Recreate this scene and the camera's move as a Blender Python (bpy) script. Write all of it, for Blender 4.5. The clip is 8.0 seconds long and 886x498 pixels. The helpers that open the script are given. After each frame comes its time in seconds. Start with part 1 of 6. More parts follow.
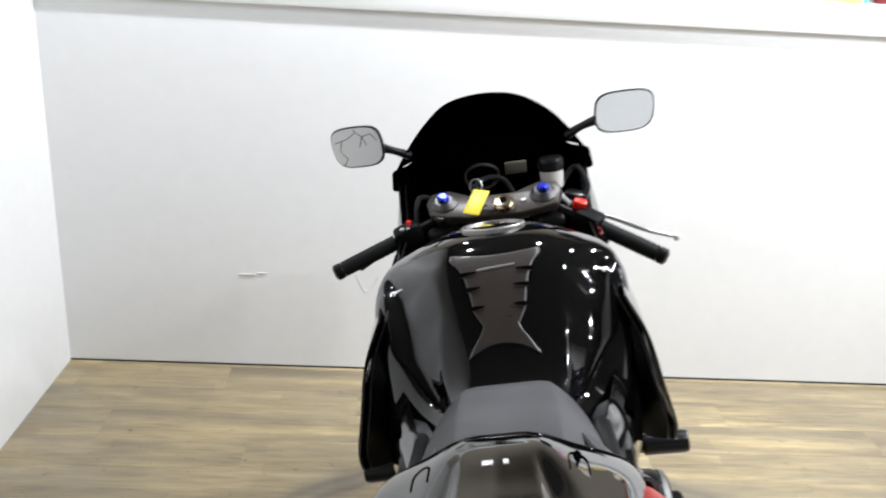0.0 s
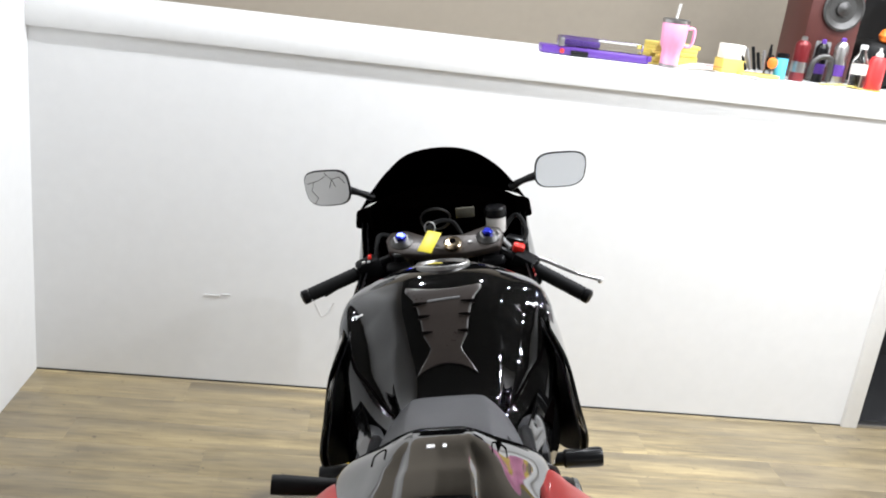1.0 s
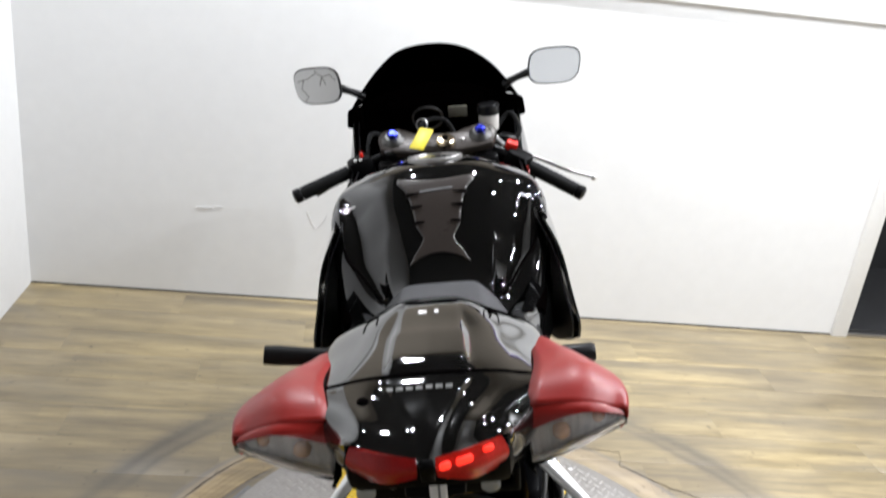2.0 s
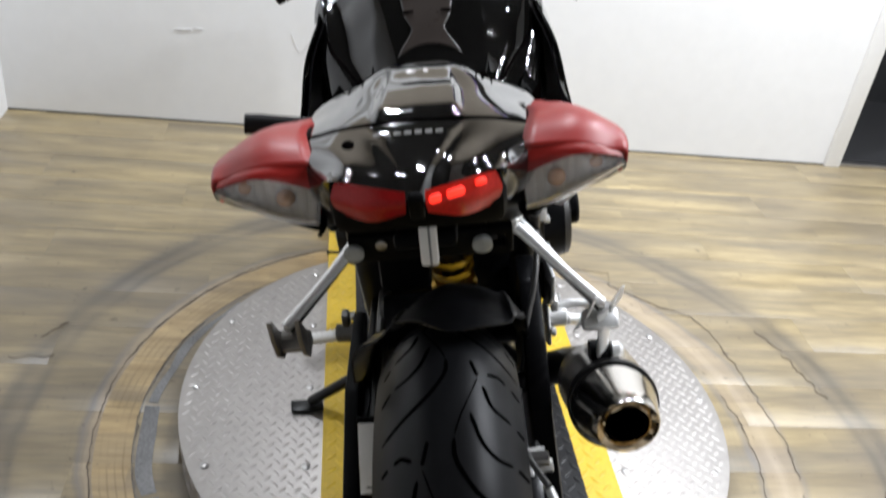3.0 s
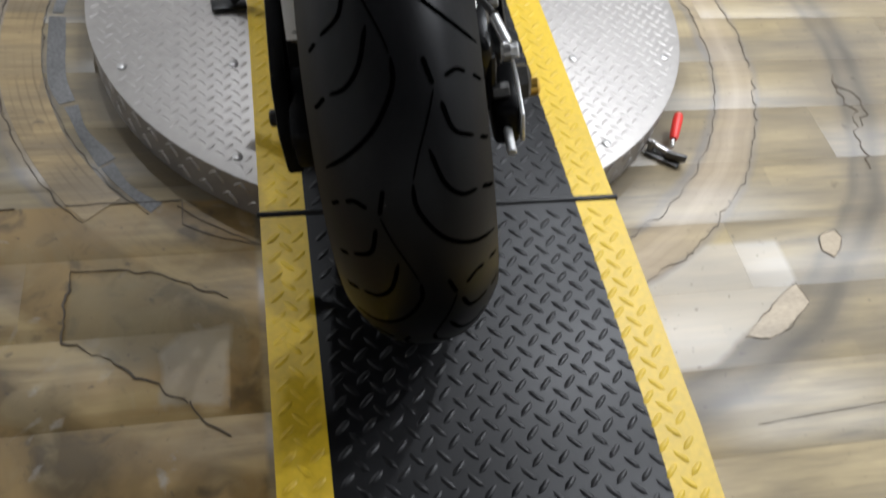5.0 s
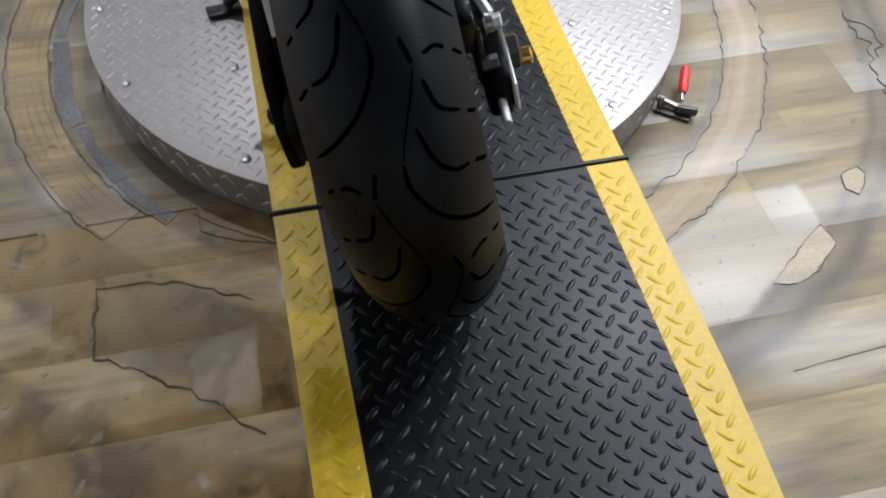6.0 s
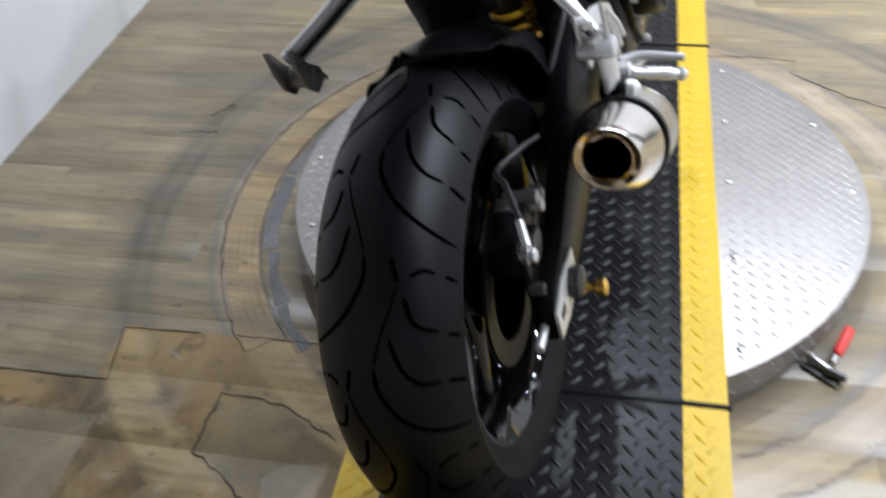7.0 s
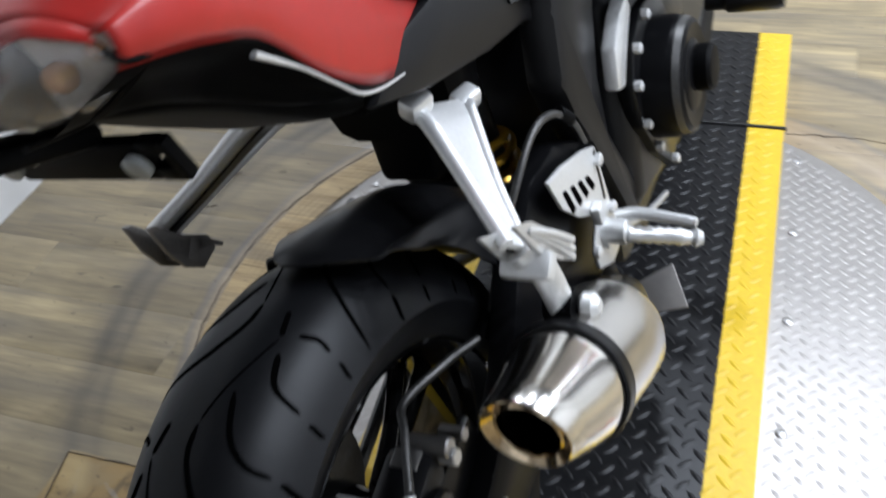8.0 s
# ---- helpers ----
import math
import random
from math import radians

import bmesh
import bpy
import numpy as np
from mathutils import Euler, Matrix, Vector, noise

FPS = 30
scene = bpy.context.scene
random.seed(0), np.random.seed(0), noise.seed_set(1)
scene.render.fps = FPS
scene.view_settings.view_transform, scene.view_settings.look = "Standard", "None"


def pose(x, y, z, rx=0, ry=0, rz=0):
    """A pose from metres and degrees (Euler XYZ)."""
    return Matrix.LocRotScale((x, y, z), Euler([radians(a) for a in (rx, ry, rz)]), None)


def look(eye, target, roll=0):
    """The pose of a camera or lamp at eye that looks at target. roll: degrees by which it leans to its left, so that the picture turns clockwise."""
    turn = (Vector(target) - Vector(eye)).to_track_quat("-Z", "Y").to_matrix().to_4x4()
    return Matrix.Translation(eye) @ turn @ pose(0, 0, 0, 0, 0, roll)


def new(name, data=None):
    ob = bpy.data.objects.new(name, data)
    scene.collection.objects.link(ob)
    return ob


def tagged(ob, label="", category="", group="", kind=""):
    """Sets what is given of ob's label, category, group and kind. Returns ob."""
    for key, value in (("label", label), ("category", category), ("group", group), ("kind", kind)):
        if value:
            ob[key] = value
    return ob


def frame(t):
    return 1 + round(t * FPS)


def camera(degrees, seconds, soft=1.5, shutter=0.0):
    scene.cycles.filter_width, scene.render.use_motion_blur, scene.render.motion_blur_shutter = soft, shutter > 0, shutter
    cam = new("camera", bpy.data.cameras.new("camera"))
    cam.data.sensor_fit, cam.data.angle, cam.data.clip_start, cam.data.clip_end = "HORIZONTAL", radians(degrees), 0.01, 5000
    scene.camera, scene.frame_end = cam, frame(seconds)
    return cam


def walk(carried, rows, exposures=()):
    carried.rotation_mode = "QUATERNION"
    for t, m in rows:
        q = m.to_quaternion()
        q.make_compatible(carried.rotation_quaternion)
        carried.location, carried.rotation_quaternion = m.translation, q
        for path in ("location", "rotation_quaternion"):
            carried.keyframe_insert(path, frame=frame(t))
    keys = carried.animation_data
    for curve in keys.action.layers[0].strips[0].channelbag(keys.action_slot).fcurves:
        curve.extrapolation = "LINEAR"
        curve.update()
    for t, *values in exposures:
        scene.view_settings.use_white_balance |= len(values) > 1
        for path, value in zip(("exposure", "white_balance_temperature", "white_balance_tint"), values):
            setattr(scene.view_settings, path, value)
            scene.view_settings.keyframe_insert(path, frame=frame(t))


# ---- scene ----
cam = camera(53.8, 8.0, soft=1.9, shutter=0.4)
PATH = [
    (0, (-0.322, -1.216, 1.488), (-0.22, 0.658, 0.796), 3.3),
    (0.5, (-0.364, -1.396, 1.568), (-0.118, 0.477, 0.912), 6.4),
    (1, (-0.351, -1.451, 1.58), (-0.138, 0.439, 0.964), 7.1),
    (1.2, (-0.343, -1.457, 1.573), (-0.111, 0.432, 0.96), 6.9),
    (2.3, (-0.337, -1.468, 1.474), (-0.094, 0.323, 0.618), 7.2),
    (2.5, (-0.334, -1.466, 1.451), (-0.07, 0.292, 0.535), 7.4),
    (3, (-0.327, -1.474, 1.394), (-0.046, 0.206, 0.346), 7.9),
    (3.5, (-0.318, -1.484, 1.337), (-0.007, 0.061, 0.105), 8.4),
    (3.8, (-0.309, -1.487, 1.303), (-0.004, 0.0, 0.0), 9.2),
    (4, (-0.315, -1.491, 1.275), (0.03, -0.062, -0.082), 10.0),
    (4.5, (-0.303, -1.498, 1.219), (0.101, -0.24, -0.282), 11.6),
    (5, (-0.298, -1.516, 1.183), (0.105, -0.328, -0.375), 11.3),
    (5.2, (-0.302, -1.521, 1.167), (0.114, -0.379, -0.42), 11.9),
    (6.3, (-0.19, -1.541, 1.207), (0.024, -0.301, -0.347), -3.6),
    (6.5, (-0.069, -1.557, 1.239), (0.038, -0.194, -0.22), -4.4),
    (6.8, (0.042, -1.572, 1.268), (-0.078, -0.269, 0.033), -2.2),
    (7, (0.081, -1.525, 1.280), (-0.244, -0.240, 0.062), -5.1),
    (7.2, (0.119, -1.429, 1.276), (-0.273, -0.138, 0.085), -4.8),
    (7.5, (0.159, -1.274, 1.281), (-0.186, 0.002, 0.059), -2.5),
    (7.6, (0.154, -1.237, 1.288), (-0.171, 0.040, 0.061), -2.7),
    (7.8, (0.178, -1.172, 1.274), (-0.235, 0.073, 0.040), -5.9),
    (8, (0.215, -1.082, 1.262), (-0.334, 0.120, 0.041), -9.5),
]
walk(cam, [(t, look(eye, target, roll)) for t, eye, target, roll in PATH],
     [(0, 0.34, 6300, 10), (1.2, 0.3, 6350, 10), (2.5, 0.33, 6300, 11), (3.5, 0.15, 6200, 10), (4.5, 0.0, 6250, 10), (5.2, -0.01, 6200, 10), (6.5, 0.03, 5950, 12), (7.5, 0.14, 5850, 12), (8, 0.12, 5850, 10)])

# ---- light ----
world = bpy.data.worlds.new("world")
scene.world = world
world.use_nodes = True
world.node_tree.nodes["Background"].inputs[0].default_value = (1.0, 0.97, 0.92, 1)
world.node_tree.nodes["Background"].inputs[1].default_value = 0.05
CEIL = 2.75


def area(name, where, sx, sy, watts, col=(0.95, 0.97, 1.0), shape="RECTANGLE"):
    la = bpy.data.lights.new(name, "AREA")
    la.shape, la.size, la.size_y, la.energy, la.color = shape, sx, sy, watts, col
    ob = new(name, la)
    ob.matrix_world = pose(*where)
    return ob


# two rows of bare round bulbs beside the turntable
BULBS = [(1.15, -0.7, 17), (1.95, -0.7, 18), (1.15, 0.25, 25), (1.95, 0.25, 22), (1.15, 1.15, 18), (1.95, 1.15, 20)]
# unseen bulbs added as fill: along the half wall, behind it, far right
BULBS += [(-0.7, 1.1, 20), (0.2, 1.15, 18), (-0.75, 2.45, 5), (2.05, 2.65, 14), (2.75, -1.7, 12)]
for bx, by, w in BULBS:
    area("bulb_lamp", (bx, by, CEIL - 0.17), 0.07, 0.07, w, shape="DISK")
# added light on the rear faces, set in an unseen window behind
WIN = (-0.9, 1.9, 0.75, 2.15)
la = area("rear_fill", (0.5, -4.97, 1.45), 2.7, 1.35, 3.0, (0.96, 0.98, 1.0))
la.matrix_world = look((0.5, -4.97, 1.45), (0.5, 0, 1.45))

# ---- materials ----


def mat(name, col, rough=0.5, metal=0.0, var=0.12, scale=18.0, bump=0.0, coat=0.0, rvar=0.12, spec=0.5, stretch=(1, 1, 1)):
    """A surface with variation at two scales: broad clouds and fine grain."""
    m = bpy.data.materials.new(name)
    m.use_nodes = True
    n, l = m.node_tree.nodes, m.node_tree.links
    b = n["Principled BSDF"]
    co = n.new("ShaderNodeTexCoord")
    mp = n.new("ShaderNodeMapping")
    mp.inputs["Scale"].default_value = stretch
    l.new(co.outputs["Object"], mp.inputs[0])
    big, fine = n.new("ShaderNodeTexNoise"), n.new("ShaderNodeTexNoise")
    big.inputs["Scale"].default_value, fine.inputs["Scale"].default_value = scale * 0.3, scale * 7
    big.inputs["Detail"].default_value = fine.inputs["Detail"].default_value = 4
    l.new(mp.outputs[0], big.inputs[0]), l.new(mp.outputs[0], fine.inputs[0])
    mx = n.new("ShaderNodeMath")
    mx.operation = "MULTIPLY_ADD"
    l.new(fine.outputs[0], mx.inputs[0])
    mx.inputs[1].default_value = 0.45
    sc = n.new("ShaderNodeMath")
    sc.operation = "MULTIPLY"
    sc.inputs[1].default_value = 0.55
    l.new(big.outputs[0], sc.inputs[0]), l.new(sc.outputs[0], mx.inputs[2])
    ramp = n.new("ShaderNodeValToRGB")
    ramp.color_ramp.elements[0].position, ramp.color_ramp.elements[1].position = 0.3, 0.7
    ramp.color_ramp.elements[0].color = (*[c * (1 - var) for c in col], 1)
    ramp.color_ramp.elements[1].color = (*[min(1, c * (1 + var)) for c in col], 1)
    l.new(mx.outputs[0], ramp.inputs[0]), l.new(ramp.outputs[0], b.inputs["Base Color"])
    rr = n.new("ShaderNodeMapRange")
    rr.inputs[3].default_value, rr.inputs[4].default_value = max(0.02, rough - rvar * rough), min(1, rough + rvar * rough)
    l.new(mx.outputs[0], rr.inputs[0]), l.new(rr.outputs[0], b.inputs["Roughness"])
    b.inputs["Metallic"].default_value = metal
    b.inputs["Specular IOR Level"].default_value = spec
    b.inputs["Coat Weight"].default_value = coat
    b.inputs["Coat Roughness"].default_value = 0.04
    if bump:
        bp = n.new("ShaderNodeBump")
        bp.inputs["Strength"].default_value, bp.inputs["Distance"].default_value = 1.0, bump
        l.new(mx.outputs[0], bp.inputs["Height"]), l.new(bp.outputs[0], b.inputs["Normal"])
    return m


def glass_mat(name, col, rough=0.02, ior=1.45, clear=1.0):
    m = bpy.data.materials.new(name)
    m.use_nodes = True
    b = m.node_tree.nodes["Principled BSDF"]
    b.inputs["Base Color"].default_value = (*col, 1)
    b.inputs["Roughness"].default_value, b.inputs["IOR"].default_value = rough, ior
    b.inputs["Transmission Weight"].default_value = clear
    return m


def glow_mat(name, col, power):
    m = bpy.data.materials.new(name)
    m.use_nodes = True
    b = m.node_tree.nodes["Principled BSDF"]
    b.inputs["Base Color"].default_value = (*col, 1)
    b.inputs["Emission Color"].default_value = (*col, 1)
    b.inputs["Emission Strength"].default_value = power
    return m


def floor_mat(name, light, dark, worn=True, stretch=(1.9, 15, 8)):
    """Laminate boards: grain along x, each board a shade of its own, grey scuff rings where the turntable's load has
    rolled, a darker ring at its foot.
    """
    m = bpy.data.materials.new(name)
    m.use_nodes = True
    n, l = m.node_tree.nodes, m.node_tree.links
    b = n["Principled BSDF"]

    def math_(op, a, c=0.0, d=None):
        k = n.new("ShaderNodeMath")
        k.operation = op
        for i, v in enumerate((a, c, d)):
            if v is None:
                continue
            if isinstance(v, (int, float)):
                k.inputs[i].default_value = v
            else:
                l.new(v, k.inputs[i])
        return k.outputs[0]

    def noise_(vec, s, det=5, dist=0.0):
        k = n.new("ShaderNodeTexNoise")
        k.inputs["Scale"].default_value, k.inputs["Detail"].default_value, k.inputs["Distortion"].default_value = s, det, dist
        l.new(vec, k.inputs[0])
        return k.outputs[0]

    def mix_(fac, a, c):
        k = n.new("ShaderNodeMix")
        k.data_type = "RGBA"
        if isinstance(fac, (int, float)):
            k.inputs[0].default_value = fac
        else:
            l.new(fac, k.inputs[0])
        for i, v in ((6, a), (7, c)):
            if isinstance(v, tuple):
                k.inputs[i].default_value = (*v, 1)
            else:
                l.new(v, k.inputs[i])
        return k.outputs[2]

    def band_(x, lo, hi, soft):
        up = n.new("ShaderNodeMapRange")
        dn = n.new("ShaderNodeMapRange")
        for k, a0, a1, t0, t1 in ((up, lo - soft, lo + soft, 0, 1), (dn, hi - soft, hi + soft, 1, 0)):
            k.inputs[1].default_value, k.inputs[2].default_value, k.inputs[3].default_value, k.inputs[4].default_value = a0, a1, t0, t1
            l.new(x, k.inputs[0])
        return math_("MULTIPLY", up.outputs[0], dn.outputs[0])

    geo, info = n.new("ShaderNodeNewGeometry"), n.new("ShaderNodeObjectInfo")
    pos = geo.outputs["Position"]
    off = n.new("ShaderNodeVectorMath")
    off.operation = "ADD"
    cmb = n.new("ShaderNodeCombineXYZ")
    l.new(math_("MULTIPLY", info.outputs["Random"], 37.0), cmb.inputs[0])
    l.new(math_("MULTIPLY", info.outputs["Random"], 91.0), cmb.inputs[1])
    l.new(pos, off.inputs[0]), l.new(cmb.outputs[0], off.inputs[1])
    mp = n.new("ShaderNodeMapping")
    mp.inputs["Scale"].default_value = stretch
    l.new(off.outputs[0], mp.inputs[0])
    g1 = noise_(mp.outputs[0], 1.2, 7, 0.3)
    g2 = noise_(mp.outputs[0], 5.0, 4, 0.2)
    cloud = noise_(pos, 1.4, 5)
    speck = noise_(pos, 60.0, 3)
    grain = math_("MULTIPLY_ADD", g2, 0.4, math_("MULTIPLY", g1, 0.6))
    gr = n.new("ShaderNodeMapRange")
    gr.inputs[1].default_value, gr.inputs[2].default_value = 0.30, 0.66
    l.new(grain, gr.inputs[0])
    col = mix_(gr.outputs[0], dark, light)
    strip = n.new("ShaderNodeTexBrick")
    strip.inputs["Scale"].default_value, strip.inputs["Mortar Size"].default_value = 1.0, 0.0
    strip.inputs["Brick Width"].default_value, strip.inputs["Row Height"].default_value = 0.46, 0.0507
    strip.inputs["Color1"].default_value, strip.inputs["Color2"].default_value = (0, 0, 0, 1), (1, 1, 1, 1)
    l.new(pos, strip.inputs["Vector"])
    tone = math_("MULTIPLY_ADD", info.outputs["Random"], 0.10, math_("MULTIPLY", strip.outputs[0], 0.34))
    col = mix_(tone, col, (0.125, 0.106, 0.078))
    # long grey weathered streaks along the boards
    wide = n.new("ShaderNodeMapping")
    wide.inputs["Scale"].default_value = (0.9, 9.0, 4.0)
    l.new(off.outputs[0], wide.inputs[0])
    gs = n.new("ShaderNodeMapRange")
    gs.inputs[1].default_value, gs.inputs[2].default_value, gs.inputs[3].default_value, gs.inputs[4].default_value = 0.48, 0.70, 0, 0.55
    l.new(noise_(wide.outputs[0], 1.5, 6, 0.5), gs.inputs[0])
    col = mix_(gs.outputs[0], col, (0.150, 0.132, 0.105))
    cl = n.new("ShaderNodeMapRange")
    cl.inputs[1].default_value, cl.inputs[2].default_value, cl.inputs[3].default_value, cl.inputs[4].default_value = 0.42, 0.7, 0, 0.6 if worn else 0.2
    l.new(cloud, cl.inputs[0])
    col = mix_(cl.outputs[0], col, (0.16, 0.135, 0.105))
    if worn:
        sep = n.new("ShaderNodeSeparateXYZ")
        l.new(pos, sep.inputs[0])
        x, y = sep.outputs[0], sep.outputs[1]
        r = math_("SQRT", math_("ADD", math_("MULTIPLY", x, x), math_("MULTIPLY", y, y)))
        r = math_("ADD", r, math_("MULTIPLY", math_("SUBTRACT", noise_(pos, 5.0), 0.5), 0.05))
        brk = n.new("ShaderNodeMapRange")
        brk.inputs[1].default_value, brk.inputs[2].default_value = 0.35, 0.65
        l.new(noise_(pos, 3.0), brk.inputs[0])
        # the outer ring lies nearer on one side; two smeared lanes
        lane = math_("ADD", r, math_("MULTIPLY", x, -0.034))
        ring = math_("MULTIPLY", band_(lane, 0.958, 1.050, 0.02), math_("MULTIPLY_ADD", brk.outputs[0], 0.4, 0.32))
        col = mix_(ring, col, (0.140, 0.122, 0.098))
        ring = math_("MULTIPLY", band_(lane, 1.005, 1.030, 0.009), math_("MULTIPLY_ADD", brk.outputs[0], 0.45, 0.15))
        col = mix_(ring, col, (0.085, 0.075, 0.060))
        ring = math_("MULTIPLY", band_(lane, 0.962, 0.978, 0.007), math_("MULTIPLY_ADD", brk.outputs[0], 0.45, 0.1))
        col = mix_(ring, col, (0.095, 0.083, 0.066))
        ring = math_("MULTIPLY", band_(r, 0.715, 0.80, 0.008), math_("MULTIPLY_ADD", brk.outputs[0], 0.25, 0.25))
        col = mix_(ring, col, (0.44, 0.35, 0.26))
        ring = math_("MULTIPLY", band_(r, 0.742, 0.765, 0.008), 0.2)
        col = mix_(ring, col, (0.60, 0.49, 0.36))
        for lo, hi, k in ((0.698, 0.716, 0.6), (0.798, 0.812, 0.55)):
            ring = math_("MULTIPLY", band_(r, lo, hi, 0.006), math_("MULTIPLY_ADD", brk.outputs[0], 0.5, k - 0.3))
            col = mix_(ring, col, (0.19, 0.175, 0.165))
        # darker brown ring close round the turntable's foot
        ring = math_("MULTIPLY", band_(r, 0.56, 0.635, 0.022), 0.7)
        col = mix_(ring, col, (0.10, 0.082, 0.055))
        # fine turning scratches round the table
        scr = math_("POWER", math_("ABSOLUTE", math_("SINE", math_("MULTIPLY", math_("ADD", r, math_("MULTIPLY", noise_(pos, 2.0), 0.06)), 190.0))), 9.0)
        scr = math_("MULTIPLY", math_("MULTIPLY", scr, band_(r, 0.64, 0.83, 0.01)), math_("MULTIPLY", brk.outputs[0], 0.14))
        # bare brown patch by the ramp
        ox = noise_(pos, 6.0)
        pm = math_("MAXIMUM", math_("MULTIPLY", band_(x, -0.862, -0.31, 0.004), band_(y, -1.6, -0.476, 0.003)), math_("MULTIPLY", band_(x, -1.5, -0.862, 0.003), band_(y, -1.6, -0.615, 0.003)))
        pm = math_("MULTIPLY", pm, math_("MINIMUM", math_("MULTIPLY_ADD", ox, 1.0, 0.50), 1.0))
        two = n.new("ShaderNodeMapRange")
        two.inputs[1].default_value, two.inputs[2].default_value = 0.38, 0.62
        l.new(noise_(pos, 5.0, 7, 0.6), two.inputs[0])
        worn_col = mix_(two.outputs[0], (0.125, 0.083, 0.029), (0.375, 0.245, 0.09))
        blot = n.new("ShaderNodeMapRange")
        blot.inputs[1].default_value, blot.inputs[2].default_value = 0.48, 0.64
        l.new(noise_(pos, 11.0, 7, 0.9), blot.inputs[0])
        worn_col = mix_(math_("MULTIPLY", blot.outputs[0], 0.6), worn_col, (0.36, 0.275, 0.14))
        dirt = n.new("ShaderNodeMapRange")
        dirt.inputs[1].default_value, dirt.inputs[2].default_value = 0.55, 0.70
        l.new(noise_(pos, 17.0, 8, 1.2), dirt.inputs[0])
        worn_col = mix_(math_("MULTIPLY", dirt.outputs[0], 0.7), worn_col, (0.085, 0.06, 0.03))
        smear = n.new("ShaderNodeMapRange")
        smear.inputs[1].default_value, smear.inputs[2].default_value = 0.63, 0.72
        l.new(noise_(pos, 8.0, 9, 1.6), smear.inputs[0])
        worn_col = mix_(math_("MULTIPLY", smear.outputs[0], 0.6), worn_col, (0.42, 0.40, 0.37))
        cut = math_("MULTIPLY", band_(x, -0.60, -0.33, 0.006), band_(y, -0.80, -0.63, 0.02))
        worn_col = mix_(math_("MULTIPLY", cut, math_("MULTIPLY_ADD", two.outputs[0], 0.35, 0.3)), worn_col, (0.25, 0.205, 0.11))
        cut = math_("MULTIPLY", band_(x, -1.5, -0.815, 0.004), band_(y, -1.6, -0.697, 0.004))
        worn_col = mix_(math_("MULTIPLY", cut, 0.45), worn_col, (0.36, 0.32, 0.23))
        streak = n.new("ShaderNodeMapRange")
        streak.inputs[1].default_value, streak.inputs[2].default_value = 0.38, 0.58
        l.new(noise_(mp.outputs[0], 2.2, 5, 0.3), streak.inputs[0])
        ring = math_("MULTIPLY", band_(r, 0.70, 0.785, 0.008), math_("MULTIPLY_ADD", streak.outputs[0], 0.5, 0.25))
        worn_col = mix_(ring, worn_col, (0.56, 0.41, 0.19))
        ring = math_("MULTIPLY", band_(r, 0.955, 1.04, 0.01), math_("MULTIPLY_ADD", streak.outputs[0], 0.6, 0.25))
        worn_col = mix_(ring, worn_col, (0.50, 0.37, 0.17))
        col = mix_(pm, col, worn_col)
        bare = pm
        col = mix_(scr, col, (0.12, 0.09, 0.055))
        pm = math_("MULTIPLY", band_(x, 0.3, 0.638, 0.006), band_(y, -0.892, -0.642, 0.006))
        pm = math_("MULTIPLY", pm, band_(r, 0.805, 0.975, 0.006))
        col = mix_(math_("MULTIPLY", pm, math_("MULTIPLY_ADD", cloud, 0.4, 0.38)), col, (0.56, 0.51, 0.44))
        wob = math_("MULTIPLY", math_("SUBTRACT", noise_(pos, 9.0), 0.5), 0.05)
        pm = math_("MULTIPLY", band_(math_("ADD", x, wob), -0.460, -0.360, 0.005), band_(math_("ADD", y, wob), -0.868, -0.742, 0.005))
        pm = math_("MULTIPLY", pm, band_(math_("SUBTRACT", y, x), -2.0, -0.318, 0.008))
        col = mix_(math_("MULTIPLY", pm, math_("MULTIPLY_ADD", two.outputs[0], 0.25, 0.4)), col, (0.43, 0.385, 0.31))
    else:
        # turning scratches and a few cross checks in the bare wood
        sep = n.new("ShaderNodeSeparateXYZ")
        l.new(pos, sep.inputs[0])
        x, y = sep.outputs[0], sep.outputs[1]
        r = math_("SQRT", math_("ADD", math_("MULTIPLY", x, x), math_("MULTIPLY", y, y)))
        r = math_("ADD", r, math_("MULTIPLY", math_("SUBTRACT", noise_(pos, 6.0), 0.5), 0.012))
        brk = n.new("ShaderNodeMapRange")
        brk.inputs[1].default_value, brk.inputs[2].default_value = 0.38, 0.6
        l.new(noise_(pos, 7.0), brk.inputs[0])
        for lo, hi in ((0.716, 0.719), (0.733, 0.735), (0.748, 0.751), (0.763, 0.765)):
            col = mix_(math_("MULTIPLY", band_(r, lo, hi, 0.0016), math_("MULTIPLY", brk.outputs[0], 0.75)), col, (0.20, 0.135, 0.055))
        cross = n.new("ShaderNodeMapping")
        cross.inputs["Scale"].default_value = (3.0, 55.0, 1.0)
        l.new(pos, cross.inputs[0])
        ck = n.new("ShaderNodeMapRange")
        ck.inputs[1].default_value, ck.inputs[2].default_value, ck.inputs[4].default_value = 0.60, 0.68, 0.7
        l.new(noise_(cross.outputs[0], 1.0, 3, 0.2), ck.inputs[0])
        col = mix_(ck.outputs[0], col, (0.22, 0.15, 0.06))
    ds = n.new("ShaderNodeMapRange")
    ds.inputs[1].default_value, ds.inputs[2].default_value, ds.inputs[3].default_value, ds.inputs[4].default_value = 0.66, 0.74, 0, 0.5
    l.new(speck, ds.inputs[0])
    col = mix_(ds.outputs[0], col, (0.07, 0.055, 0.04))
    ds = n.new("ShaderNodeMapRange")
    ds.inputs[1].default_value, ds.inputs[2].default_value, ds.inputs[3].default_value, ds.inputs[4].default_value = 0.69, 0.76, 0, 0.6
    l.new(noise_(pos, 21.0, 3, 0.4), ds.inputs[0])
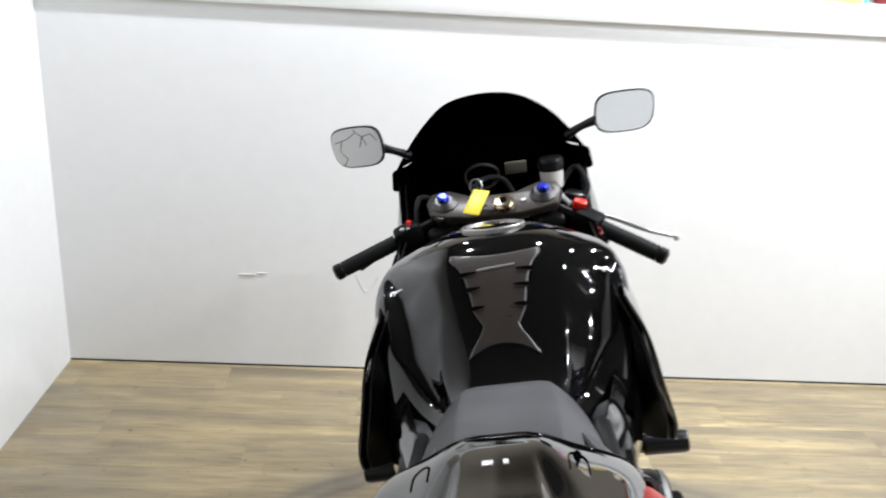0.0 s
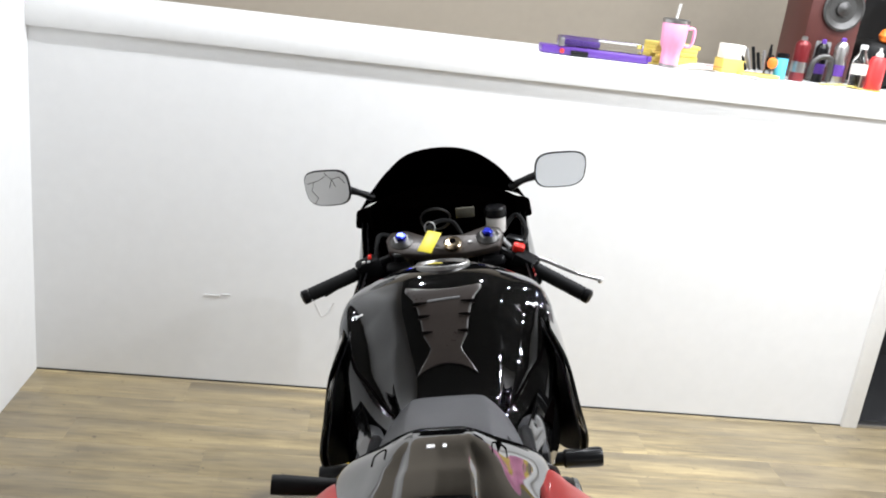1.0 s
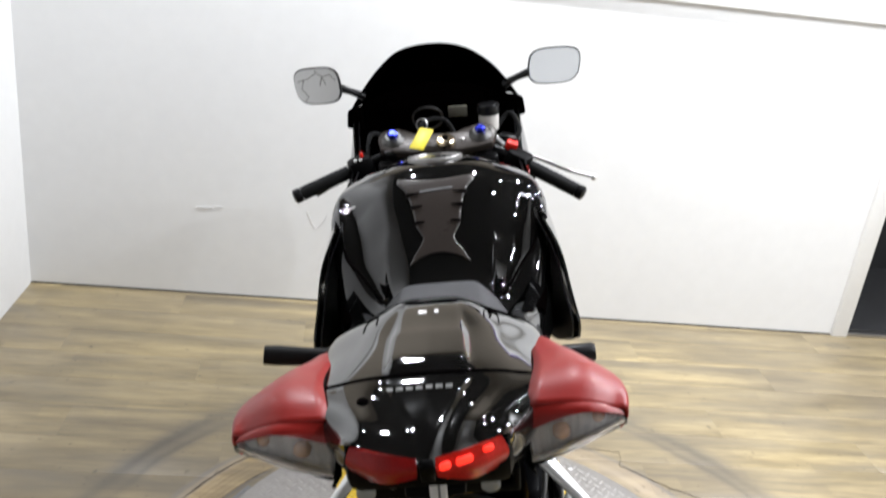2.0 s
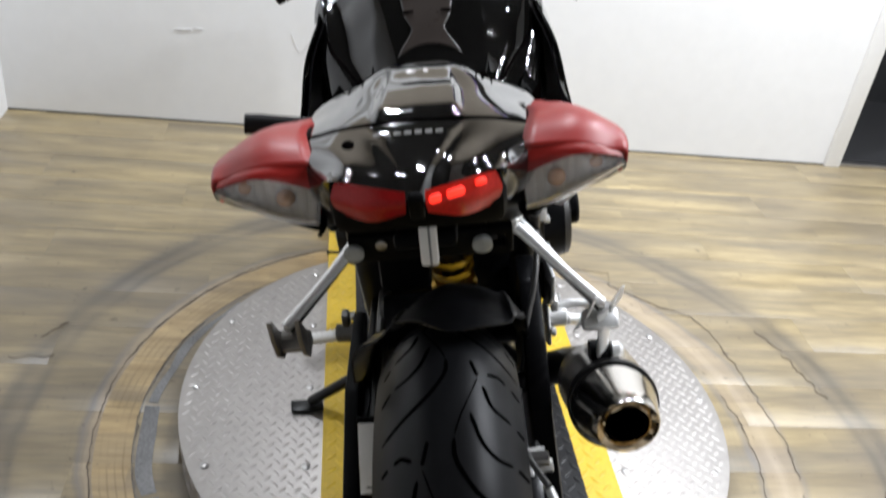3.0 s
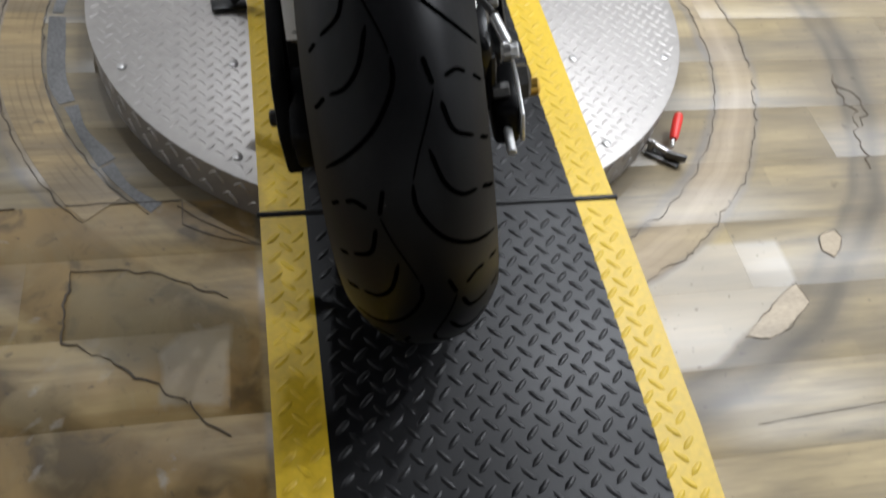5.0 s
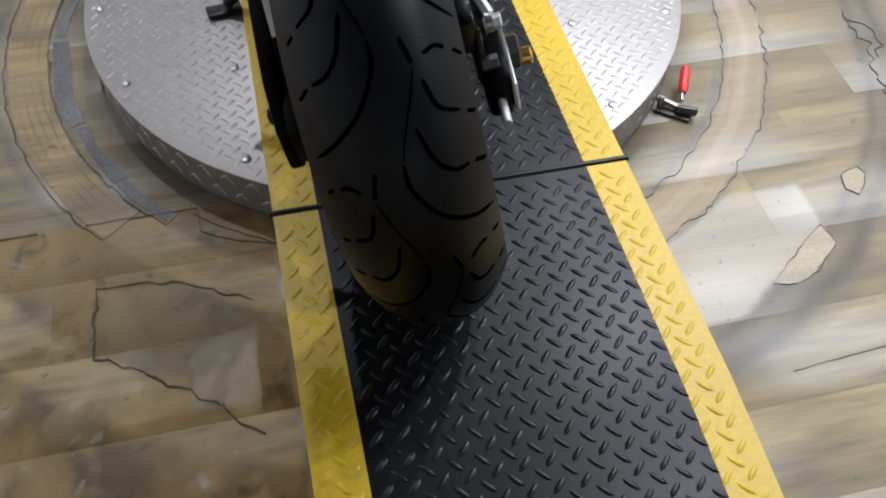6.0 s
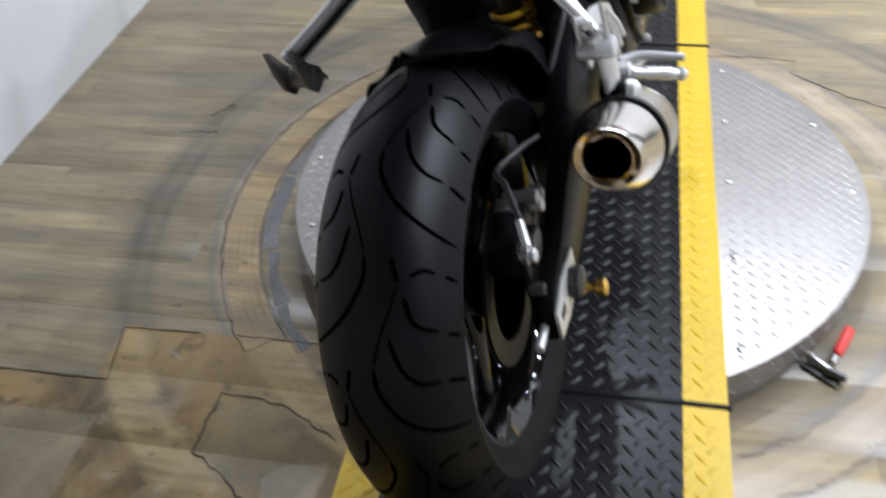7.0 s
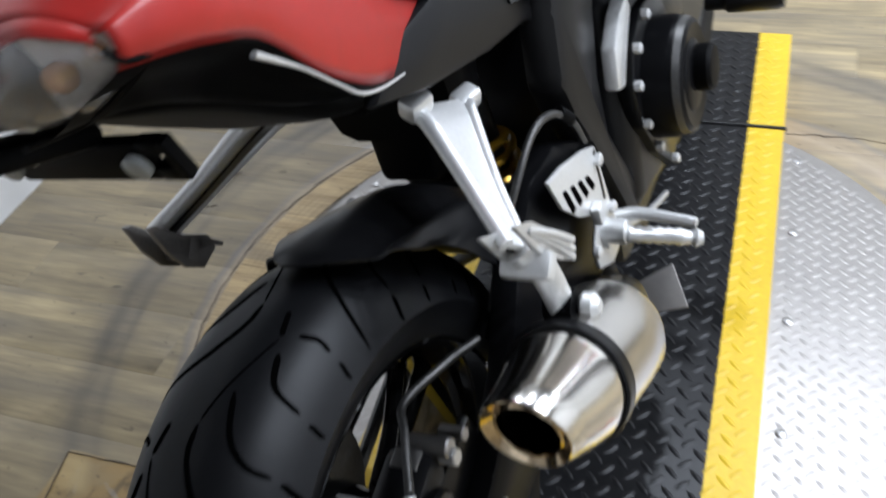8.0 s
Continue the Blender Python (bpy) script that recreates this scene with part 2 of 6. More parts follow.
    col = mix_(ds.outputs[0], col, (0.06, 0.047, 0.035))
    l.new(col, b.inputs["Base Color"])
    rr = n.new("ShaderNodeMapRange")
    rr.inputs[3].default_value, rr.inputs[4].default_value = 0.25, 0.44
    l.new(cloud, rr.inputs[0])
    rough = math_("ADD", rr.outputs[0], math_("MULTIPLY", bare, 0.12)) if worn else rr.outputs[0]
    l.new(rough, b.inputs["Roughness"])
    bp = n.new("ShaderNodeBump")
    bp.inputs["Distance"].default_value = 0.0006
    l.new(grain, bp.inputs["Height"]), l.new(bp.outputs[0], b.inputs["Normal"])
    return m


M_WALL = mat("wall_paint", (0.76, 0.76, 0.755), 0.7, var=0.03, scale=3, bump=0.0004)
M_TRIM = mat("trim_paint", (0.82, 0.82, 0.81), 0.45, var=0.03, scale=5)
M_BEIGE = mat("beige_paint", (0.42, 0.365, 0.29), 0.75, var=0.05, scale=3)
# darkness of the unlit back room and the wall's foot put into the colour
M_UNLIT = mat("unlit_black", (0.012, 0.012, 0.013), 0.8, var=0.3, scale=4)
M_CEIL = mat("ceiling_paint", (0.06, 0.058, 0.055), 0.85, var=0.1, scale=4)
M_SCUFF = mat("scuff", (0.58, 0.57, 0.555), 0.7, var=0.1, scale=40)
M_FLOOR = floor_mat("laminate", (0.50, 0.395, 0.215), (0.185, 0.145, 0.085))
M_PLY = floor_mat("bare_ply", (0.67, 0.49, 0.24), (0.32, 0.215, 0.09), worn=False, stretch=(2.6, 24, 8))
M_GREYTRACK = mat("grey_track", (0.175, 0.175, 0.175), 0.55, var=0.35, scale=14)
M_SMEAR = mat("grey_smear", (0.185, 0.183, 0.182), 0.5, var=0.6, scale=26)
M_TAN = mat("chipped_tan", (0.40, 0.325, 0.225), 0.42, var=0.35, scale=22, stretch=(0.6, 3, 1))
M_CRACK = mat("crack", (0.125, 0.10, 0.075), 0.8, var=0.3, scale=50)
M_ALU = mat("diamond_aluminium", (0.375, 0.354, 0.334), 0.47, metal=0.75, var=0.14, scale=9, bump=0.0002)
M_BOLT = mat("bolt_steel", (0.42, 0.41, 0.40), 0.35, metal=1, var=0.15, scale=60)
M_YELLOW = mat("yellow_paint", (0.66, 0.44, 0.014), 0.42, var=0.18, scale=14, bump=0.0002)
M_BLACKPLATE = mat("black_plate", (0.005, 0.005, 0.0056), 0.33, var=0.35, scale=40, bump=0.0002, spec=0.26, rvar=0.2)
M_LUG = mat("worn_lug", (0.007, 0.007, 0.0076), 0.33, var=0.4, scale=25, spec=0.3)
M_STEEL = mat("dark_steel", (0.09, 0.088, 0.085), 0.42, metal=0.8, var=0.3, scale=30)
M_RED = mat("red_rubber", (0.70, 0.03, 0.02), 0.4, var=0.1, scale=30)
# motorcycle
M_GLOSS = mat("gloss_black", (0.003, 0.003, 0.003), 0.045, var=0.2, scale=6, coat=0.5, rvar=0.2)
M_SATIN = mat("satin_black", (0.004, 0.004, 0.0045), 0.3, var=0.25, scale=30, bump=0.0001, spec=0.28)
M_PLASTIC = mat("matte_black_plastic", (0.0022, 0.0022, 0.0024), 0.5, var=0.25, scale=40, bump=0.0002, spec=0.06)
M_DEEP = mat("deep_black", (0.0009, 0.0006, 0.0006), 0.7, var=0.2, scale=20, spec=0.0)
M_FRAME = mat("frame_paint", (0.007, 0.007, 0.0077), 0.38, var=0.15, scale=30, bump=0.0001, spec=0.28)
M_VINYL = mat("seat_vinyl", (0.056, 0.056, 0.059), 0.44, var=0.15, scale=60, bump=0.0003)
M_PAD = mat("tank_pad", (0.034, 0.027, 0.0235), 0.28, var=0.15, scale=30, coat=0.5)
M_BRONZE = mat("bronze_paint", (0.038, 0.030, 0.025), 0.38, metal=0.3, var=0.12, scale=30)
M_RUBBER = mat("tyre_rubber", (0.0038, 0.0039, 0.0045), 0.40, var=0.3, scale=30, bump=0.0002, spec=0.18)
M_SWING = mat("swingarm_paint", (0.0035, 0.0035, 0.004), 0.34, var=0.2, scale=30, bump=0.0001, spec=0.09)
# blacker than the rubber: the shade down in a groove as a colour
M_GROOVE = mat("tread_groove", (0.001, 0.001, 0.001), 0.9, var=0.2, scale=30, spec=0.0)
M_GRIP = mat("grip_rubber", (0.005, 0.005, 0.005), 0.6, var=0.2, scale=50, bump=0.0006, spec=0.2)
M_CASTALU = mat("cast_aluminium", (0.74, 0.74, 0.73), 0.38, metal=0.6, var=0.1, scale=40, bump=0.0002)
# darker copy of the cast aluminium: shade of the left peg in its colour
M_SHADECAST = mat("shaded_cast", (0.22, 0.205, 0.19), 0.42, metal=0.6, var=0.2, scale=40, bump=0.0002)
M_DISC = mat("dark_disc", (0.024, 0.020, 0.015), 0.34, metal=0.8, var=0.3, scale=40)
M_BRUSHED = mat("brushed_titanium", (0.62, 0.60, 0.57), 0.22, metal=1, var=0.08, scale=30, stretch=(6, 0.4, 6))
M_CHROME = mat("chrome", (0.84, 0.81, 0.76), 0.16, metal=1, var=0.05, scale=20)
# chrome with the gold of the reflected yellow floor put into its colour
M_WARMCHROME = mat("warm_chrome", (0.66, 0.53, 0.36), 0.14, metal=1, var=0.2, scale=30)
# black for the sooty bore, and for the shade inside slots, seams and gaps
M_SOOTGAP = mat("soot_gap_black", (0.003, 0.0025, 0.0025), 0.9, var=0.3, scale=30, spec=0.0)
M_GOLD = mat("gold_anodised", (0.75, 0.47, 0.10), 0.28, metal=1, var=0.1, scale=40)
M_REDPAINT = mat("red_paint", (0.33, 0.015, 0.011), 0.40, var=0.12, scale=10, coat=0.10, spec=0.45)
M_LENS = glass_mat("clear_lens", (0.96, 0.94, 0.92), 0.08, 1.3, 0.92)
M_LENSGREY = mat("grey_reflector", (0.30, 0.31, 0.30), 0.25, var=0.2, scale=80)
M_REFLECTOR = mat("lamp_reflector", (0.84, 0.80, 0.75), 0.3, metal=0.2, var=0.3, scale=30, bump=0.002, stretch=(4, 0.5, 0.5))
M_AMBER = mat("amber_bulb", (0.58, 0.33, 0.17), 0.25, var=0.15, scale=40)
M_REDLENS = mat("red_lens", (0.27, 0.010, 0.010), 0.2, var=0.3, scale=60, coat=0.0, spec=0.25)
# brighter copy of the same red lens, for the right side only
M_REDBRIGHT = mat("red_lens_bright", (0.55, 0.028, 0.018), 0.2, var=0.35, scale=60, coat=0.0, spec=0.25)
M_LENSGLOW = glow_mat("tail_lens_glow", (1.0, 0.03, 0.015), 1.5)
M_WHITE = mat("white_plastic", (0.72, 0.71, 0.69), 0.4, var=0.05, scale=30)
M_TAG = mat("yellow_tag", (0.70, 0.58, 0.02), 0.45, var=0.05, scale=30)
M_MIRROR = mat("mirror_glass", (0.86, 0.87, 0.88), 0.02, metal=1, var=0.02, scale=5)
M_SPRING = mat("yellow_spring", (0.50, 0.28, 0.012), 0.35, var=0.1, scale=30)
M_BLUE = mat("blue_anodised", (0.03, 0.04, 0.45), 0.25, metal=1, var=0.1, scale=40)
M_REDSWITCH = mat("red_switch", (0.75, 0.02, 0.01), 0.35, var=0.08, scale=40)
M_LCD = mat("display", (0.22, 0.21, 0.17), 0.3, var=0.05, scale=40)
M_FLUID = mat("reservoir_plastic", (0.60, 0.58, 0.54), 0.35, var=0.06, scale=30)

# ---- mesh helpers ----


def spline(pts, n):
    """n points of a smooth line through pts."""
    p = [Vector(q) for q in pts]
    p = [p[0] * 2 - p[1], *p, p[-1] * 2 - p[-2]]
    out = []
    for k in range(n):
        u = k / (n - 1) * (len(p) - 3)
        i = min(int(u), len(p) - 4)
        f = u - i
        a, b, c, d = p[i:i + 4]
        out.append(0.5 * (2 * b + (c - a) * f + (2 * a - 5 * b + 4 * c - d) * f * f + (3 * b - 3 * c + d - a) * f ** 3))
    return out


def rings_into(bm, rings, closed=True, cap=True):
    vs = [[bm.verts.new(p) for p in ring] for ring in rings]
    k = len(vs[0])
    for a, b in zip(vs, vs[1:]):
        for i in range(k if closed else k - 1):
            j = (i + 1) % k
            bm.faces.new((a[i], a[j], b[j], b[i]))
    if cap and closed:
        bm.faces.new(vs[0][::-1])
        bm.faces.new(vs[-1])
    return vs


def skin(stations, nu=14, nv=24, mirrored=True):
    """A closed body: half profiles from the crown to the keel, mirrored in x, smoothed along and across."""
    bm = bmesh.new()
    cols = list(zip(*[spline(s, nu) for s in stations]))
    cols = [spline(c, nv) for c in cols]
    rings = []
    for v in range(nv):
        half = [cols[u][v] for u in range(nu)]
        if mirrored:
            rings.append(half + [Vector((-p.x, p.y, p.z)) for p in half[::-1] if abs(p.x) > 1e-5])
        else:
            rings.append(half)
    k = min(len(r) for r in rings)
    rings_into(bm, [r[:k] for r in rings])
    bmesh.ops.recalc_face_normals(bm, faces=bm.faces)
    return bm


def sheet(stations, nu=14, nv=20, thick=0.004, flip=False):
    """An open shell with thickness; every station is a full line of points."""
    bm = bmesh.new()
    cols = [spline(c, nv) for c in zip(*[spline(s, nu) for s in stations])]
    rings_into(bm, [[cols[u][v] for u in range(nu)] for v in range(nv)], closed=False, cap=False)
    bmesh.ops.recalc_face_normals(bm, faces=bm.faces)
    bmesh.ops.solidify(bm, geom=bm.faces[:], thickness=-thick if flip else thick)
    return bm


def tube(pts, r, n=10, bm=None, k=None, flat=1.0):
    """A rod or hose along pts; r one radius or one per point; flat squashes it."""
    bm = bm or bmesh.new()
    line = spline(pts, k) if k else [Vector(p) for p in pts]
    rad = [r] * len(line) if isinstance(r, (int, float)) else [np.interp(i / (len(line) - 1), np.linspace(0, 1, len(r)), r) for i in range(len(line))]
    side, rings = None, []
    for i, p in enumerate(line):
        way = (line[min(i + 1, len(line) - 1)] - line[max(i - 1, 0)]).normalized()
        if side is None:
            side = way.orthogonal().normalized()
        side = (side - way * side.dot(way)).normalized()
        up = way.cross(side)
        rings.append([p + (side * math.cos(a) + up * math.sin(a) * flat) * rad[i] for a in (2 * math.pi * j / n for j in range(n))])
    rings_into(bm, rings)
    return bm


def lathe(profile, m=None, n=40, bm=None, closed=False):
    """Turns (radius, height) about z, then places it by m."""
    bm = bm or bmesh.new()
    m = m or Matrix()
    rings = [[m @ Vector((r * math.cos(a), r * math.sin(a), h)) for a in (2 * math.pi * j / n for j in range(n))] for r, h in profile]
    if closed:
        rings.append(rings[0])
        rings_into(bm, rings, cap=False)
        bmesh.ops.remove_doubles(bm, verts=bm.verts, dist=1e-6)
    else:
        rings_into(bm, rings)
    bmesh.ops.recalc_face_normals(bm, faces=bm.faces)
    return bm


def rbox(size, m=None, bevel=0.003, bm=None, seg=2):
    """A box with rounded edges."""
    one = bmesh.new()
    bmesh.ops.create_cube(one, size=1, matrix=Matrix.Diagonal((*size, 1)))
    if bevel:
        bmesh.ops.bevel(one, geom=one.edges[:], offset=min(bevel, min(size) * 0.45), segments=seg, profile=0.5, affect="EDGES")
    return put_in(one, m, bm)


def put_in(one, m=None, bm=None):
    if m is not None:
        bmesh.ops.transform(one, matrix=m, verts=one.verts)
    if bm is None:
        return one
    tmp = bpy.data.meshes.new("tmp")
    one.to_mesh(tmp)
    bm.from_mesh(tmp)
    bpy.data.meshes.remove(tmp)
    one.free()
    return bm


def plate(outline, thick, m=None, bevel=0.0015, bm=None):
    """A flat plate of that outline (x, y), thick in z."""
    one = bmesh.new()
    lo = [one.verts.new((x, y, -thick / 2)) for x, y in outline]
    hi = [one.verts.new((x, y, thick / 2)) for x, y in outline]
    one.faces.new(lo[::-1]), one.faces.new(hi)
    for i in range(len(lo)):
        j = (i + 1) % len(lo)
        one.faces.new((lo[i], lo[j], hi[j], hi[i]))
    bmesh.ops.recalc_face_normals(one, faces=one.faces)
    if bevel:
        bmesh.ops.bevel(one, geom=one.edges[:], offset=bevel, segments=2, profile=0.5, affect="EDGES")
    return put_in(one, m, bm)


def side_plate(outline, x, thick, bevel=0.0015, bm=None):
    """A plate standing in the y-z plane at x."""
    m = Matrix(((0, 0, 1, x), (1, 0, 0, 0), (0, 1, 0, 0), (0, 0, 0, 1)))
    return plate(outline, thick, m, bevel, bm)


def mesh_of(name, bm, material, angle=38):
    me = bpy.data.meshes.new(name)
    bm.to_mesh(me)
    bm.free()
    me.materials.append(material)
    for p in me.polygons:
        p.use_smooth = True
    me.set_sharp_from_angle(angle=radians(angle))
    return me


def part(name, bm, material, parent=None, label="", angle=38):
    """One mesh object under a thing or a part."""
    ob = new(name, mesh_of(name, bm, material, angle))
    if parent is not None:
        ob.parent = parent
    if label:
        ob["label"] = label
    return ob


def thing(name, label, category, group="", kind="", m=None):
    ob = new(name)
    ob.empty_display_size = 0.1
    if m is not None:
        ob.matrix_world = m
    return tagged(ob, label, category, group, kind)


def aim(a, b):
    """A pose at a whose z points to b."""
    a, b = Vector(a), Vector(b)
    return Matrix.Translation(a) @ (b - a).to_track_quat("Z", "Y").to_matrix().to_4x4()


def rod(a, b, r, bm=None, n=14, ends=0.15):
    """A round bar with softened ends."""
    h = (Vector(b) - Vector(a)).length
    e = r * ends
    return lathe([(r - e, 0), (r, e), (r, h - e), (r - e, h)], aim(a, b), n, bm)


# ---- the room ----


def structure(name, bm, material, label, category):
    return tagged(part(name, bm, material), label, category, kind="structure")


def slab(x0, x1, y0, y1, z0, z1, bevel=0.0, bm=None):
    return rbox((x1 - x0, y1 - y0, z1 - z0), pose((x0 + x1) / 2, (y0 + y1) / 2, (z0 + z1) / 2), bevel, bm)


X0, X1, Y0, YB, YF = -1.45, 3.4, -5.0, 1.555, 3.0
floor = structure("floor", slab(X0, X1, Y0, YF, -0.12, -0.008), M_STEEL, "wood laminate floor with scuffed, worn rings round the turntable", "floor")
structure("wall_west", slab(X0 - 0.12, X0, Y0, YF, -0.12, CEIL + 0.1), M_WALL, "plain white painted side wall", "wall")
south = slab(X0 - 0.12, WIN[0], Y0 - 0.12, Y0, -0.12, CEIL + 0.1)
slab(WIN[1], X1, Y0 - 0.12, Y0, -0.12, CEIL + 0.1, 0, south)
slab(WIN[0], WIN[1], Y0 - 0.12, Y0, -0.12, WIN[2], 0, south)
slab(WIN[0], WIN[1], Y0 - 0.12, Y0, WIN[3], CEIL + 0.1, 0, south)
structure("wall_south", south, M_WALL, "plain white painted rear wall with the added window", "wall")
# unseen window, added to hold the light from behind
win = thing("added_window_1", "unseen white framed window, added for light from behind", "window", kind="structure", m=pose(0.5, Y0 - 0.06, 1.45))
for sx, sz, w, h in ((-1.37, 0, 0.06, 1.4), (1.37, 0, 0.06, 1.4), (0, -0.67, 2.68, 0.06), (0, 0.67, 2.68, 0.06), (0, 0, 0.05, 1.28)):
    part("window_frame", rbox((w, 0.06, h), pose(sx, 0, sz), 0.004), M_TRIM, win)
# glowing sheet added behind it, to brighten the mirrors
structure("backdrop", slab(WIN[0] - 0.3, WIN[1] + 0.3, Y0 - 0.5, Y0 - 0.45, 0.4, 2.5), glow_mat("rear_glow", (0.93, 0.95, 0.97), 0.14), "pale glowing sheet added behind the unseen window", "backdrop")
# unseen wall, placed for its bounce and its reflection in the black paint
structure("wall_east", slab(X1, X1 + 0.12, Y0 - 0.12, YF + 0.12, -0.12, CEIL + 0.1), M_WALL, "unseen white painted wall on the right", "wall")
structure("wall_north", slab(X0 - 0.12, X1, YF, YF + 0.12, -0.12, CEIL + 0.1), M_BEIGE, "beige painted wall behind the half wall", "wall")
structure("ceiling", slab(X0 - 0.12, X1 + 0.12, Y0 - 0.12, YF + 0.12, CEIL, CEIL + 0.1), M_CEIL, "plain dark painted ceiling", "ceiling")
XH = 1.685
half = structure("half_wall", slab(X0, XH, YB, YB + 0.13, 0, 1.235), M_WALL, "white painted half wall with small scuffs", "half wall")
# strip laid proud of the wall, coloured dark in place of a shaded gap
structure("wall_foot_strip", slab(X0 + 0.001, XH, YB - 0.002, YB - 0.0002, 0.0006, 0.006), M_UNLIT, "thin dark strip on the half wall's foot in place of a shaded gap", "gap")
structure("ledge", slab(X0, XH, YB - 0.018, YB + 0.42, 1.237, 1.33, 0.003), M_TRIM, "white ledge board along the top of the half wall", "ledge")
structure("door_frame", slab(XH, XH + 0.065, YB - 0.015, YB + 0.15, 0, 2.12, 0.003), M_TRIM, "white door jamb beside a dark doorway", "door frame")
structure("wall_over_door", slab(XH + 0.065, X1, YB, YB + 0.13, 2.06, CEIL), M_WALL, "white wall over the doorway", "wall")
structure("wall_beside_door", slab(2.65, X1, YB, YB + 0.13, 0, 2.06), M_WALL, "white wall beside the doorway", "wall")
# back room surfaces: near-black colour in place of real darkness
structure("dark_room_wall", slab(XH - 0.05, 2.75, YB + 0.75, YB + 0.8, 0, 2.1), M_UNLIT, "back room wall coloured near black as unlit", "wall")
structure("dark_room_side", slab(XH - 0.01, XH + 0.03, YB + 0.16, YB + 0.75, 0, 2.1), M_UNLIT, "back room side coloured near black as unlit", "wall")
structure("dark_room_floor", slab(XH + 0.03, 2.75, YB + 0.03, YB + 0.75, 0.001, 0.012), M_UNLIT, "back room floor coloured near black as unlit", "floor")
structure("door_sill", slab(XH + 0.065, 2.65, YB - 0.01, YB + 0.03, 0.001, 0.016, 0.003), M_BOLT, "thin metal door sill", "door sill")
for sx, sz, w, h in ((-0.83, 0.345, 0.055, 0.006), (-0.78, 0.352, 0.03, 0.004)):
    structure("wall_scuff", slab(sx - w / 2, sx + w / 2, YB - 0.003, YB + 0.001, sz - h / 2, sz + h / 2), M_SCUFF, "grey scuff mark on the white wall", "scuff")
bm = tube([(-0.46, YB, 0.36), (-0.44, YB, 0.315), (-0.425, YB, 0.30), (-0.40, YB, 0.33), (-0.39, YB, 0.355)], 0.0025, 6, k=14, flat=0.3)
structure("wall_scuff", bm, M_SCUFF, "faint curved scuff mark on the white wall", "scuff")


# sockets for all bulbs, the added fill ones too
for bx, by, w in BULBS:
    t = thing("ceiling_bulb", "small round bulb in a white ceiling socket", "ceiling light", "ceiling bulbs", m=pose(bx, by, CEIL))
    part("socket", lathe([(0.045, -0.001), (0.045, -0.02), (0.028, -0.03), (0.024, -0.07)], n=20), M_WHITE, t)
    part("bulb", lathe([(0.012, -0.07), (0.03, -0.095), (0.038, -0.12), (0.03, -0.15), (0.01, -0.158)], n=20), M_FLUID, t)

# ---- turntable and ramp ----
R_DISC, Z_DISC, Z_TOP = 0.605, 0.088, 0.1


def lug(bm, x, y, z, ang, long=0.0155, wide=0.0042, high=0.0015):
    """One raised lozenge of diamond plate."""
    c, s = math.cos(ang), math.sin(ang)
    pts = [(long, 0), (long * 0.5, wide), (-long * 0.5, wide), (-long, 0), (-long * 0.5, -wide), (long * 0.5, -wide)]
    lo = [bm.verts.new((x + c * u - s * v, y + s * u + c * v, z)) for u, v in pts]
    hi = [bm.verts.new((x + c * u * 0.72 - s * v * 0.5, y + s * u * 0.72 + c * v * 0.5, z + high)) for u, v in pts]
    bm.faces.new(hi)
    for i in range(6):
        bm.faces.new((lo[i], lo[(i + 1) % 6], hi[(i + 1) % 6], hi[i]))


def lugs(inside, x0, x1, y0, y1, z, parent, material, near, pitch=0.037, long=0.0155, wide=0.0042, high=0.0015):
    """Diamond plate relief: single lugs where near() holds, the rest joined."""
    rest, one = bmesh.new(), {}
    for k in (0, 1):
        bm = bmesh.new()
        lug(bm, 0, 0, 0, radians(45 if k else -45), long, wide, high)
        one[k] = mesh_of("lug", bm, material)
    for i in range(int((x1 - x0) / pitch) + 2):
        for j in range(int((y1 - y0) / pitch) + 2):
            for k in (0, 1):
                x, y = x0 + (i + 0.5 * k) * pitch, y0 + (j + 0.5 * k) * pitch
                if not inside(x, y):
                    continue
                zz = z(x, y) if callable(z) else z
                if near(x, y):
                    ob = new("lug", one[k])
                    ob.parent, ob.location = parent, (x, y, zz)
                else:
                    lug(rest, x, y, zz, radians(45 if k else -45), long, wide, high)
    tagged(part("diamond_relief", rest, material, parent), "raised lugs of the diamond plate", kind="stuff")


table = thing("turntable", "low round turntable covered in silver diamond plate", "turntable")
part("base", lathe([(R_DISC - 0.004, 0.002), (R_DISC - 0.004, Z_DISC - 0.006)], n=96), M_ALU, table, "diamond plate rim of the turntable")
part("top_plate", lathe([(R_DISC, Z_DISC - 0.005), (R_DISC, Z_DISC - 0.001), (R_DISC - 0.002, Z_DISC)], n=128), M_ALU, table)
lugs(lambda x, y: 0.3 < abs(x) and x * x + y * y < (R_DISC - 0.015) ** 2, -0.6, 0.6, -0.6, 0.6, Z_DISC, table, M_ALU, lambda x, y: y < -0.24, 0.030, 0.0125, 0.0036, 0.0007)
bm = bmesh.new()
for k in range(150):
    for j in range(2):
        a = 2 * math.pi * (k + 0.5 * j) / 150
        one = bmesh.new()
        lug(one, 0, 0, 0, radians(45 if j else -45), 0.014, 0.0042, 0.0026)
        put_in(one, pose(math.cos(a) * (R_DISC - 0.0042), math.sin(a) * (R_DISC - 0.0042), 0.024 + 0.036 * ((k + j) % 2) + 0.004 * j, 90, 0, math.degrees(a) + 90), bm)
tagged(part("rim_relief", bm, M_ALU, table), "raised lugs on the rim", kind="stuff")
bolt_me = mesh_of("bolt", lathe([(0.0085, 0), (0.0085, 0.002), (0.005, 0.0036)], n=12), M_BOLT)
spots = [(s * 0.331, y) for s in (-1, 1) for y in (-0.46, -0.222, 0.013, 0.24, 0.46)]
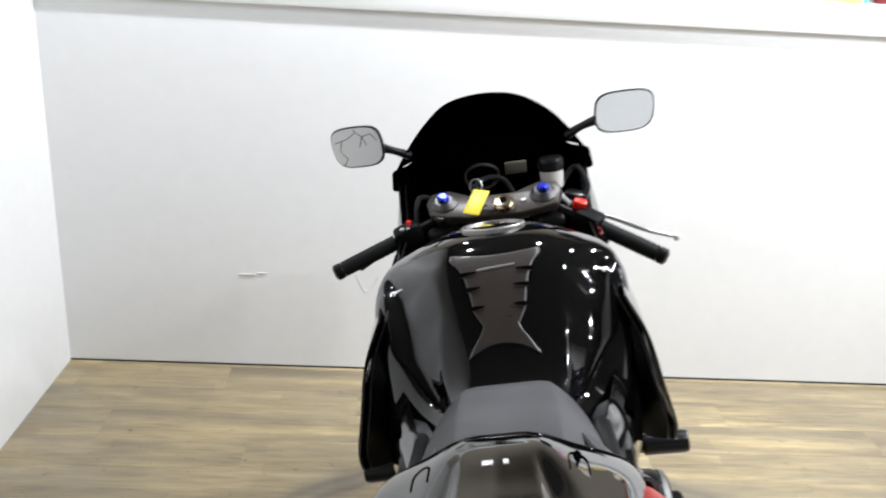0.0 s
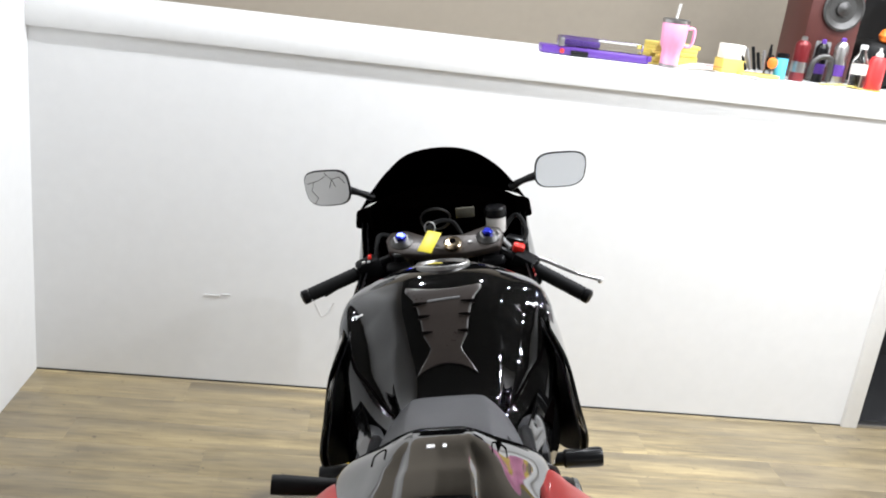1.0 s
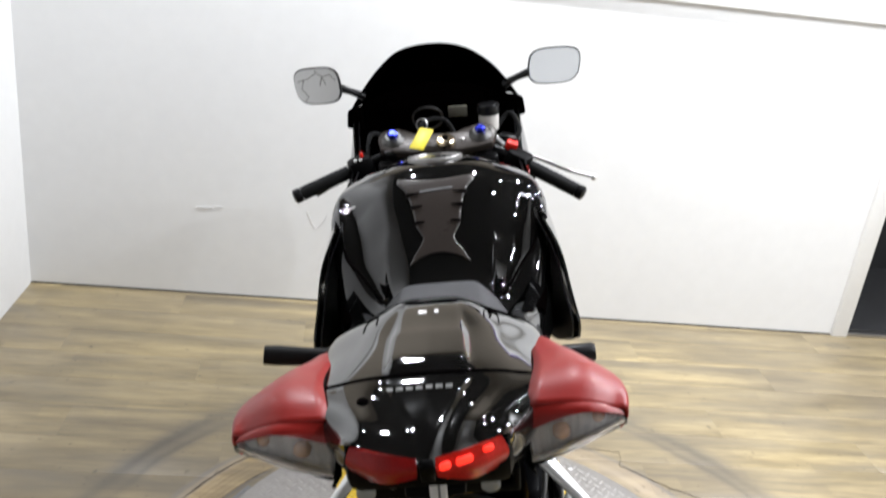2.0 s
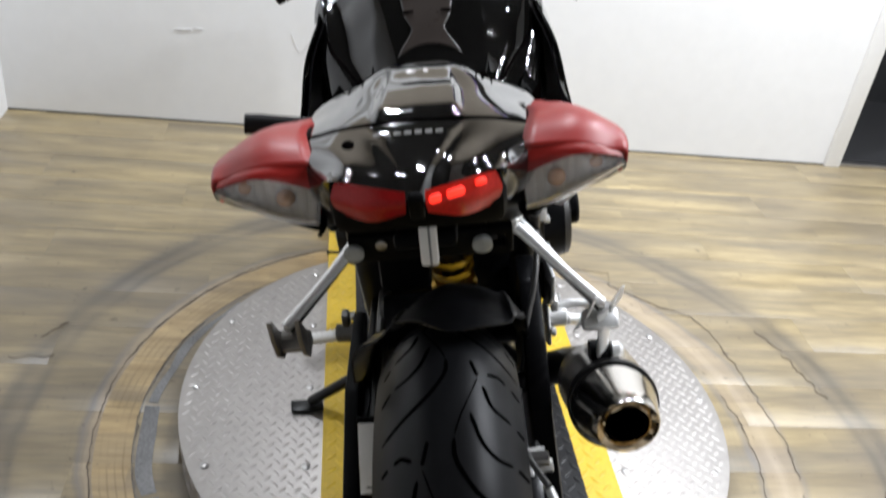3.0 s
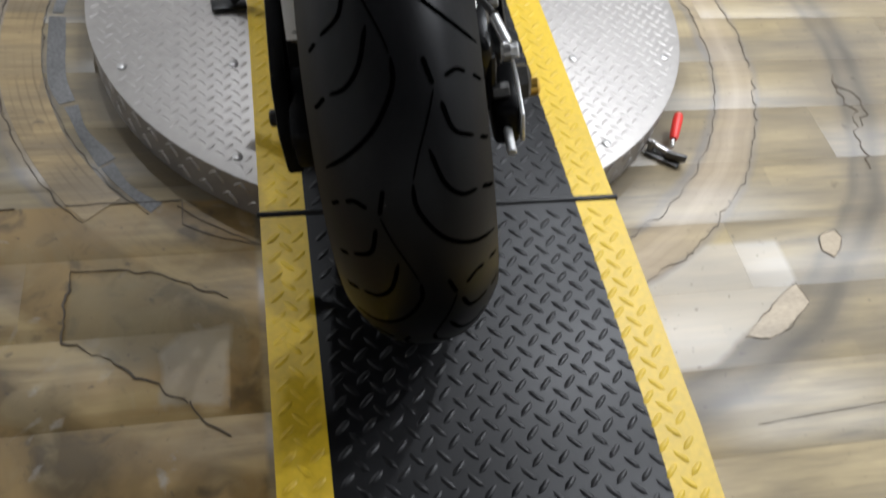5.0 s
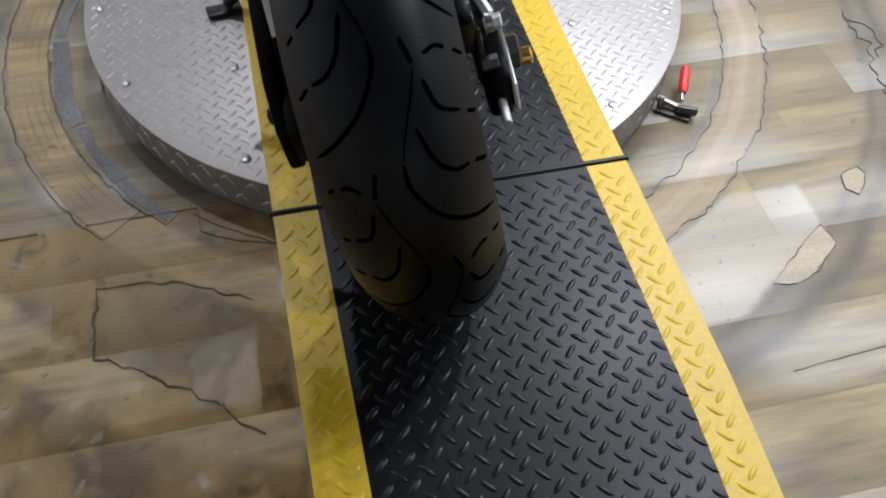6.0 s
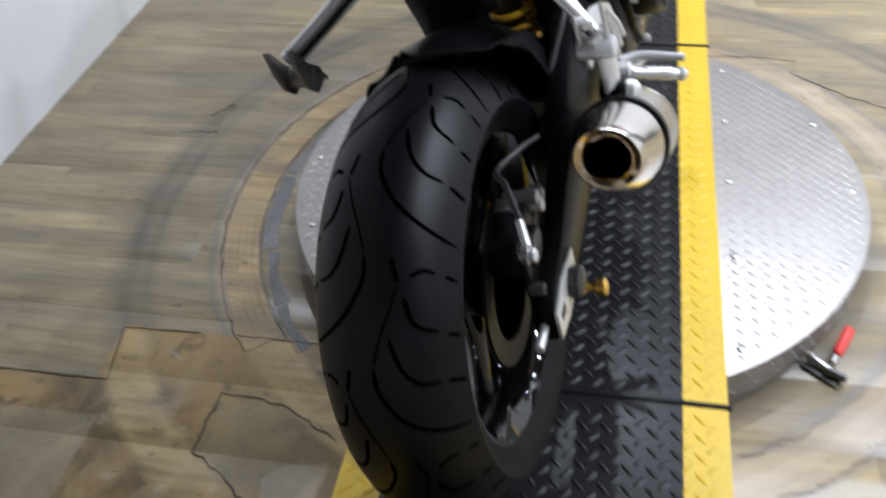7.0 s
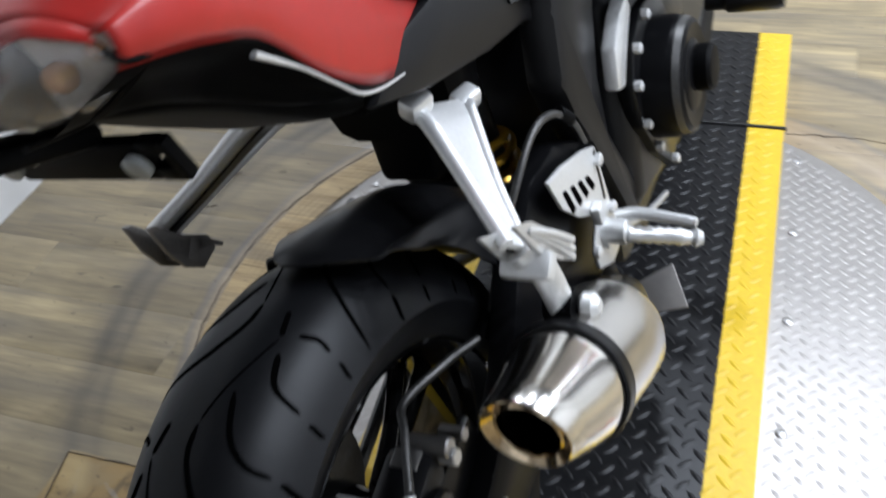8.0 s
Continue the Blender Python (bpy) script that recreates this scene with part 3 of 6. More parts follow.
spots += [(s * 0.576 * math.cos(radians(a)), 0.576 * math.sin(radians(a)) + 0.007) for s in (-1, 1) for a in (-23.7, 0, 24.3)]
for x, y in spots:
    b = new("bolt", bolt_me)
    b.parent, b.location = table, (x, y, Z_DISC)

Y_FOLD, Y_NEAR, Z_NEAR, Y_H0, Y_H1, Y_END = -1.03, -2.0, 0.012, -0.6, 0.554, 0.945
YEL = 0.228


def deck(y):
    """Height of the ramp's top."""
    return Z_TOP if y > Y_FOLD else Z_TOP + (Z_NEAR - Z_TOP) * (Y_FOLD - y) / (Y_FOLD - Y_NEAR)


def deck_piece(x0, x1, y0, y1, zlow):
    bm = bmesh.new()
    ys = [y0] + ([Y_FOLD] if y0 < Y_FOLD < y1 else []) + [y1]
    rings_into(bm, [[(x0, y, zlow), (x1, y, zlow), (x1, y, deck(y)), (x0, y, deck(y))] for y in ys])
    bmesh.ops.recalc_face_normals(bm, faces=bm.faces)
    return bm


def ramp(name, y0, y1, zlow, label):
    t = thing(name, label, "ramp", "ramp sections")
    part("plate", deck_piece(-YEL, YEL, y0, y1, zlow), M_BLACKPLATE, t, "black painted diamond plate")
    for s in (-1, 1):
        part("border", deck_piece(min(s * YEL, s * 0.3), max(s * YEL, s * 0.3), y0, y1, zlow), M_YELLOW, t, "worn yellow painted border")
        lugs(lambda x, y: YEL + 0.008 < s * x < 0.292 and y0 + 0.012 < y < y1 - 0.012, -0.3, 0.3, y0, y1, lambda x, y: deck(y), t, M_YELLOW, lambda x, y: Y_FOLD + 0.02 < y < -0.1)
    lugs(lambda x, y: abs(x) < YEL - 0.008 and y0 + 0.012 < y < y1 - 0.012, -0.3, 0.3, y0, y1, lambda x, y: deck(y), t, M_LUG, lambda x, y: Y_FOLD + 0.02 < y < -0.14)
    return t


near = ramp("approach_ramp", Y_NEAR, Y_H0 - 0.006, 0.001, "black diamond plate approach ramp with yellow borders")
mid = ramp("turntable_deck", Y_H0 + 0.006, Y_H1 - 0.005, Z_DISC + 0.001, "black diamond plate deck with yellow borders across the turntable")
far = ramp("front_ramp", Y_H1 + 0.005, Y_END, 0.001, "short black diamond plate end ramp with yellow borders")
for t, y in ((mid, Y_H0), (far, Y_H1)):
    part("hinge_rod", rod((-0.305, y, Z_TOP - 0.001), (0.305, y, Z_TOP - 0.001), 0.0055), M_SATIN, t, "black steel hinge rod")

# toggle clamp by the rim
CL = 0.82
clamp = thing("toggle_clamp", "steel toggle clamp with a red handle on the floor", "clamp", m=pose(0.492, -0.44, 0) @ Matrix.Scale(CL, 4))
part("base", rbox((0.085, 0.03, 0.008), pose(-0.01, 0.02, 0.006, 0, 0, -38), 0.002), M_STEEL, clamp)
part("arm", rbox((0.10, 0.012, 0.014), pose(-0.005, 0.025, 0.022, 0, 8, -38), 0.003), M_BOLT, clamp)
part("link", rbox((0.05, 0.01, 0.02), pose(0.012, 0.002, 0.026, 0, 0, -25), 0.003), M_STEEL, clamp)
part("bolt", lathe([(0.008, 0), (0.008, 0.03), (0.004, 0.034)], pose(-0.035, 0.045, 0.005), 10), M_BOLT, clamp)
part("lever", rod((0.01, 0.03, 0.03), (0.022, 0.06, 0.034), 0.005), M_BOLT, clamp)
part("handle", lathe([(0.008, 0), (0.0115, 0.01), (0.0125, 0.06), (0.011, 0.075), (0.005, 0.081)], aim((0.02, 0.052, 0.034), (0.058, 0.13, 0.05)), 16), M_RED, clamp, "red rubber grip")

# ---- worn floor round the turntable ----


def arc_strip(r0, r1, a0, a1, z, wob=0.0, n=60):
    bm = bmesh.new()
    rows = []
    for i in range(n + 1):
        a = radians(a0 + (a1 - a0) * i / n)
        w = wob * (noise.noise((math.cos(a) * 6, math.sin(a) * 6, r0)))
        w2 = wob * (noise.noise((math.cos(a) * 6, math.sin(a) * 6, r1 + 5)))
        c, s = math.cos(a), math.sin(a)
        q0, q1 = r0 + w, r1 + w2
        rows.append([(q0 * c, q0 * s, 0.0005), (q1 * c, q1 * s, 0.0005), (q1 * c, q1 * s, z), (q0 * c, q0 * s, z)])
    rings_into(bm, rows)
    bmesh.ops.recalc_face_normals(bm, faces=bm.faces)
    return bm


def crack(pts, w=0.004, jag=0.006, n=None, z=0.0022):
    """A thin dark jagged seam along pts on the floor."""
    line = []
    for (ax, ay), (bx, by) in zip(pts, pts[1:]):
        k = max(2, int(math.hypot(bx - ax, by - ay) / 0.009))
        line += [(ax + (bx - ax) * i / k, ay + (by - ay) * i / k) for i in range(k)]
    line.append(pts[-1])
    bm, rows = bmesh.new(), []
    for i, (x, y) in enumerate(line):
        a, b = line[max(i - 1, 0)], line[min(i + 1, len(line) - 1)]
        d = math.hypot(b[0] - a[0], b[1] - a[1]) or 1
        nx, ny = -(b[1] - a[1]) / d, (b[0] - a[0]) / d
        j = jag * (noise.noise((x * 31, y * 31, 2)) + 0.5 * noise.noise((x * 90, y * 90, 4)))
        ww = 0.45 * w * max(0.1, 0.5 + 1.5 * noise.noise((x * 19, y * 19, 7)))
        x, y = x + nx * j, y + ny * j
        rows.append([(x - nx * ww / 2, y - ny * ww / 2, 0.0005), (x + nx * ww / 2, y + ny * ww / 2, 0.0005), (x + nx * ww / 2, y + ny * ww / 2, z), (x - nx * ww / 2, y - ny * ww / 2, z)])
    rings_into(bm, rows)
    bmesh.ops.recalc_face_normals(bm, faces=bm.faces)
    return structure("floor_crack", bm, M_CRACK, "dark jagged crack in the worn floor", "crack")


def on_arc(r, a0, a1, n=24):
    return [(r * math.cos(radians(a0 + (a1 - a0) * i / n)), r * math.sin(radians(a0 + (a1 - a0) * i / n))) for i in range(n + 1)]


structure("worn_track", arc_strip(0.703, 0.778, 92, 221, 0.0012, 0.005, 90), M_PLY, "pale bare wood ring worn into the floor", "worn track")
for a0, a1, r0, r1 in ((140, 176, 0.668, 0.692), (177, 199, 0.662, 0.697), (200, 214, 0.660, 0.692), (214.5, 226, 0.668, 0.690)):
    structure("scuffed_track", arc_strip(r0, r1, a0, a1, 0.0011, 0.016, 40), M_SMEAR, "grey scuffed smear beside the bare wood", "worn track")


def bare_piece(pts, material, label):
    """A thin chipped-off patch lying in the floor."""
    bm = bmesh.new()
    line = []
    for (ax, ay), (bx, by) in zip(pts, pts[1:] + pts[:1]):
        k = max(2, int(math.hypot(bx - ax, by - ay) / 0.008))
        for i in range(k):
            x, y = ax + (bx - ax) * i / k, ay + (by - ay) * i / k
            line.append((x + 0.006 * noise.noise((x * 60, y * 60, 1)), y + 0.006 * noise.noise((x * 60, y * 60, 8))))
    rings_into(bm, [[(x, y, 0.0004) for x, y in line], [(x, y, 0.0011) for x, y in line]])
    bmesh.ops.recalc_face_normals(bm, faces=bm.faces)
    structure("bare_patch", bm, material, label, "worn patch")
    crack(pts + pts[:1], 0.0045, 0.006)


bare_piece([(0.635, -0.739), (0.643, -0.782), (0.579, -0.831), (0.537, -0.849), (0.492, -0.842), (0.56, -0.788)], M_TAN, "bare tan patch chipped out of the floor")
bare_piece([(0.729, -0.642), (0.745, -0.630), (0.768, -0.628), (0.775, -0.645), (0.757, -0.673), (0.738, -0.688), (0.722, -0.672)], M_TAN, "small pale chipped patch in the floor")
crack(on_arc(0.785, 95, 221, 60), 0.006)
crack(on_arc(0.699, 150, 226, 40), 0.0035)
crack(on_arc(0.655, 228, 246, 10), 0.004, 0.004)
crack([(-0.864, -0.481), (-0.70, -0.476)], 0.006, 0.002)
crack([(-0.62, -0.474), (-0.43, -0.474), (-0.43, -0.53)], 0.006, 0.002)
crack([(-0.864, -0.481), (-0.838, -0.614), (-1.04, -0.615), (-1.44, -0.618)], 0.008, 0.002)
crack([(-0.43, -0.53), (-0.36, -0.565), (-0.31, -0.58)], 0.004, 0.006)
crack([(-0.418, -0.868), (-0.50, -0.81), (-0.565, -0.765), (-0.60, -0.747), (-0.605, -0.68), (-0.60, -0.615), (-0.53, -0.618), (-0.452, -0.638), (-0.356, -0.686)], 0.0065, 0.009)
crack([(-0.418, -0.868), (-0.40, -0.90), (-0.36, -0.93)], 0.009, 0.008)
crack([(0.31, 0.675), (0.42, 0.68), (0.544, 0.667), (0.535, 0.60), (0.66, 0.50), (0.735, 0.455), (0.769, 0.39), (0.79, 0.22), (0.80, 0.0), (0.79, -0.16)], 0.005, 0.012)
crack(on_arc(0.80, -14, -64, 30), 0.0035, 0.012)
crack(on_arc(0.712, 10, -62, 34), 0.003, 0.01)
crack([(0.90, 0.40), (0.94, 0.34), (0.96, 0.24), (0.99, 0.12)], 0.006, 0.02)
crack([(0.982, -0.19), (0.97, -0.26), (0.955, -0.34), (0.925, -0.475)], 0.006, 0.02)
crack([(0.97, -0.21), (1.0, -0.25), (1.0, -0.32), (0.965, -0.36)], 0.004, 0.014)
crack([(0.45, -1.0), (0.70, -0.985), (1.2, -0.98)], 0.0025, 0.002)
crack([(-1.03, 0.19), (-0.93, 0.20)], 0.006, 0.008)
crack([(-0.98, 0.27), (-0.93, 0.33)], 0.006, 0.01)

# ---- motorcycle: x to its right, y ahead, z up from the deck; it leans on its side stand ----
from mathutils.bvhtree import BVHTree

M_BIKE = pose(-0.04, -0.6, Z_TOP, 0, -11.3, -4.4)
bike = thing("motorcycle", "black sport motorcycle with red tail sides leaning on its side stand", "motorcycle", m=M_BIKE)
TO_BIKE = M_BIKE.inverted()
SIDES = (1, -1)


def mirror_x(bm):
    bmesh.ops.scale(bm, vec=(-1, 1, 1), verts=bm.verts)
    bmesh.ops.reverse_faces(bm, faces=bm.faces)
    return bm


def sided(bm, s):
    return bm if s > 0 else mirror_x(bm)


# wheels -------------------------------------------------------------


def tyre_radius(x, half, big, drop):
    return big - drop * (abs(x) / half) ** 2.7


def tyre(half, big, drop, bead):
    """Round-crowned tyre about the x axis, hollow inside."""
    prof = []
    for i in range(-12, 13):
        x = half * i / 12
        prof.append((tyre_radius(x, half, big, drop), x))
    b = big - drop
    prof += [(b - 0.006, half * 0.985), (b - 0.018, half * 0.93), (bead + 0.006, half * 0.85), (bead - 0.004, half * 0.76), (bead - 0.004, -half * 0.76), (bead + 0.006, -half * 0.85), (b - 0.018, -half * 0.93), (b - 0.006, -half * 0.985)]
    return lathe(prof, pose(0, 0, 0, 0, 90, 0), 96, closed=True)


def groove(pts, half, big, drop, w=0.0062):
    """One tread groove along (x, degrees back round the wheel): a ribbon just proud of the rubber, the groove's shade
    put into its black.
    """
    line = spline([(x, a, 0) for x, a in pts], 14)
    bm, rows = bmesh.new(), []

    def at(x, a, lift):
        r = tyre_radius(max(-half, min(half, x)), half, big, drop) + lift
        return Vector((x, -r * math.cos(radians(a)), r * math.sin(radians(a))))

    for i, p in enumerate(line):
        q0, q1 = line[max(i - 1, 0)], line[min(i + 1, len(line) - 1)]
        dx, da = q1.x - q0.x, (q1.y - q0.y) * math.pi / 180 * big
        d = math.hypot(dx, da) or 1
        ww = w * (0.35 if i in (0, len(line) - 1) else 1) / 2
        nx, na = -da / d * ww, dx / d * ww / (math.pi / 180 * big)
        rows.append([at(p.x - nx, p.y - na, 0.0006), at(p.x + nx, p.y + na, 0.0006), at(p.x + nx, p.y + na, -0.002), at(p.x - nx, p.y - na, -0.002)])
    rings_into(bm, rows)
    bmesh.ops.recalc_face_normals(bm, faces=bm.faces)
    return bm


def brake_disc(r0, r1, x):
    bm = lathe([(r1, x - 0.0025), (r1, x + 0.0025), (r0, x + 0.0025), (r0, x - 0.0025)], pose(0, 0, 0, 0, 90, 0), 60, closed=True)
    return bm


def rim_mesh(half, bead, hub):
    bm = lathe([(bead + 0.012, half * 0.8), (bead + 0.012, half * 0.72), (bead - 0.012, half * 0.62), (bead - 0.02, 0), (bead - 0.012, -half * 0.62), (bead + 0.012, -half * 0.72), (bead + 0.012, -half * 0.8),
                (bead - 0.006, -half * 0.78), (bead - 0.022, -half * 0.6), (bead - 0.03, 0), (bead - 0.022, half * 0.6), (bead - 0.006, half * 0.78)], pose(0, 0, 0, 0, 90, 0), 72, closed=True)
    lathe([(0.018, -hub), (0.04, -hub), (0.046, -hub * 0.6), (0.04, 0), (0.046, hub * 0.6), (0.04, hub), (0.018, hub)], pose(0, 0, 0, 0, 90, 0), 32, bm)
    return bm


R_AXLE, R_BIG = Vector((-0.001, -0.084, 0.316)), 0.316
HALF, DROP = 0.092, 0.062
rear_tyre = part("rear_tyre", tyre(HALF, R_BIG, DROP, 0.216), M_RUBBER, bike, "wide black rear tyre with curved tread grooves")
rear_tyre.location = R_AXLE
N_TREAD = 8
STEP = 360 / N_TREAD
# width, then (x, degrees round from the rear) along each groove; the other side is mirrored half a step on
GROOVES = [
    (0.0048, [(0.003, 72.6), (0.004, 68), (0.020, 62.5), (0.036, 59.3), (0.058, 56.2), (0.083, 53.2)]),
    (0.0046, [(0.023, 78.6), (0.034, 72), (0.050, 68.5), (0.067, 67.7)]),
    (0.0048, [(0.073, 67.4), (0.085, 65.6)]),
    (0.0046, [(0.040, 86.7), (0.049, 81.3), (0.069, 79)]),
    (0.0046, [(0.076, 78.2), (0.084, 77.2)]),
    (0.0046, [(0.046, 91), (0.058, 92.3), (0.067, 91.7)]),
    (0.0042, [(0.075, 91.3), (0.083, 90)]),
    (0.0044, [(0.027, 94.7), (0.034, 89.8)]),
    (0.0016, [(0.034, 89.0), (0.025, 84), (0.012, 78), (0.004, 73.5)]),
]
for s in SIDES:
    for w, g in GROOVES:
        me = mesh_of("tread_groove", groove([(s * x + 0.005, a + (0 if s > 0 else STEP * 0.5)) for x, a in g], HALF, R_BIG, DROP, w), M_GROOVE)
        for k in range(N_TREAD):
            ob = new("tread_groove", me)
            ob.parent = rear_tyre
            ob.rotation_euler = (radians(STEP * k), 0, 0)
rim = part("rear_rim", rim_mesh(HALF, 0.216, 0.075), M_GLOSS, bike, "gloss black rear wheel rim")
rim.location = R_AXLE
for k in range(3):
    a = radians(120 * k + 25)
    bm = bmesh.new()
    for d in (-0.16, 0.16):
        tube([(0, 0.035 * math.cos(a), 0.035 * math.sin(a)), (0.004, 0.11 * math.cos(a + d * 0.8), 0.11 * math.sin(a + d * 0.8)), (0, 0.195 * math.cos(a + d), 0.195 * math.sin(a + d))], [0.019, 0.014, 0.016], 10, bm, 8, 0.7)
    part("spoke", bm, M_GLOSS, rim)
part("brake_disc", brake_disc(0.076, 0.11, 0.068), M_DISC, rim, "worn steel brake disc")
part("disc_carrier", lathe([(0.03, 0.062), (0.07, 0.064), (0.07, 0.07), (0.03, 0.078)], pose(0, 0, 0, 0, 90, 0), 36), M_DEEP, rim)
part("sprocket", lathe([(0.05, -0.088), (0.112, -0.088), (0.112, -0.082), (0.05, -0.082)], pose(0, 0, 0, 0, 90, 0), 42, closed=True), M_STEEL, rim)

F_AXLE = Vector((0.0, 1.335, 0.30))
front_tyre = part("front_tyre", tyre(0.06, 0.30, 0.03, 0.216), M_RUBBER, bike, "black front tyre")
front_tyre.location = F_AXLE
frim = part("front_rim", rim_mesh(0.06, 0.216, 0.05), M_GLOSS, bike)
frim.location = F_AXLE
for k in range(3):
    a = radians(120 * k)
    part("spoke", tube([(0, 0.035 * math.cos(a), 0.035 * math.sin(a)), (0, 0.2 * math.cos(a), 0.2 * math.sin(a))], [0.018, 0.014], 10, None, 6, 0.7), M_GLOSS, frim)
for s in SIDES:
    part("brake_disc", brake_disc(0.09, 0.15, 0.062 * s), M_STEEL, frim)
fend = [[(x, F_AXLE.y - r * math.cos(radians(a)), F_AXLE.z + r * math.sin(radians(a))) for x, r in ((-0.075, 0.27), (-0.068, 0.30), (-0.04, 0.32), (0, 0.326), (0.04, 0.32), (0.068, 0.30), (0.075, 0.27))] for a in (20, 50, 80, 110, 135)]
part("front_fender", sheet(fend, 14, 18, 0.003), M_GLOSS, bike)
for s in SIDES:
    leg = rod((0.1 * s, 1.005, 0.90), (0.1 * s, 1.19, 0.56), 0.026)
    rod((0.1 * s, 1.18, 0.58), (0.1 * s, 1.33, 0.29), 0.021, leg)
    rbox((0.035, 0.05, 0.09), pose(0.1 * s, 1.33, 0.30, 24, 0, 0), 0.01, leg)
    part("fork_leg", leg, M_SATIN, bike)

# swingarm, hugger, chain guard ---------------------------------------
arm = [(0.50, 0.40), (0.42, 0.47), (0.30, 0.545), (0.22, 0.55), (0.14, 0.50), (0.06, 0.42), (-0.03, 0.375), (-0.12, 0.35), (-0.148, 0.335), (-0.148, 0.275), (-0.08, 0.262), (0.2, 0.30), (0.50, 0.31)]
for s in SIDES:
    part("swingarm", side_plate(arm if s > 0 else [p for p in arm if p[1] < 0.46], 0.128 * s, 0.034, 0.009), M_SWING, bike, "satin dark grey swingarm")
cross = rod((-0.12, 0.34, 0.40), (0.12, 0.34, 0.40), 0.05)
part("swingarm_bridge", cross, M_SWING, bike)
adj = side_plate([(-0.03, 0.34), (-0.10, 0.345), (-0.152, 0.33), (-0.152, 0.285), (-0.10, 0.275), (-0.03, 0.285)], 0.147, 0.006, 0.002)
ch = part("chain_adjuster", adj, M_CASTALU, bike, "bare aluminium axle plate")
part("slot", side_plate([(-0.115, 0.318), (-0.138, 0.316), (-0.138, 0.304), (-0.115, 0.306)], 0.148, 0.0066, 0.002), M_SOOTGAP, ch)
part("axle_nut", lathe([(0.024, 0), (0.024, 0.012), (0.018, 0.016)], pose(0.152, -0.07, 0.312, 0, 90, 0), 6), M_STEEL, ch)
part("adjuster_bolt", rod((0.128, -0.148, 0.305), (0.128, -0.19, 0.305), 0.006), M_CASTALU, ch)
for s in SIDES:
    sp = lathe([(0.006, 0), (0.012, 0.002), (0.012, 0.008), (0.0065, 0.014), (0.0065, 0.024), (0.0125, 0.028), (0.0125, 0.04), (0.01, 0.043)], aim((0.145 * s, -0.03, 0.262), (0.2 * s, -0.03, 0.262)), 18)
    # left spool is the same part; its shade is put into a black colour
    part("spool", sp, M_GOLD if s > 0 else M_SATIN, bike, "gold anodised stand spool" if s > 0 else "stand spool coloured black for the shade it stands in")



def about_wheel(x, r, a):
    return (0.005 + x, -0.07 - r * math.cos(radians(a)), 0.312 + r * math.sin(radians(a)))


HUG = ((-0.146, 0.232, 130), (-0.145, 0.262, 126), (-0.132, 0.284, 122), (-0.113, 0.290, 121), (-0.096, 0.300, 119), (-0.078, 0.320, 117.5), (-0.070, 0.319, 117), (-0.040, 0.333, 107), (0.000, 0.341, 98), (0.045, 0.337, 100), (0.078, 0.327, 105), (0.088, 0.330, 107), (0.099, 0.318, 113), (0.109, 0.308, 122), (0.115, 0.285, 142))
st = [[about_wheel(x * (1 - 0.12 * k), r + 0.085 * k * k, a + (162 - a) * k) for x, r, a in HUG] for k in (0, 0.08, 0.3, 0.6, 1.0)]
hug = part("hugger", sheet(st, 44, 30, 0.003), M_SATIN, bike, "matte black rear hugger fender")
guard = [(0.30, 0.46), (0.10, 0.46), (0.03, 0.43), (-0.03, 0.405), (-0.09, 0.375), (-0.135, 0.325), (-0.142, 0.262), (-0.10, 0.255), (-0.05, 0.27), (0.06, 0.36), (0.30, 0.44)]
cg = part("chain_guard", side_plate(guard, -0.15, 0.022, 0.006), M_PLASTIC, bike, "matte black chain guard")
part("caution_label", rbox((0.030, 0.002, 0.098), pose(-0.112, -0.052, 0.468, -24, 5, 4), 0.0008), M_WHITE, cg, "plain white caution label")
part("label_backing", rbox((0.036, 0.006, 0.14), pose(-0.114, -0.040, 0.442, -24, 5, 4), 0.002), M_PLASTIC, cg)
chain = tube([(-0.118, -0.07, 0.425), (-0.118, 0.2, 0.43), (-0.118, 0.5, 0.42)], 0.009, 8)
tube([(-0.118, -0.07, 0.20), (-0.118, 0.2, 0.27), (-0.118, 0.5, 0.34)], 0.009, 8, chain)
part("chain", chain, M_STEEL, bike)

# rear brake
cal = part("rear_caliper", rbox((0.058, 0.088, 0.066), pose(0.088, -0.092, 0.408, 14, 0, 0), 0.015), M_SATIN, bike, "black rear brake caliper")
part("piston_housing", rod((0.070, -0.100, 0.405), (0.128, -0.100, 0.405), 0.026, n=24), M_SATIN, cal)
part("bracket", rbox((0.014, 0.14, 0.10), pose(0.112, -0.06, 0.37, 6, 0, 0), 0.008), M_SATIN, cal)
part("slide_pin", rod((0.080, -0.050, 0.441), (0.126, -0.050, 0.443), 0.0105, n=20), M_BOLT, cal, "bright slide pin boot")
part("bolt", rod((0.110, -0.052, 0.432), (0.131, -0.052, 0.433), 0.0095, n=6), M_CASTALU, cal)
part("bolt", rod((0.095, -0.020, 0.424), (0.124, -0.020, 0.426), 0.008, n=6), M_BOLT, cal)
part("mount_bolt", rod((0.112, -0.128, 0.352), (0.134, -0.128, 0.353), 0.010, n=6), M_STEEL, cal)
part("banjo", rod((0.118, -0.118, 0.460), (0.130, -0.146, 0.441), 0.0062), M_CASTALU, cal, "bare metal hose fitting")
part("banjo_bolt", rod((0.122, -0.152, 0.434), (0.142, -0.154, 0.436), 0.0092, n=6), M_CASTALU, cal)
part("banjo_eye", lathe([(0.006, -0.004), (0.012, -0.004), (0.012, 0.004), (0.006, 0.004)], aim((0.128, -0.152, 0.435), (0.14, -0.152, 0.435)), 18, closed=True), M_BOLT, cal)
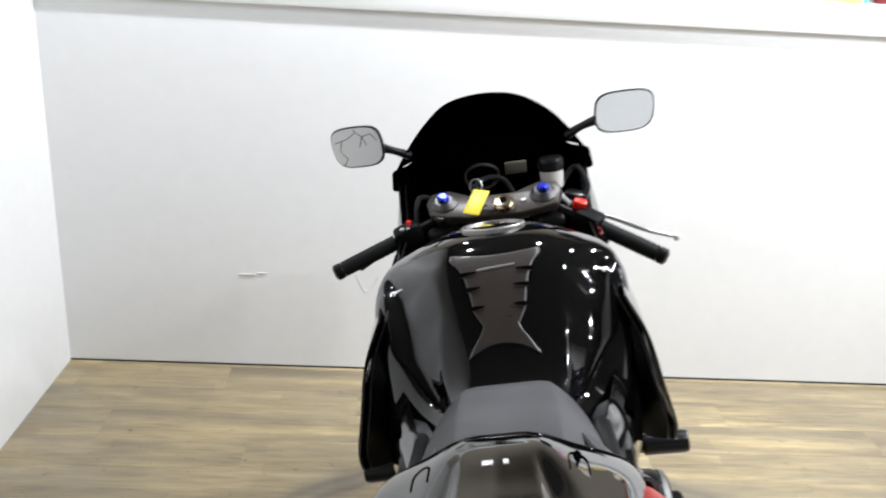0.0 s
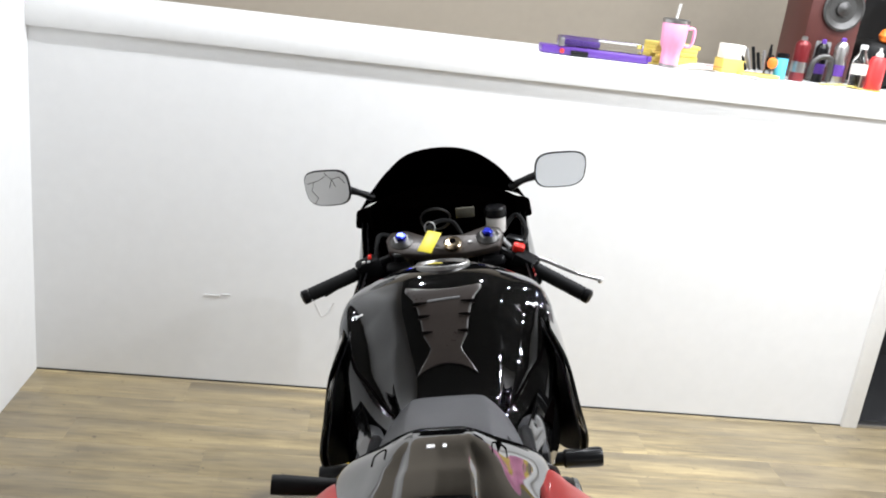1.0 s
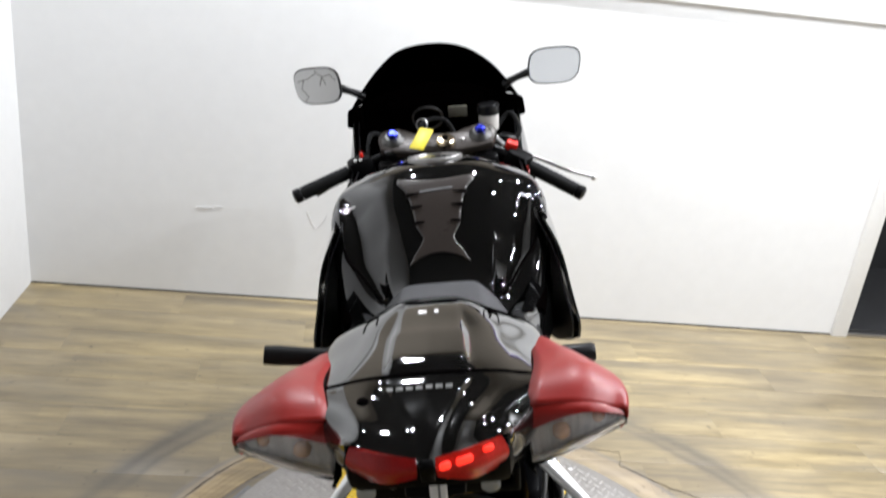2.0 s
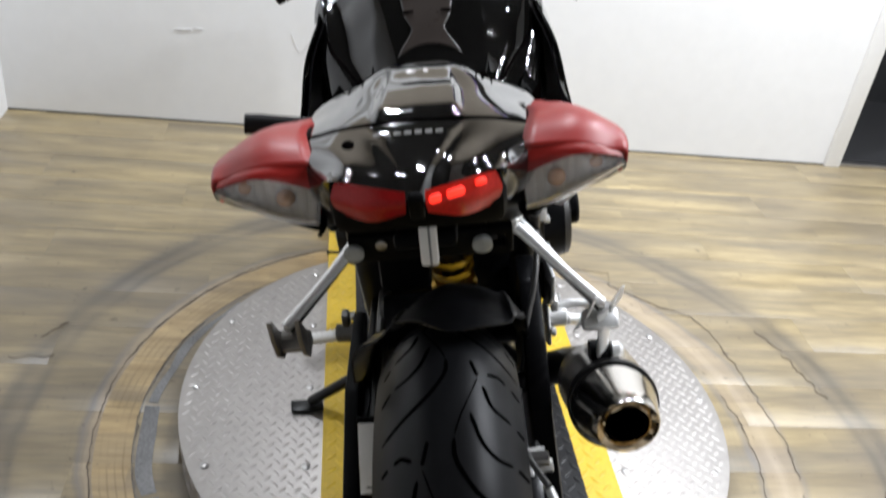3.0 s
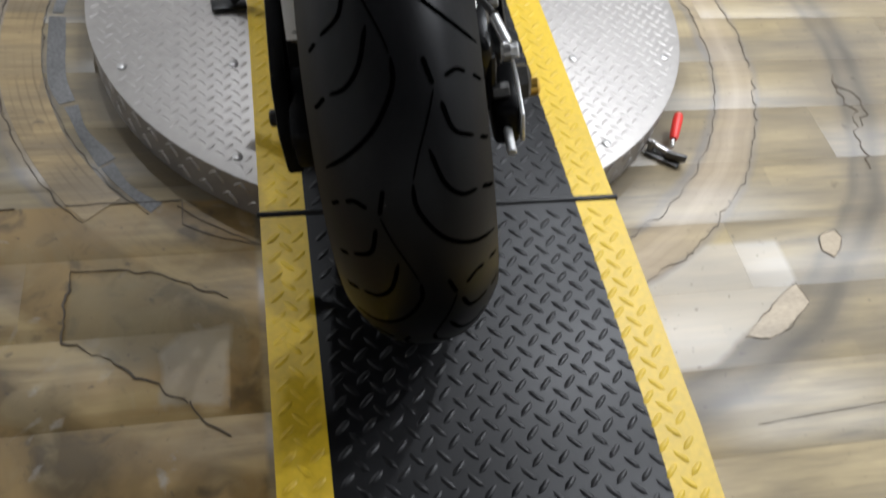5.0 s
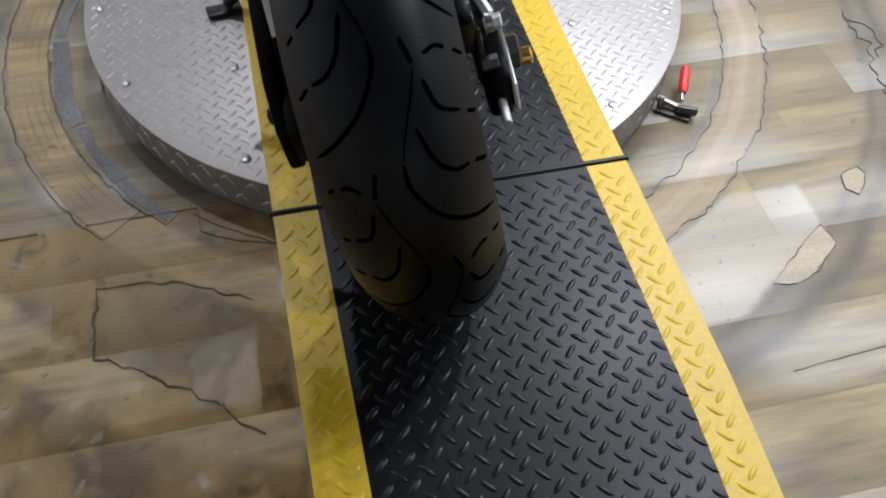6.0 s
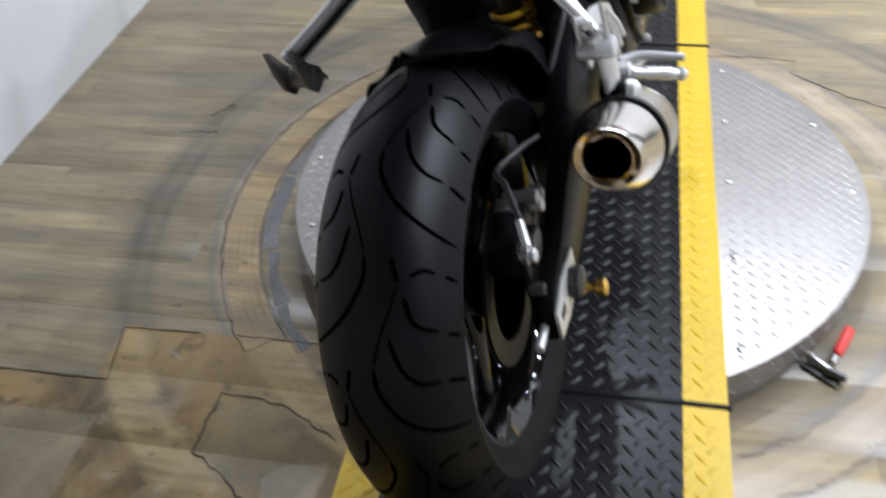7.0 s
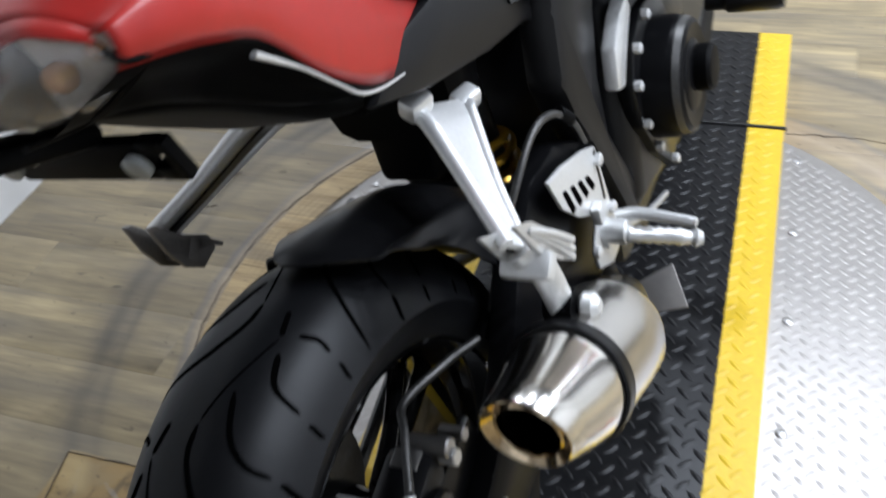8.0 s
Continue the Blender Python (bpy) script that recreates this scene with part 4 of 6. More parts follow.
part("pad_clip", rbox((0.03, 0.02, 0.004), pose(0.088, -0.072, 0.447, 12, 0, 0), 0.001), M_BOLT, cal)
part("brake_hose", tube([(0.118, -0.116, 0.462), (0.09, -0.06, 0.472), (0.067, -0.019, 0.463), (0.085, 0.05, 0.452), (0.104, 0.107, 0.445), (0.118, 0.16, 0.51), (0.136, 0.20, 0.56), (0.145, 0.25, 0.592), (0.15, 0.298, 0.586), (0.156, 0.335, 0.55), (0.16, 0.345, 0.515)], 0.0046, 10, k=64), M_STEEL, bike, "grey braided brake hose")
part("hose_clip", rod((0.101, 0.095, 0.438), (0.108, 0.118, 0.452), 0.0095), M_PLASTIC, bike)
part("hose_clip", rod((0.150, 0.318, 0.575), (0.155, 0.332, 0.555), 0.009), M_PLASTIC, bike)

# exhaust -------------------------------------------------------------
MOUTH, AX = Vector((0.226, -0.068, 0.508)), Vector((-0.012, 0.905, -0.425)).normalized()
e_m = aim(MOUTH, MOUTH + AX)
can = part("muffler", lathe([(0.058, 0.108), (0.0612, 0.110), (0.0625, 0.18), (0.0625, 0.225), (0.058, 0.240), (0.045, 0.248)], e_m, 56), M_BRUSHED, bike, "round brushed titanium muffler")


def slanted(bm, deep=0.055, slope=0.5):
    """Cut the mouth upright: near the open end the upper side reaches farther back than the lower."""
    inv, up = e_m.inverted(), (e_m.inverted().to_3x3() @ Vector((0, 0, 1)))
    up.z = 0
    up.normalize()
    for v in bm.verts:
        p = inv @ v.co
        k = max(0.0, min(1.0, 1 - p.z / deep))
        p.z -= slope * k * (p.x * up.x + p.y * up.y)
        v.co = e_m @ p
    return bm


part("tip", slanted(lathe([(0.0405, 0.000), (0.0425, 0.003), (0.0465, 0.025), (0.0515, 0.05), (0.0578, 0.08), (0.0605, 0.104), (0.0595, 0.109), (0.053, 0.109), (0.042, 0.04), (0.0375, 0.004)], e_m, 72, closed=True)), M_CHROME, can, "polished chrome muffler tip with a slanted mouth")
part("outlet", slanted(lathe([(0.0270, 0.014), (0.0274, 0.008), (0.0290, 0.005), (0.0315, 0.0065), (0.0350, 0.003), (0.0395, -0.0005), (0.0410, 0.001), (0.0395, 0.006), (0.0304, 0.016), (0.0292, 0.09), (0.0280, 0.09), (0.0270, 0.018)], e_m, 60, closed=True)), M_WARMCHROME, can, "rolled outlet ring coloured gold for the floor it reflects")
part("bore", slanted(lathe([(0.0272, 0.016), (0.0272, 0.10), (0.001, 0.10), (0.001, 0.098), (0.0258, 0.098), (0.0258, 0.016)], e_m, 48, closed=True)), M_SOOTGAP, can, "sooty black bore")
part("clamp_band", lathe([(0.0600, 0.094), (0.0628, 0.0945), (0.0636, 0.098), (0.0628, 0.103), (0.0636, 0.108), (0.0634, 0.112), (0.0600, 0.113)], e_m, 56, closed=True), M_SATIN, can, "black rubber clamp band")
hang = rbox((0.018, 0.024, 0.04), pose(0.216, 0.082, 0.507, 20, 0, 0), 0.004)
lathe([(0.018, -0.014), (0.018, 0.014)], pose(0.214, 0.082, 0.512, 0, 90, 0), 18, hang)
part("hanger", hang, M_PLASTIC, can)
part("hanger_bolt", lathe([(0.009, 0), (0.013, 0.004), (0.013, 0.014), (0.007, 0.02)], pose(0.229, 0.088, 0.508, 0, 90, 0), 14), M_CASTALU, can)
part("link_pipe", tube([tuple(MOUTH + AX * 0.245), (0.205, 0.24, 0.36), (0.14, 0.34, 0.27), (0.08, 0.46, 0.22), (0.04, 0.6, 0.20)], 0.03, 18, k=24), M_SATIN, bike)
part("pipe_guard", plate([(0, 0), (0.07, -0.01), (0.06, 0.06), (0.0, 0.05)], 0.003, pose(0.17, 0.37, 0.20, 25, -20, 10)), M_ALU, bike, "small bare metal guard plate")

# pegs ----------------------------------------------------------------


def bar(pts, w, d, bm=None):
    """A flat cast bar along pts, w wide and d deep."""
    return tube(pts, w / 2, 12, bm, 14, d / w)


E_FRONT = [(0.108, 0.207, 0.668), (0.126, 0.178, 0.662), (0.170, 0.108, 0.637), (0.212, 0.050, 0.612)]
E_REAR = [(0.094, 0.134, 0.706), (0.114, 0.122, 0.697), (0.160, 0.078, 0.664), (0.208, 0.030, 0.634)]


def peg_cheek(shift):
    """One ribbed cheek of a folded peg: a wedge that runs from a sharp rear tip to a broad front end."""
    tip, top, low = Vector((0.232, 0.012, 0.671)), Vector((0.236, 0.092, 0.590)), Vector((0.219, 0.116, 0.540))
    side = Vector((shift, 0, shift * 0.4))
    bm = bmesh.new()
    heel = low.lerp(tip, 0.55) + Vector((0, -0.004, -0.012))
    edge = [tip, Vector((0.237, 0.032, 0.660)), top, top.lerp(low, 0.5) + Vector((0, 0.004, 0)), low, heel]
    rings_into(bm, [[p + side for p in edge], [p + side + Vector((-0.005, -0.001, -0.001)) for p in edge]])
    bmesh.ops.recalc_face_normals(bm, faces=bm.faces)
    bmesh.ops.bevel(bm, geom=bm.edges[:], offset=0.0012, segments=2, profile=0.5, affect="EDGES")
    return bm, tip + side, top + side, low + side


for s in SIDES:
    br = part("peg_bracket", sided(rbox((0.022, 0.03, 0.022), pose(0.108, 0.207, 0.668, 0, 20, -20), 0.005), s), M_CASTALU, bike, "bare aluminium passenger peg bracket")
    for edge in (E_FRONT, E_REAR):
        part("bracket_rib", sided(tube(edge, [0.010, 0.0085, 0.0075, 0.0075], 10, None, 16, 0.8), s), M_CASTALU, br)
    web = [[(x + 0.003, y, z + 0.002) for x, y, z in E_FRONT], [(x + 0.003, y, z + 0.002) for x, y, z in E_REAR]]
    part("bracket_face", sided(sheet(web, 14, 4, 0.005), s), M_CASTALU, br)
    # black sheet between the ribs: the channel's darkness put into its colour
    inner_web = [[tuple(p + (q - p) * k + Vector((-0.0045, 0, -0.0045))) for p, q in zip(map(Vector, E_FRONT), map(Vector, E_REAR))] for k in (0.36, 0.66)]
    part("bracket_web", sided(sheet(inner_web, 14, 4, 0.003), s), M_SATIN, br, "black sheet that makes the channel inside the bracket dark")
    part("bracket_root", sided(rbox((0.022, 0.03, 0.022), pose(0.100, 0.134, 0.71, 0, 20, -20), 0.005), s), M_CASTALU, br)
    if s > 0:
        part("muffler_stay", bar([(0.212, 0.045, 0.615), (0.217, 0.062, 0.575), (0.217, 0.076, 0.515)], 0.028, 0.011), M_CASTALU, br)
    part("peg_joint", sided(rbox((0.050, 0.028, 0.020), pose(0.209, 0.052, 0.592, 40, 0, 0), 0.006), s), M_CASTALU if s > 0 else M_SHADECAST, br)
    for shift in (0.0, -0.034) if s > 0 else ():
        bm, tip, top, low = peg_cheek(shift)
        cheek = part("folded_peg", bm, M_CASTALU, br, "ribbed passenger peg folded forward")
        for k in (0.12, 0.5, 0.88) if shift == 0 else ():
            end = top.lerp(low, k) + Vector((0.0015, 0, 0.001))
            part("peg_rib", tube([tuple(tip.lerp(end, 0.22)), tuple(tip.lerp(end, 0.6) + Vector((0.002, 0, 0.002))), tuple(end)], [0.0022, 0.0036, 0.0038], 8, None, 10), M_CASTALU, cheek)
    for x in (-0.226, -0.190) if s < 0 else ():
        fin = [(0.016, 0.653), (0.026, 0.648), (0.050, 0.615), (0.078, 0.592), (0.078, 0.572), (0.050, 0.566), (0.030, 0.585), (0.020, 0.615)]
        part("folded_peg", side_plate(fin, x, 0.007, 0.002), M_SHADECAST, br, "upright fin of the folded passenger peg")
    part("peg_bridge", sided(rbox((0.036, 0.050, 0.006), pose(0.207, 0.075, 0.585, -50, 0, 0), 0.002), s), M_CASTALU if s > 0 else M_SHADECAST, br)

heel = [(0.21, 0.559), (0.255, 0.548), (0.318, 0.523), (0.353, 0.504), (0.358, 0.448), (0.361, 0.412), (0.387, 0.379), (0.368, 0.343), (0.328, 0.34), (0.283, 0.368), (0.28, 0.397), (0.311, 0.432), (0.263, 0.468), (0.228, 0.508)]
for s in SIDES:
    # left heel guard, hub and block get a darker steel than the right
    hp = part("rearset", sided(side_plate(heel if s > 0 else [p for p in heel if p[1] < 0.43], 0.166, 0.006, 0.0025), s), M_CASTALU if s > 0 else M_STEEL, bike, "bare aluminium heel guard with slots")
    for i in range(4 if s > 0 else 0):
        y = 0.24 + 0.022 * i
        # insert proud of the plate, coloured for the dark inside a slot
        part("slot", sided(side_plate([(y - 0.004, 0.525 - 0.01 * i), (y + 0.004, 0.523 - 0.01 * i), (y + 0.016, 0.488 - 0.006 * i), (y + 0.008, 0.486 - 0.006 * i)], 0.167, 0.0085, 0.001), s), M_SOOTGAP, hp)
    part("hub", sided(rod((0.165, 0.32, 0.40), (0.200, 0.32, 0.40), 0.016), s), M_CASTALU if s > 0 else M_STEEL, hp)
    peg = lathe([(0.009, 0), (0.011, 0.004)] + [(0.0115 - 0.002 * (i % 2), 0.006 + 0.006 * i) for i in range(12)] + [(0.008, 0.08), (0.012, 0.086), (0.008, 0.094)], aim((0.195, 0.315, 0.40), (0.277, 0.343, 0.372)), 14)
    part("rider_peg", sided(peg, s), M_CASTALU, hp, "knurled aluminium rider peg")
    if s > 0:
        bm = tube([(0.185, 0.335, 0.41), (0.215, 0.332, 0.418), (0.282, 0.322, 0.414)], [0.010, 0.008, 0.0062], 10, None, 12, 0.8)
        part("peg_return", bm, M_CASTALU, hp, "smooth upper bar of the rider peg")
    bm = bar([(0.185, 0.345, 0.385), (0.195, 0.40, 0.36), (0.20, 0.47, 0.335)], 0.02, 0.008)
    part("foot_lever", sided(bm, s), M_CASTALU, hp)
    part("fastener_block", sided(rbox((0.013, 0.022, 0.026), pose(0.176, 0.30, 0.445), 0.004), s), M_CASTALU if s > 0 else M_STEEL, hp)
    for dy, dz in (((0.345, 0.49), (0.315, 0.385), (0.28, 0.40), (0.355, 0.41)) if s > 0 else ((0.315, 0.385), (0.355, 0.41))):
        part("fastener", sided(lathe([(0.008, 0), (0.008, 0.006), (0.005, 0.008)], pose(0.169, dy, dz, 0, 90, 0), 12), s), M_CASTALU, hp)
mc = rod((0.158, 0.345, 0.43), (0.158, 0.345, 0.505), 0.012)
part("master_cylinder", mc, M_SATIN, bike)

# engine and frame ----------------------------------------------------
eng = part("engine", rbox((0.34, 0.36, 0.34), pose(0, 0.66, 0.43, -12, 0, 0), 0.035, seg=3), M_SATIN, bike, "black engine block")
part("cylinder_block", rbox((0.38, 0.2, 0.26), pose(0, 0.80, 0.62, -28, 0, 0), 0.02), M_SATIN, eng)
COVER = [(0.485, 0.50), (0.495, 0.43), (0.53, 0.365), (0.595, 0.295), (0.645, 0.325), (0.685, 0.40), (0.695, 0.48), (0.655, 0.555), (0.57, 0.565), (0.51, 0.545)]
cl = part("clutch_cover", side_plate(COVER, 0.172, 0.022, 0.005), M_SATIN, bike, "black clutch cover with bright edge bolts")
cov = pose(0.172, 0.585, 0.452, 0, 90, 0)
part("drum", lathe([(0.084, 0), (0.083, 0.04), (0.079, 0.050), (0.077, 0.060), (0.070, 0.064), (0.050, 0.061), (0.046, 0.064), (0.02, 0.064)], cov, 56), M_SWING, cl, "gloss black clutch drum")
# thin bright ring on the drum's edge
part("drum_edge", lathe([(0.0795, 0.0500), (0.0805, 0.0512), (0.0775, 0.0605), (0.0765, 0.0600)], cov, 56, closed=True), M_STEEL, cl, "thin bright ring round the drum's edge")
part("cover_cap", lathe([(0.030, 0.06), (0.032, 0.066), (0.032, 0.082), (0.028, 0.087), (0.02, 0.088)], pose(0.172, 0.600, 0.455, 0, 90, 0), 32), M_PLASTIC, cl)
for dy, dz in COVER:
    y_, z_ = dy + (0.585 - dy) * 0.08, dz + (0.45 - dz) * 0.08
    part("cover_bolt", lathe([(0.0075, 0), (0.0075, 0.009), (0.004, 0.011)], pose(0.182, y_, z_, 0, 90, 0), 8), M_CASTALU, cl)
part("sump", rbox((0.24, 0.34, 0.13), pose(0, 0.66, 0.23), 0.03), M_STEEL, eng)
casting = side_plate([(0.435, 0.525), (0.462, 0.515), (0.50, 0.555), (0.535, 0.585), (0.53, 0.61), (0.49, 0.60), (0.45, 0.575)], 0.172, 0.02, 0.005)
part("bare_casting", casting, M_CASTALU, eng, "bare aluminium engine casting")
lcov = lathe([(0.09, 0), (0.09, 0.02), (0.08, 0.045), (0.05, 0.052)], pose(-0.165, 0.62, 0.45, 0, -90, 0), 40)
part("generator_cover", lcov, M_SATIN, eng)
pivot = [(0.36, 0.745), (0.35, 0.68), (0.328, 0.60), (0.345, 0.55), (0.372, 0.497), (0.44, 0.335), (0.465, 0.25), (0.53, 0.25), (0.505, 0.32), (0.435, 0.47), (0.44, 0.55), (0.47, 0.62), (0.52, 0.70), (0.56, 0.745)]
for s in SIDES:
    part("frame_plate", sided(side_plate(pivot, 0.136, 0.05, 0.014), s), M_FRAME, bike, "dark grey cast frame plate")
    part("frame_spar", sided(tube([(0.135, 0.46, 0.71), (0.165, 0.65, 0.72), (0.165, 0.85, 0.75), (0.10, 1.02, 0.80)], 0.05, 14, None, 18, 0.5), s), M_DEEP, bike)
    cover = [(0.03, 0.772), (0.10, 0.80), (0.22, 0.80), (0.42, 0.765), (0.42, 0.66), (0.385, 0.62), (0.34, 0.68), (0.24, 0.70), (0.12, 0.735)]
    part("side_cover", sided(side_plate(cover, 0.125, 0.02, 0.008), s), M_FRAME, bike, "dark grey seat side cover")
part("tail_rail", rbox((0.2, 0.36, 0.05), pose(0, 0.25, 0.76), 0.015), M_PLASTIC, bike)
inner = skin([[(0, 0.215, 0.80), (0.07, 0.215, 0.79), (0.082, 0.22, 0.70), (0.07, 0.225, 0.615), (0, 0.225, 0.61)],
              [(0, 0.25, 0.80), (0.08, 0.25, 0.79), (0.09, 0.25, 0.70), (0.08, 0.25, 0.605), (0, 0.25, 0.60)],
              [(0, 0.30, 0.80), (0.08, 0.30, 0.79), (0.085, 0.30, 0.72), (0.07, 0.30, 0.625), (0, 0.30, 0.62)]], 12, 8)
part("inner_fender", inner, M_PLASTIC, bike, "black inner mudguard")
part("inner_fender", rbox((0.086, 0.05, 0.27), pose(-0.068, 0.337, 0.62, -4, 0, 0), 0.012), M_PLASTIC, bike, "black inner mudguard")
shock = rod((0.01, 0.39, 0.40), (0.01, 0.37, 0.70), 0.02)
sh = part("shock", shock, M_STEEL, bike)
coil = [(0.01 + 0.033 * math.cos(a), 0.386 - 0.002 * a / 6.283 + 0.036 * math.sin(a), 0.455 + 0.026 * a / 6.283) for a in np.linspace(0, 2 * math.pi * 2.0, 60)]
part("spring", tube(coil, 0.0055, 8), M_SPRING, sh, "yellow coil spring")
part("spring_collar", rod((0.01, 0.388, 0.435), (0.01, 0.387, 0.452), 0.042), M_GOLD, sh)
for s in SIDES:
    sl = part("frame_slider", sided(lathe([(0.015, 0), (0.016, 0.03), (0.021, 0.034), (0.0225, 0.108), (0.02, 0.117)], aim((0.20, 0.84, 0.43), (0.32, 0.84, 0.43)), 24), s), M_SATIN, bike, "black round frame slider")
rodl = part("helmet_hook", lathe([(0.006, 0), (0.006, 0.05), (0.0105, 0.055), (0.0125, 0.12), (0.012, 0.135)], aim((-0.075, 0.055, 0.895), (-0.2, 0.047, 0.916)), 14), M_GRIP, bike, "short black rubber-ended rod")

# side stand, its foot on the turntable
foot = TO_BIKE @ Vector((-0.335, -0.055, Z_DISC + 0.008))
stand = part("side_stand", tube([(-0.11, 0.50, 0.21), tuple(foot + Vector((0.01, 0, 0.012)))], [0.013, 0.011], 12), M_SATIN, bike, "black side stand")
ft = rbox((0.068, 0.034, 0.009), pose(*foot, 0, 11, 12), 0.003)
part("foot", ft, M_SATIN, stand)

# tank ----------------------------------------------------------------
tank_st = [
    [(0, 0.37, 0.745), (0.03, 0.37, 0.745), (0.055, 0.37, 0.742), (0.08, 0.37, 0.73), (0.10, 0.37, 0.71), (0.105, 0.37, 0.68), (0.095, 0.37, 0.65)],
    [(0, 0.43, 0.772), (0.035, 0.43, 0.771), (0.065, 0.43, 0.765), (0.095, 0.43, 0.745), (0.12, 0.425, 0.715), (0.124, 0.42, 0.68), (0.105, 0.42, 0.65)],
    [(0, 0.50, 0.80), (0.04, 0.50, 0.799), (0.075, 0.50, 0.79), (0.12, 0.49, 0.76), (0.152, 0.475, 0.725), (0.156, 0.47, 0.69), (0.13, 0.47, 0.65)],
    [(0, 0.575, 0.868), (0.045, 0.574, 0.866), (0.08, 0.57, 0.856), (0.132, 0.555, 0.822), (0.174, 0.54, 0.785), (0.178, 0.53, 0.74), (0.15, 0.53, 0.66)],
    [(0, 0.635, 0.917), (0.048, 0.634, 0.915), (0.085, 0.63, 0.906), (0.142, 0.615, 0.877), (0.19, 0.60, 0.844), (0.194, 0.595, 0.79), (0.16, 0.60, 0.69)],
    [(0, 0.69, 0.940), (0.05, 0.69, 0.938), (0.09, 0.688, 0.929), (0.15, 0.68, 0.904), (0.198, 0.67, 0.876), (0.20, 0.67, 0.82), (0.17, 0.67, 0.71)],
    [(0, 0.76, 0.936), (0.05, 0.76, 0.935), (0.09, 0.76, 0.928), (0.145, 0.76, 0.907), (0.186, 0.76, 0.88), (0.19, 0.76, 0.82), (0.17, 0.76, 0.73)],
    [(0, 0.84, 0.912), (0.045, 0.84, 0.911), (0.08, 0.84, 0.905), (0.12, 0.84, 0.886), (0.15, 0.84, 0.86), (0.165, 0.84, 0.82), (0.16, 0.84, 0.74)],
    [(0, 0.89, 0.87), (0.04, 0.89, 0.869), (0.065, 0.89, 0.864), (0.09, 0.89, 0.85), (0.11, 0.89, 0.83), (0.12, 0.89, 0.80), (0.12, 0.89, 0.75)],
]
tank_bm = skin(tank_st, 72, 100)
# knee recesses: hollow from the inner crease outwards, coming back up in a short step
for v in tank_bm.verts:
    y, a = v.co.y, abs(v.co.x)
    xc = float(np.interp(y, [0.44, 0.48, 0.52, 0.555, 0.585, 0.615, 0.655, 0.70], [0.075, 0.086, 0.094, 0.096, 0.090, 0.096, 0.114, 0.135]))
    xr = float(np.interp(y, [0.44, 0.475, 0.52, 0.563, 0.62, 0.70], [0.082, 0.100, 0.136, 0.167, 0.180, 0.190]))
    u = (a - xc) / max(xr - xc, 0.004)
    if not 0 < u < 1 or v.co.z < 0.70:
        continue
    fade = min(1, max(0, (y - 0.45) / 0.06)) * min(1, max(0, (0.71 - y) / 0.07))
    d = 0.0245 * fade * (min(1, u / 0.72) if u < 0.86 else (1 - u) / 0.14)
    v.co.z -= 0.75 * d
    v.co.x -= math.copysign(0.55 * d, v.co.x)
tank_tree = BVHTree.FromBMesh(tank_bm)
tank = part("tank", tank_bm, M_GLOSS, bike, "gloss black fuel tank", 60)


def on_tank(x, y, z=1.2, lift=0.0015, way=(0, 0.25, -1)):
    """The tank's surface under a point, lifted off a little."""
    hit, nor, _, _ = tank_tree.ray_cast(Vector((x, y, z)), Vector(way).normalized())
    return hit + nor * lift if hit else Vector((x, y, 0.9))


def pad_half(v):
    """Half the pad's width from its head (0) to its foot (1)."""
    w = float(np.interp(v, [0, 0.06, 0.18, 0.30, 0.45, 0.62, 0.74, 0.80, 0.92, 1.0], [0.070, 0.072, 0.058, 0.050, 0.044, 0.039, 0.027, 0.031, 0.046, 0.054]))
    return w


bm, rows = bmesh.new(), []
for i in range(61):
    v = i / 60
    w = pad_half(v)
    row = []
    for j in range(21):
        u = j / 10 - 1
        y = 0.582 - 0.158 * v - 0.018 * (1 - u * u) * (1 if v > 0.5 else 0) * (v - 0.5) * -2 + 0.012 * (u * u) * (1 - v)
        row.append(on_tank(u * w, y, 1.2, 0.0025))
    rows.append(row)
rings_into(bm, rows, closed=False, cap=False)
bmesh.ops.recalc_face_normals(bm, faces=bm.faces)
pad = part("tank_pad", bm, M_PAD, bike, "glossy dark grey tank pad with slots", 60)
sol = pad.modifiers.new("thickness", "SOLIDIFY")
sol.thickness, sol.offset = 0.002, -1
for s in SIDES:
    for v in (0.2, 0.36, 0.55):
        w = pad_half(v)
        pts = [on_tank(s * w * k, 0.582 - 0.158 * v + 0.004 * (1 - k), 1.2, 0.004) for k in (1.0, 0.8, 0.55)]
        part("slot", tube([tuple(p) for p in pts], [0.004, 0.003, 0.0012], 8, None, 8, 0.5), M_SOOTGAP, pad)
        part("slot_edge", tube([tuple(p + Vector((0, -0.0035, -0.0025))) for p in pts], 0.0006, 6, None, 8), M_PAD, pad)
part("pad_stripe", tube([tuple(on_tank(-0.03 + 0.012 * i, 0.555 + 0.001 * i, 1.2, 0.0035)) for i in range(6)], 0.0022, 6, None, 12, 0.4), M_GREYTRACK, pad)
cap_c = Vector((0, 0.765, 0.935))
cap = part("filler_ring", lathe([(0.053, -0.006), (0.054, 0.003), (0.052, 0.005), (0.046, 0.0045), (0.0445, 0.0), (0.0445, -0.006)], Matrix.Translation(cap_c) @ pose(0, 0, 0, -11, 0, 0), 56, closed=True), M_BOLT, bike, "dull silver fuel filler ring")
part("filler_cap", lathe([(0.044, -0.006), (0.044, 0.001), (0.02, 0.004), (0.006, 0.004)], Matrix.Translation(cap_c) @ pose(0, 0, 0, -11, 0, 0), 40), M_GLOSS, cap)
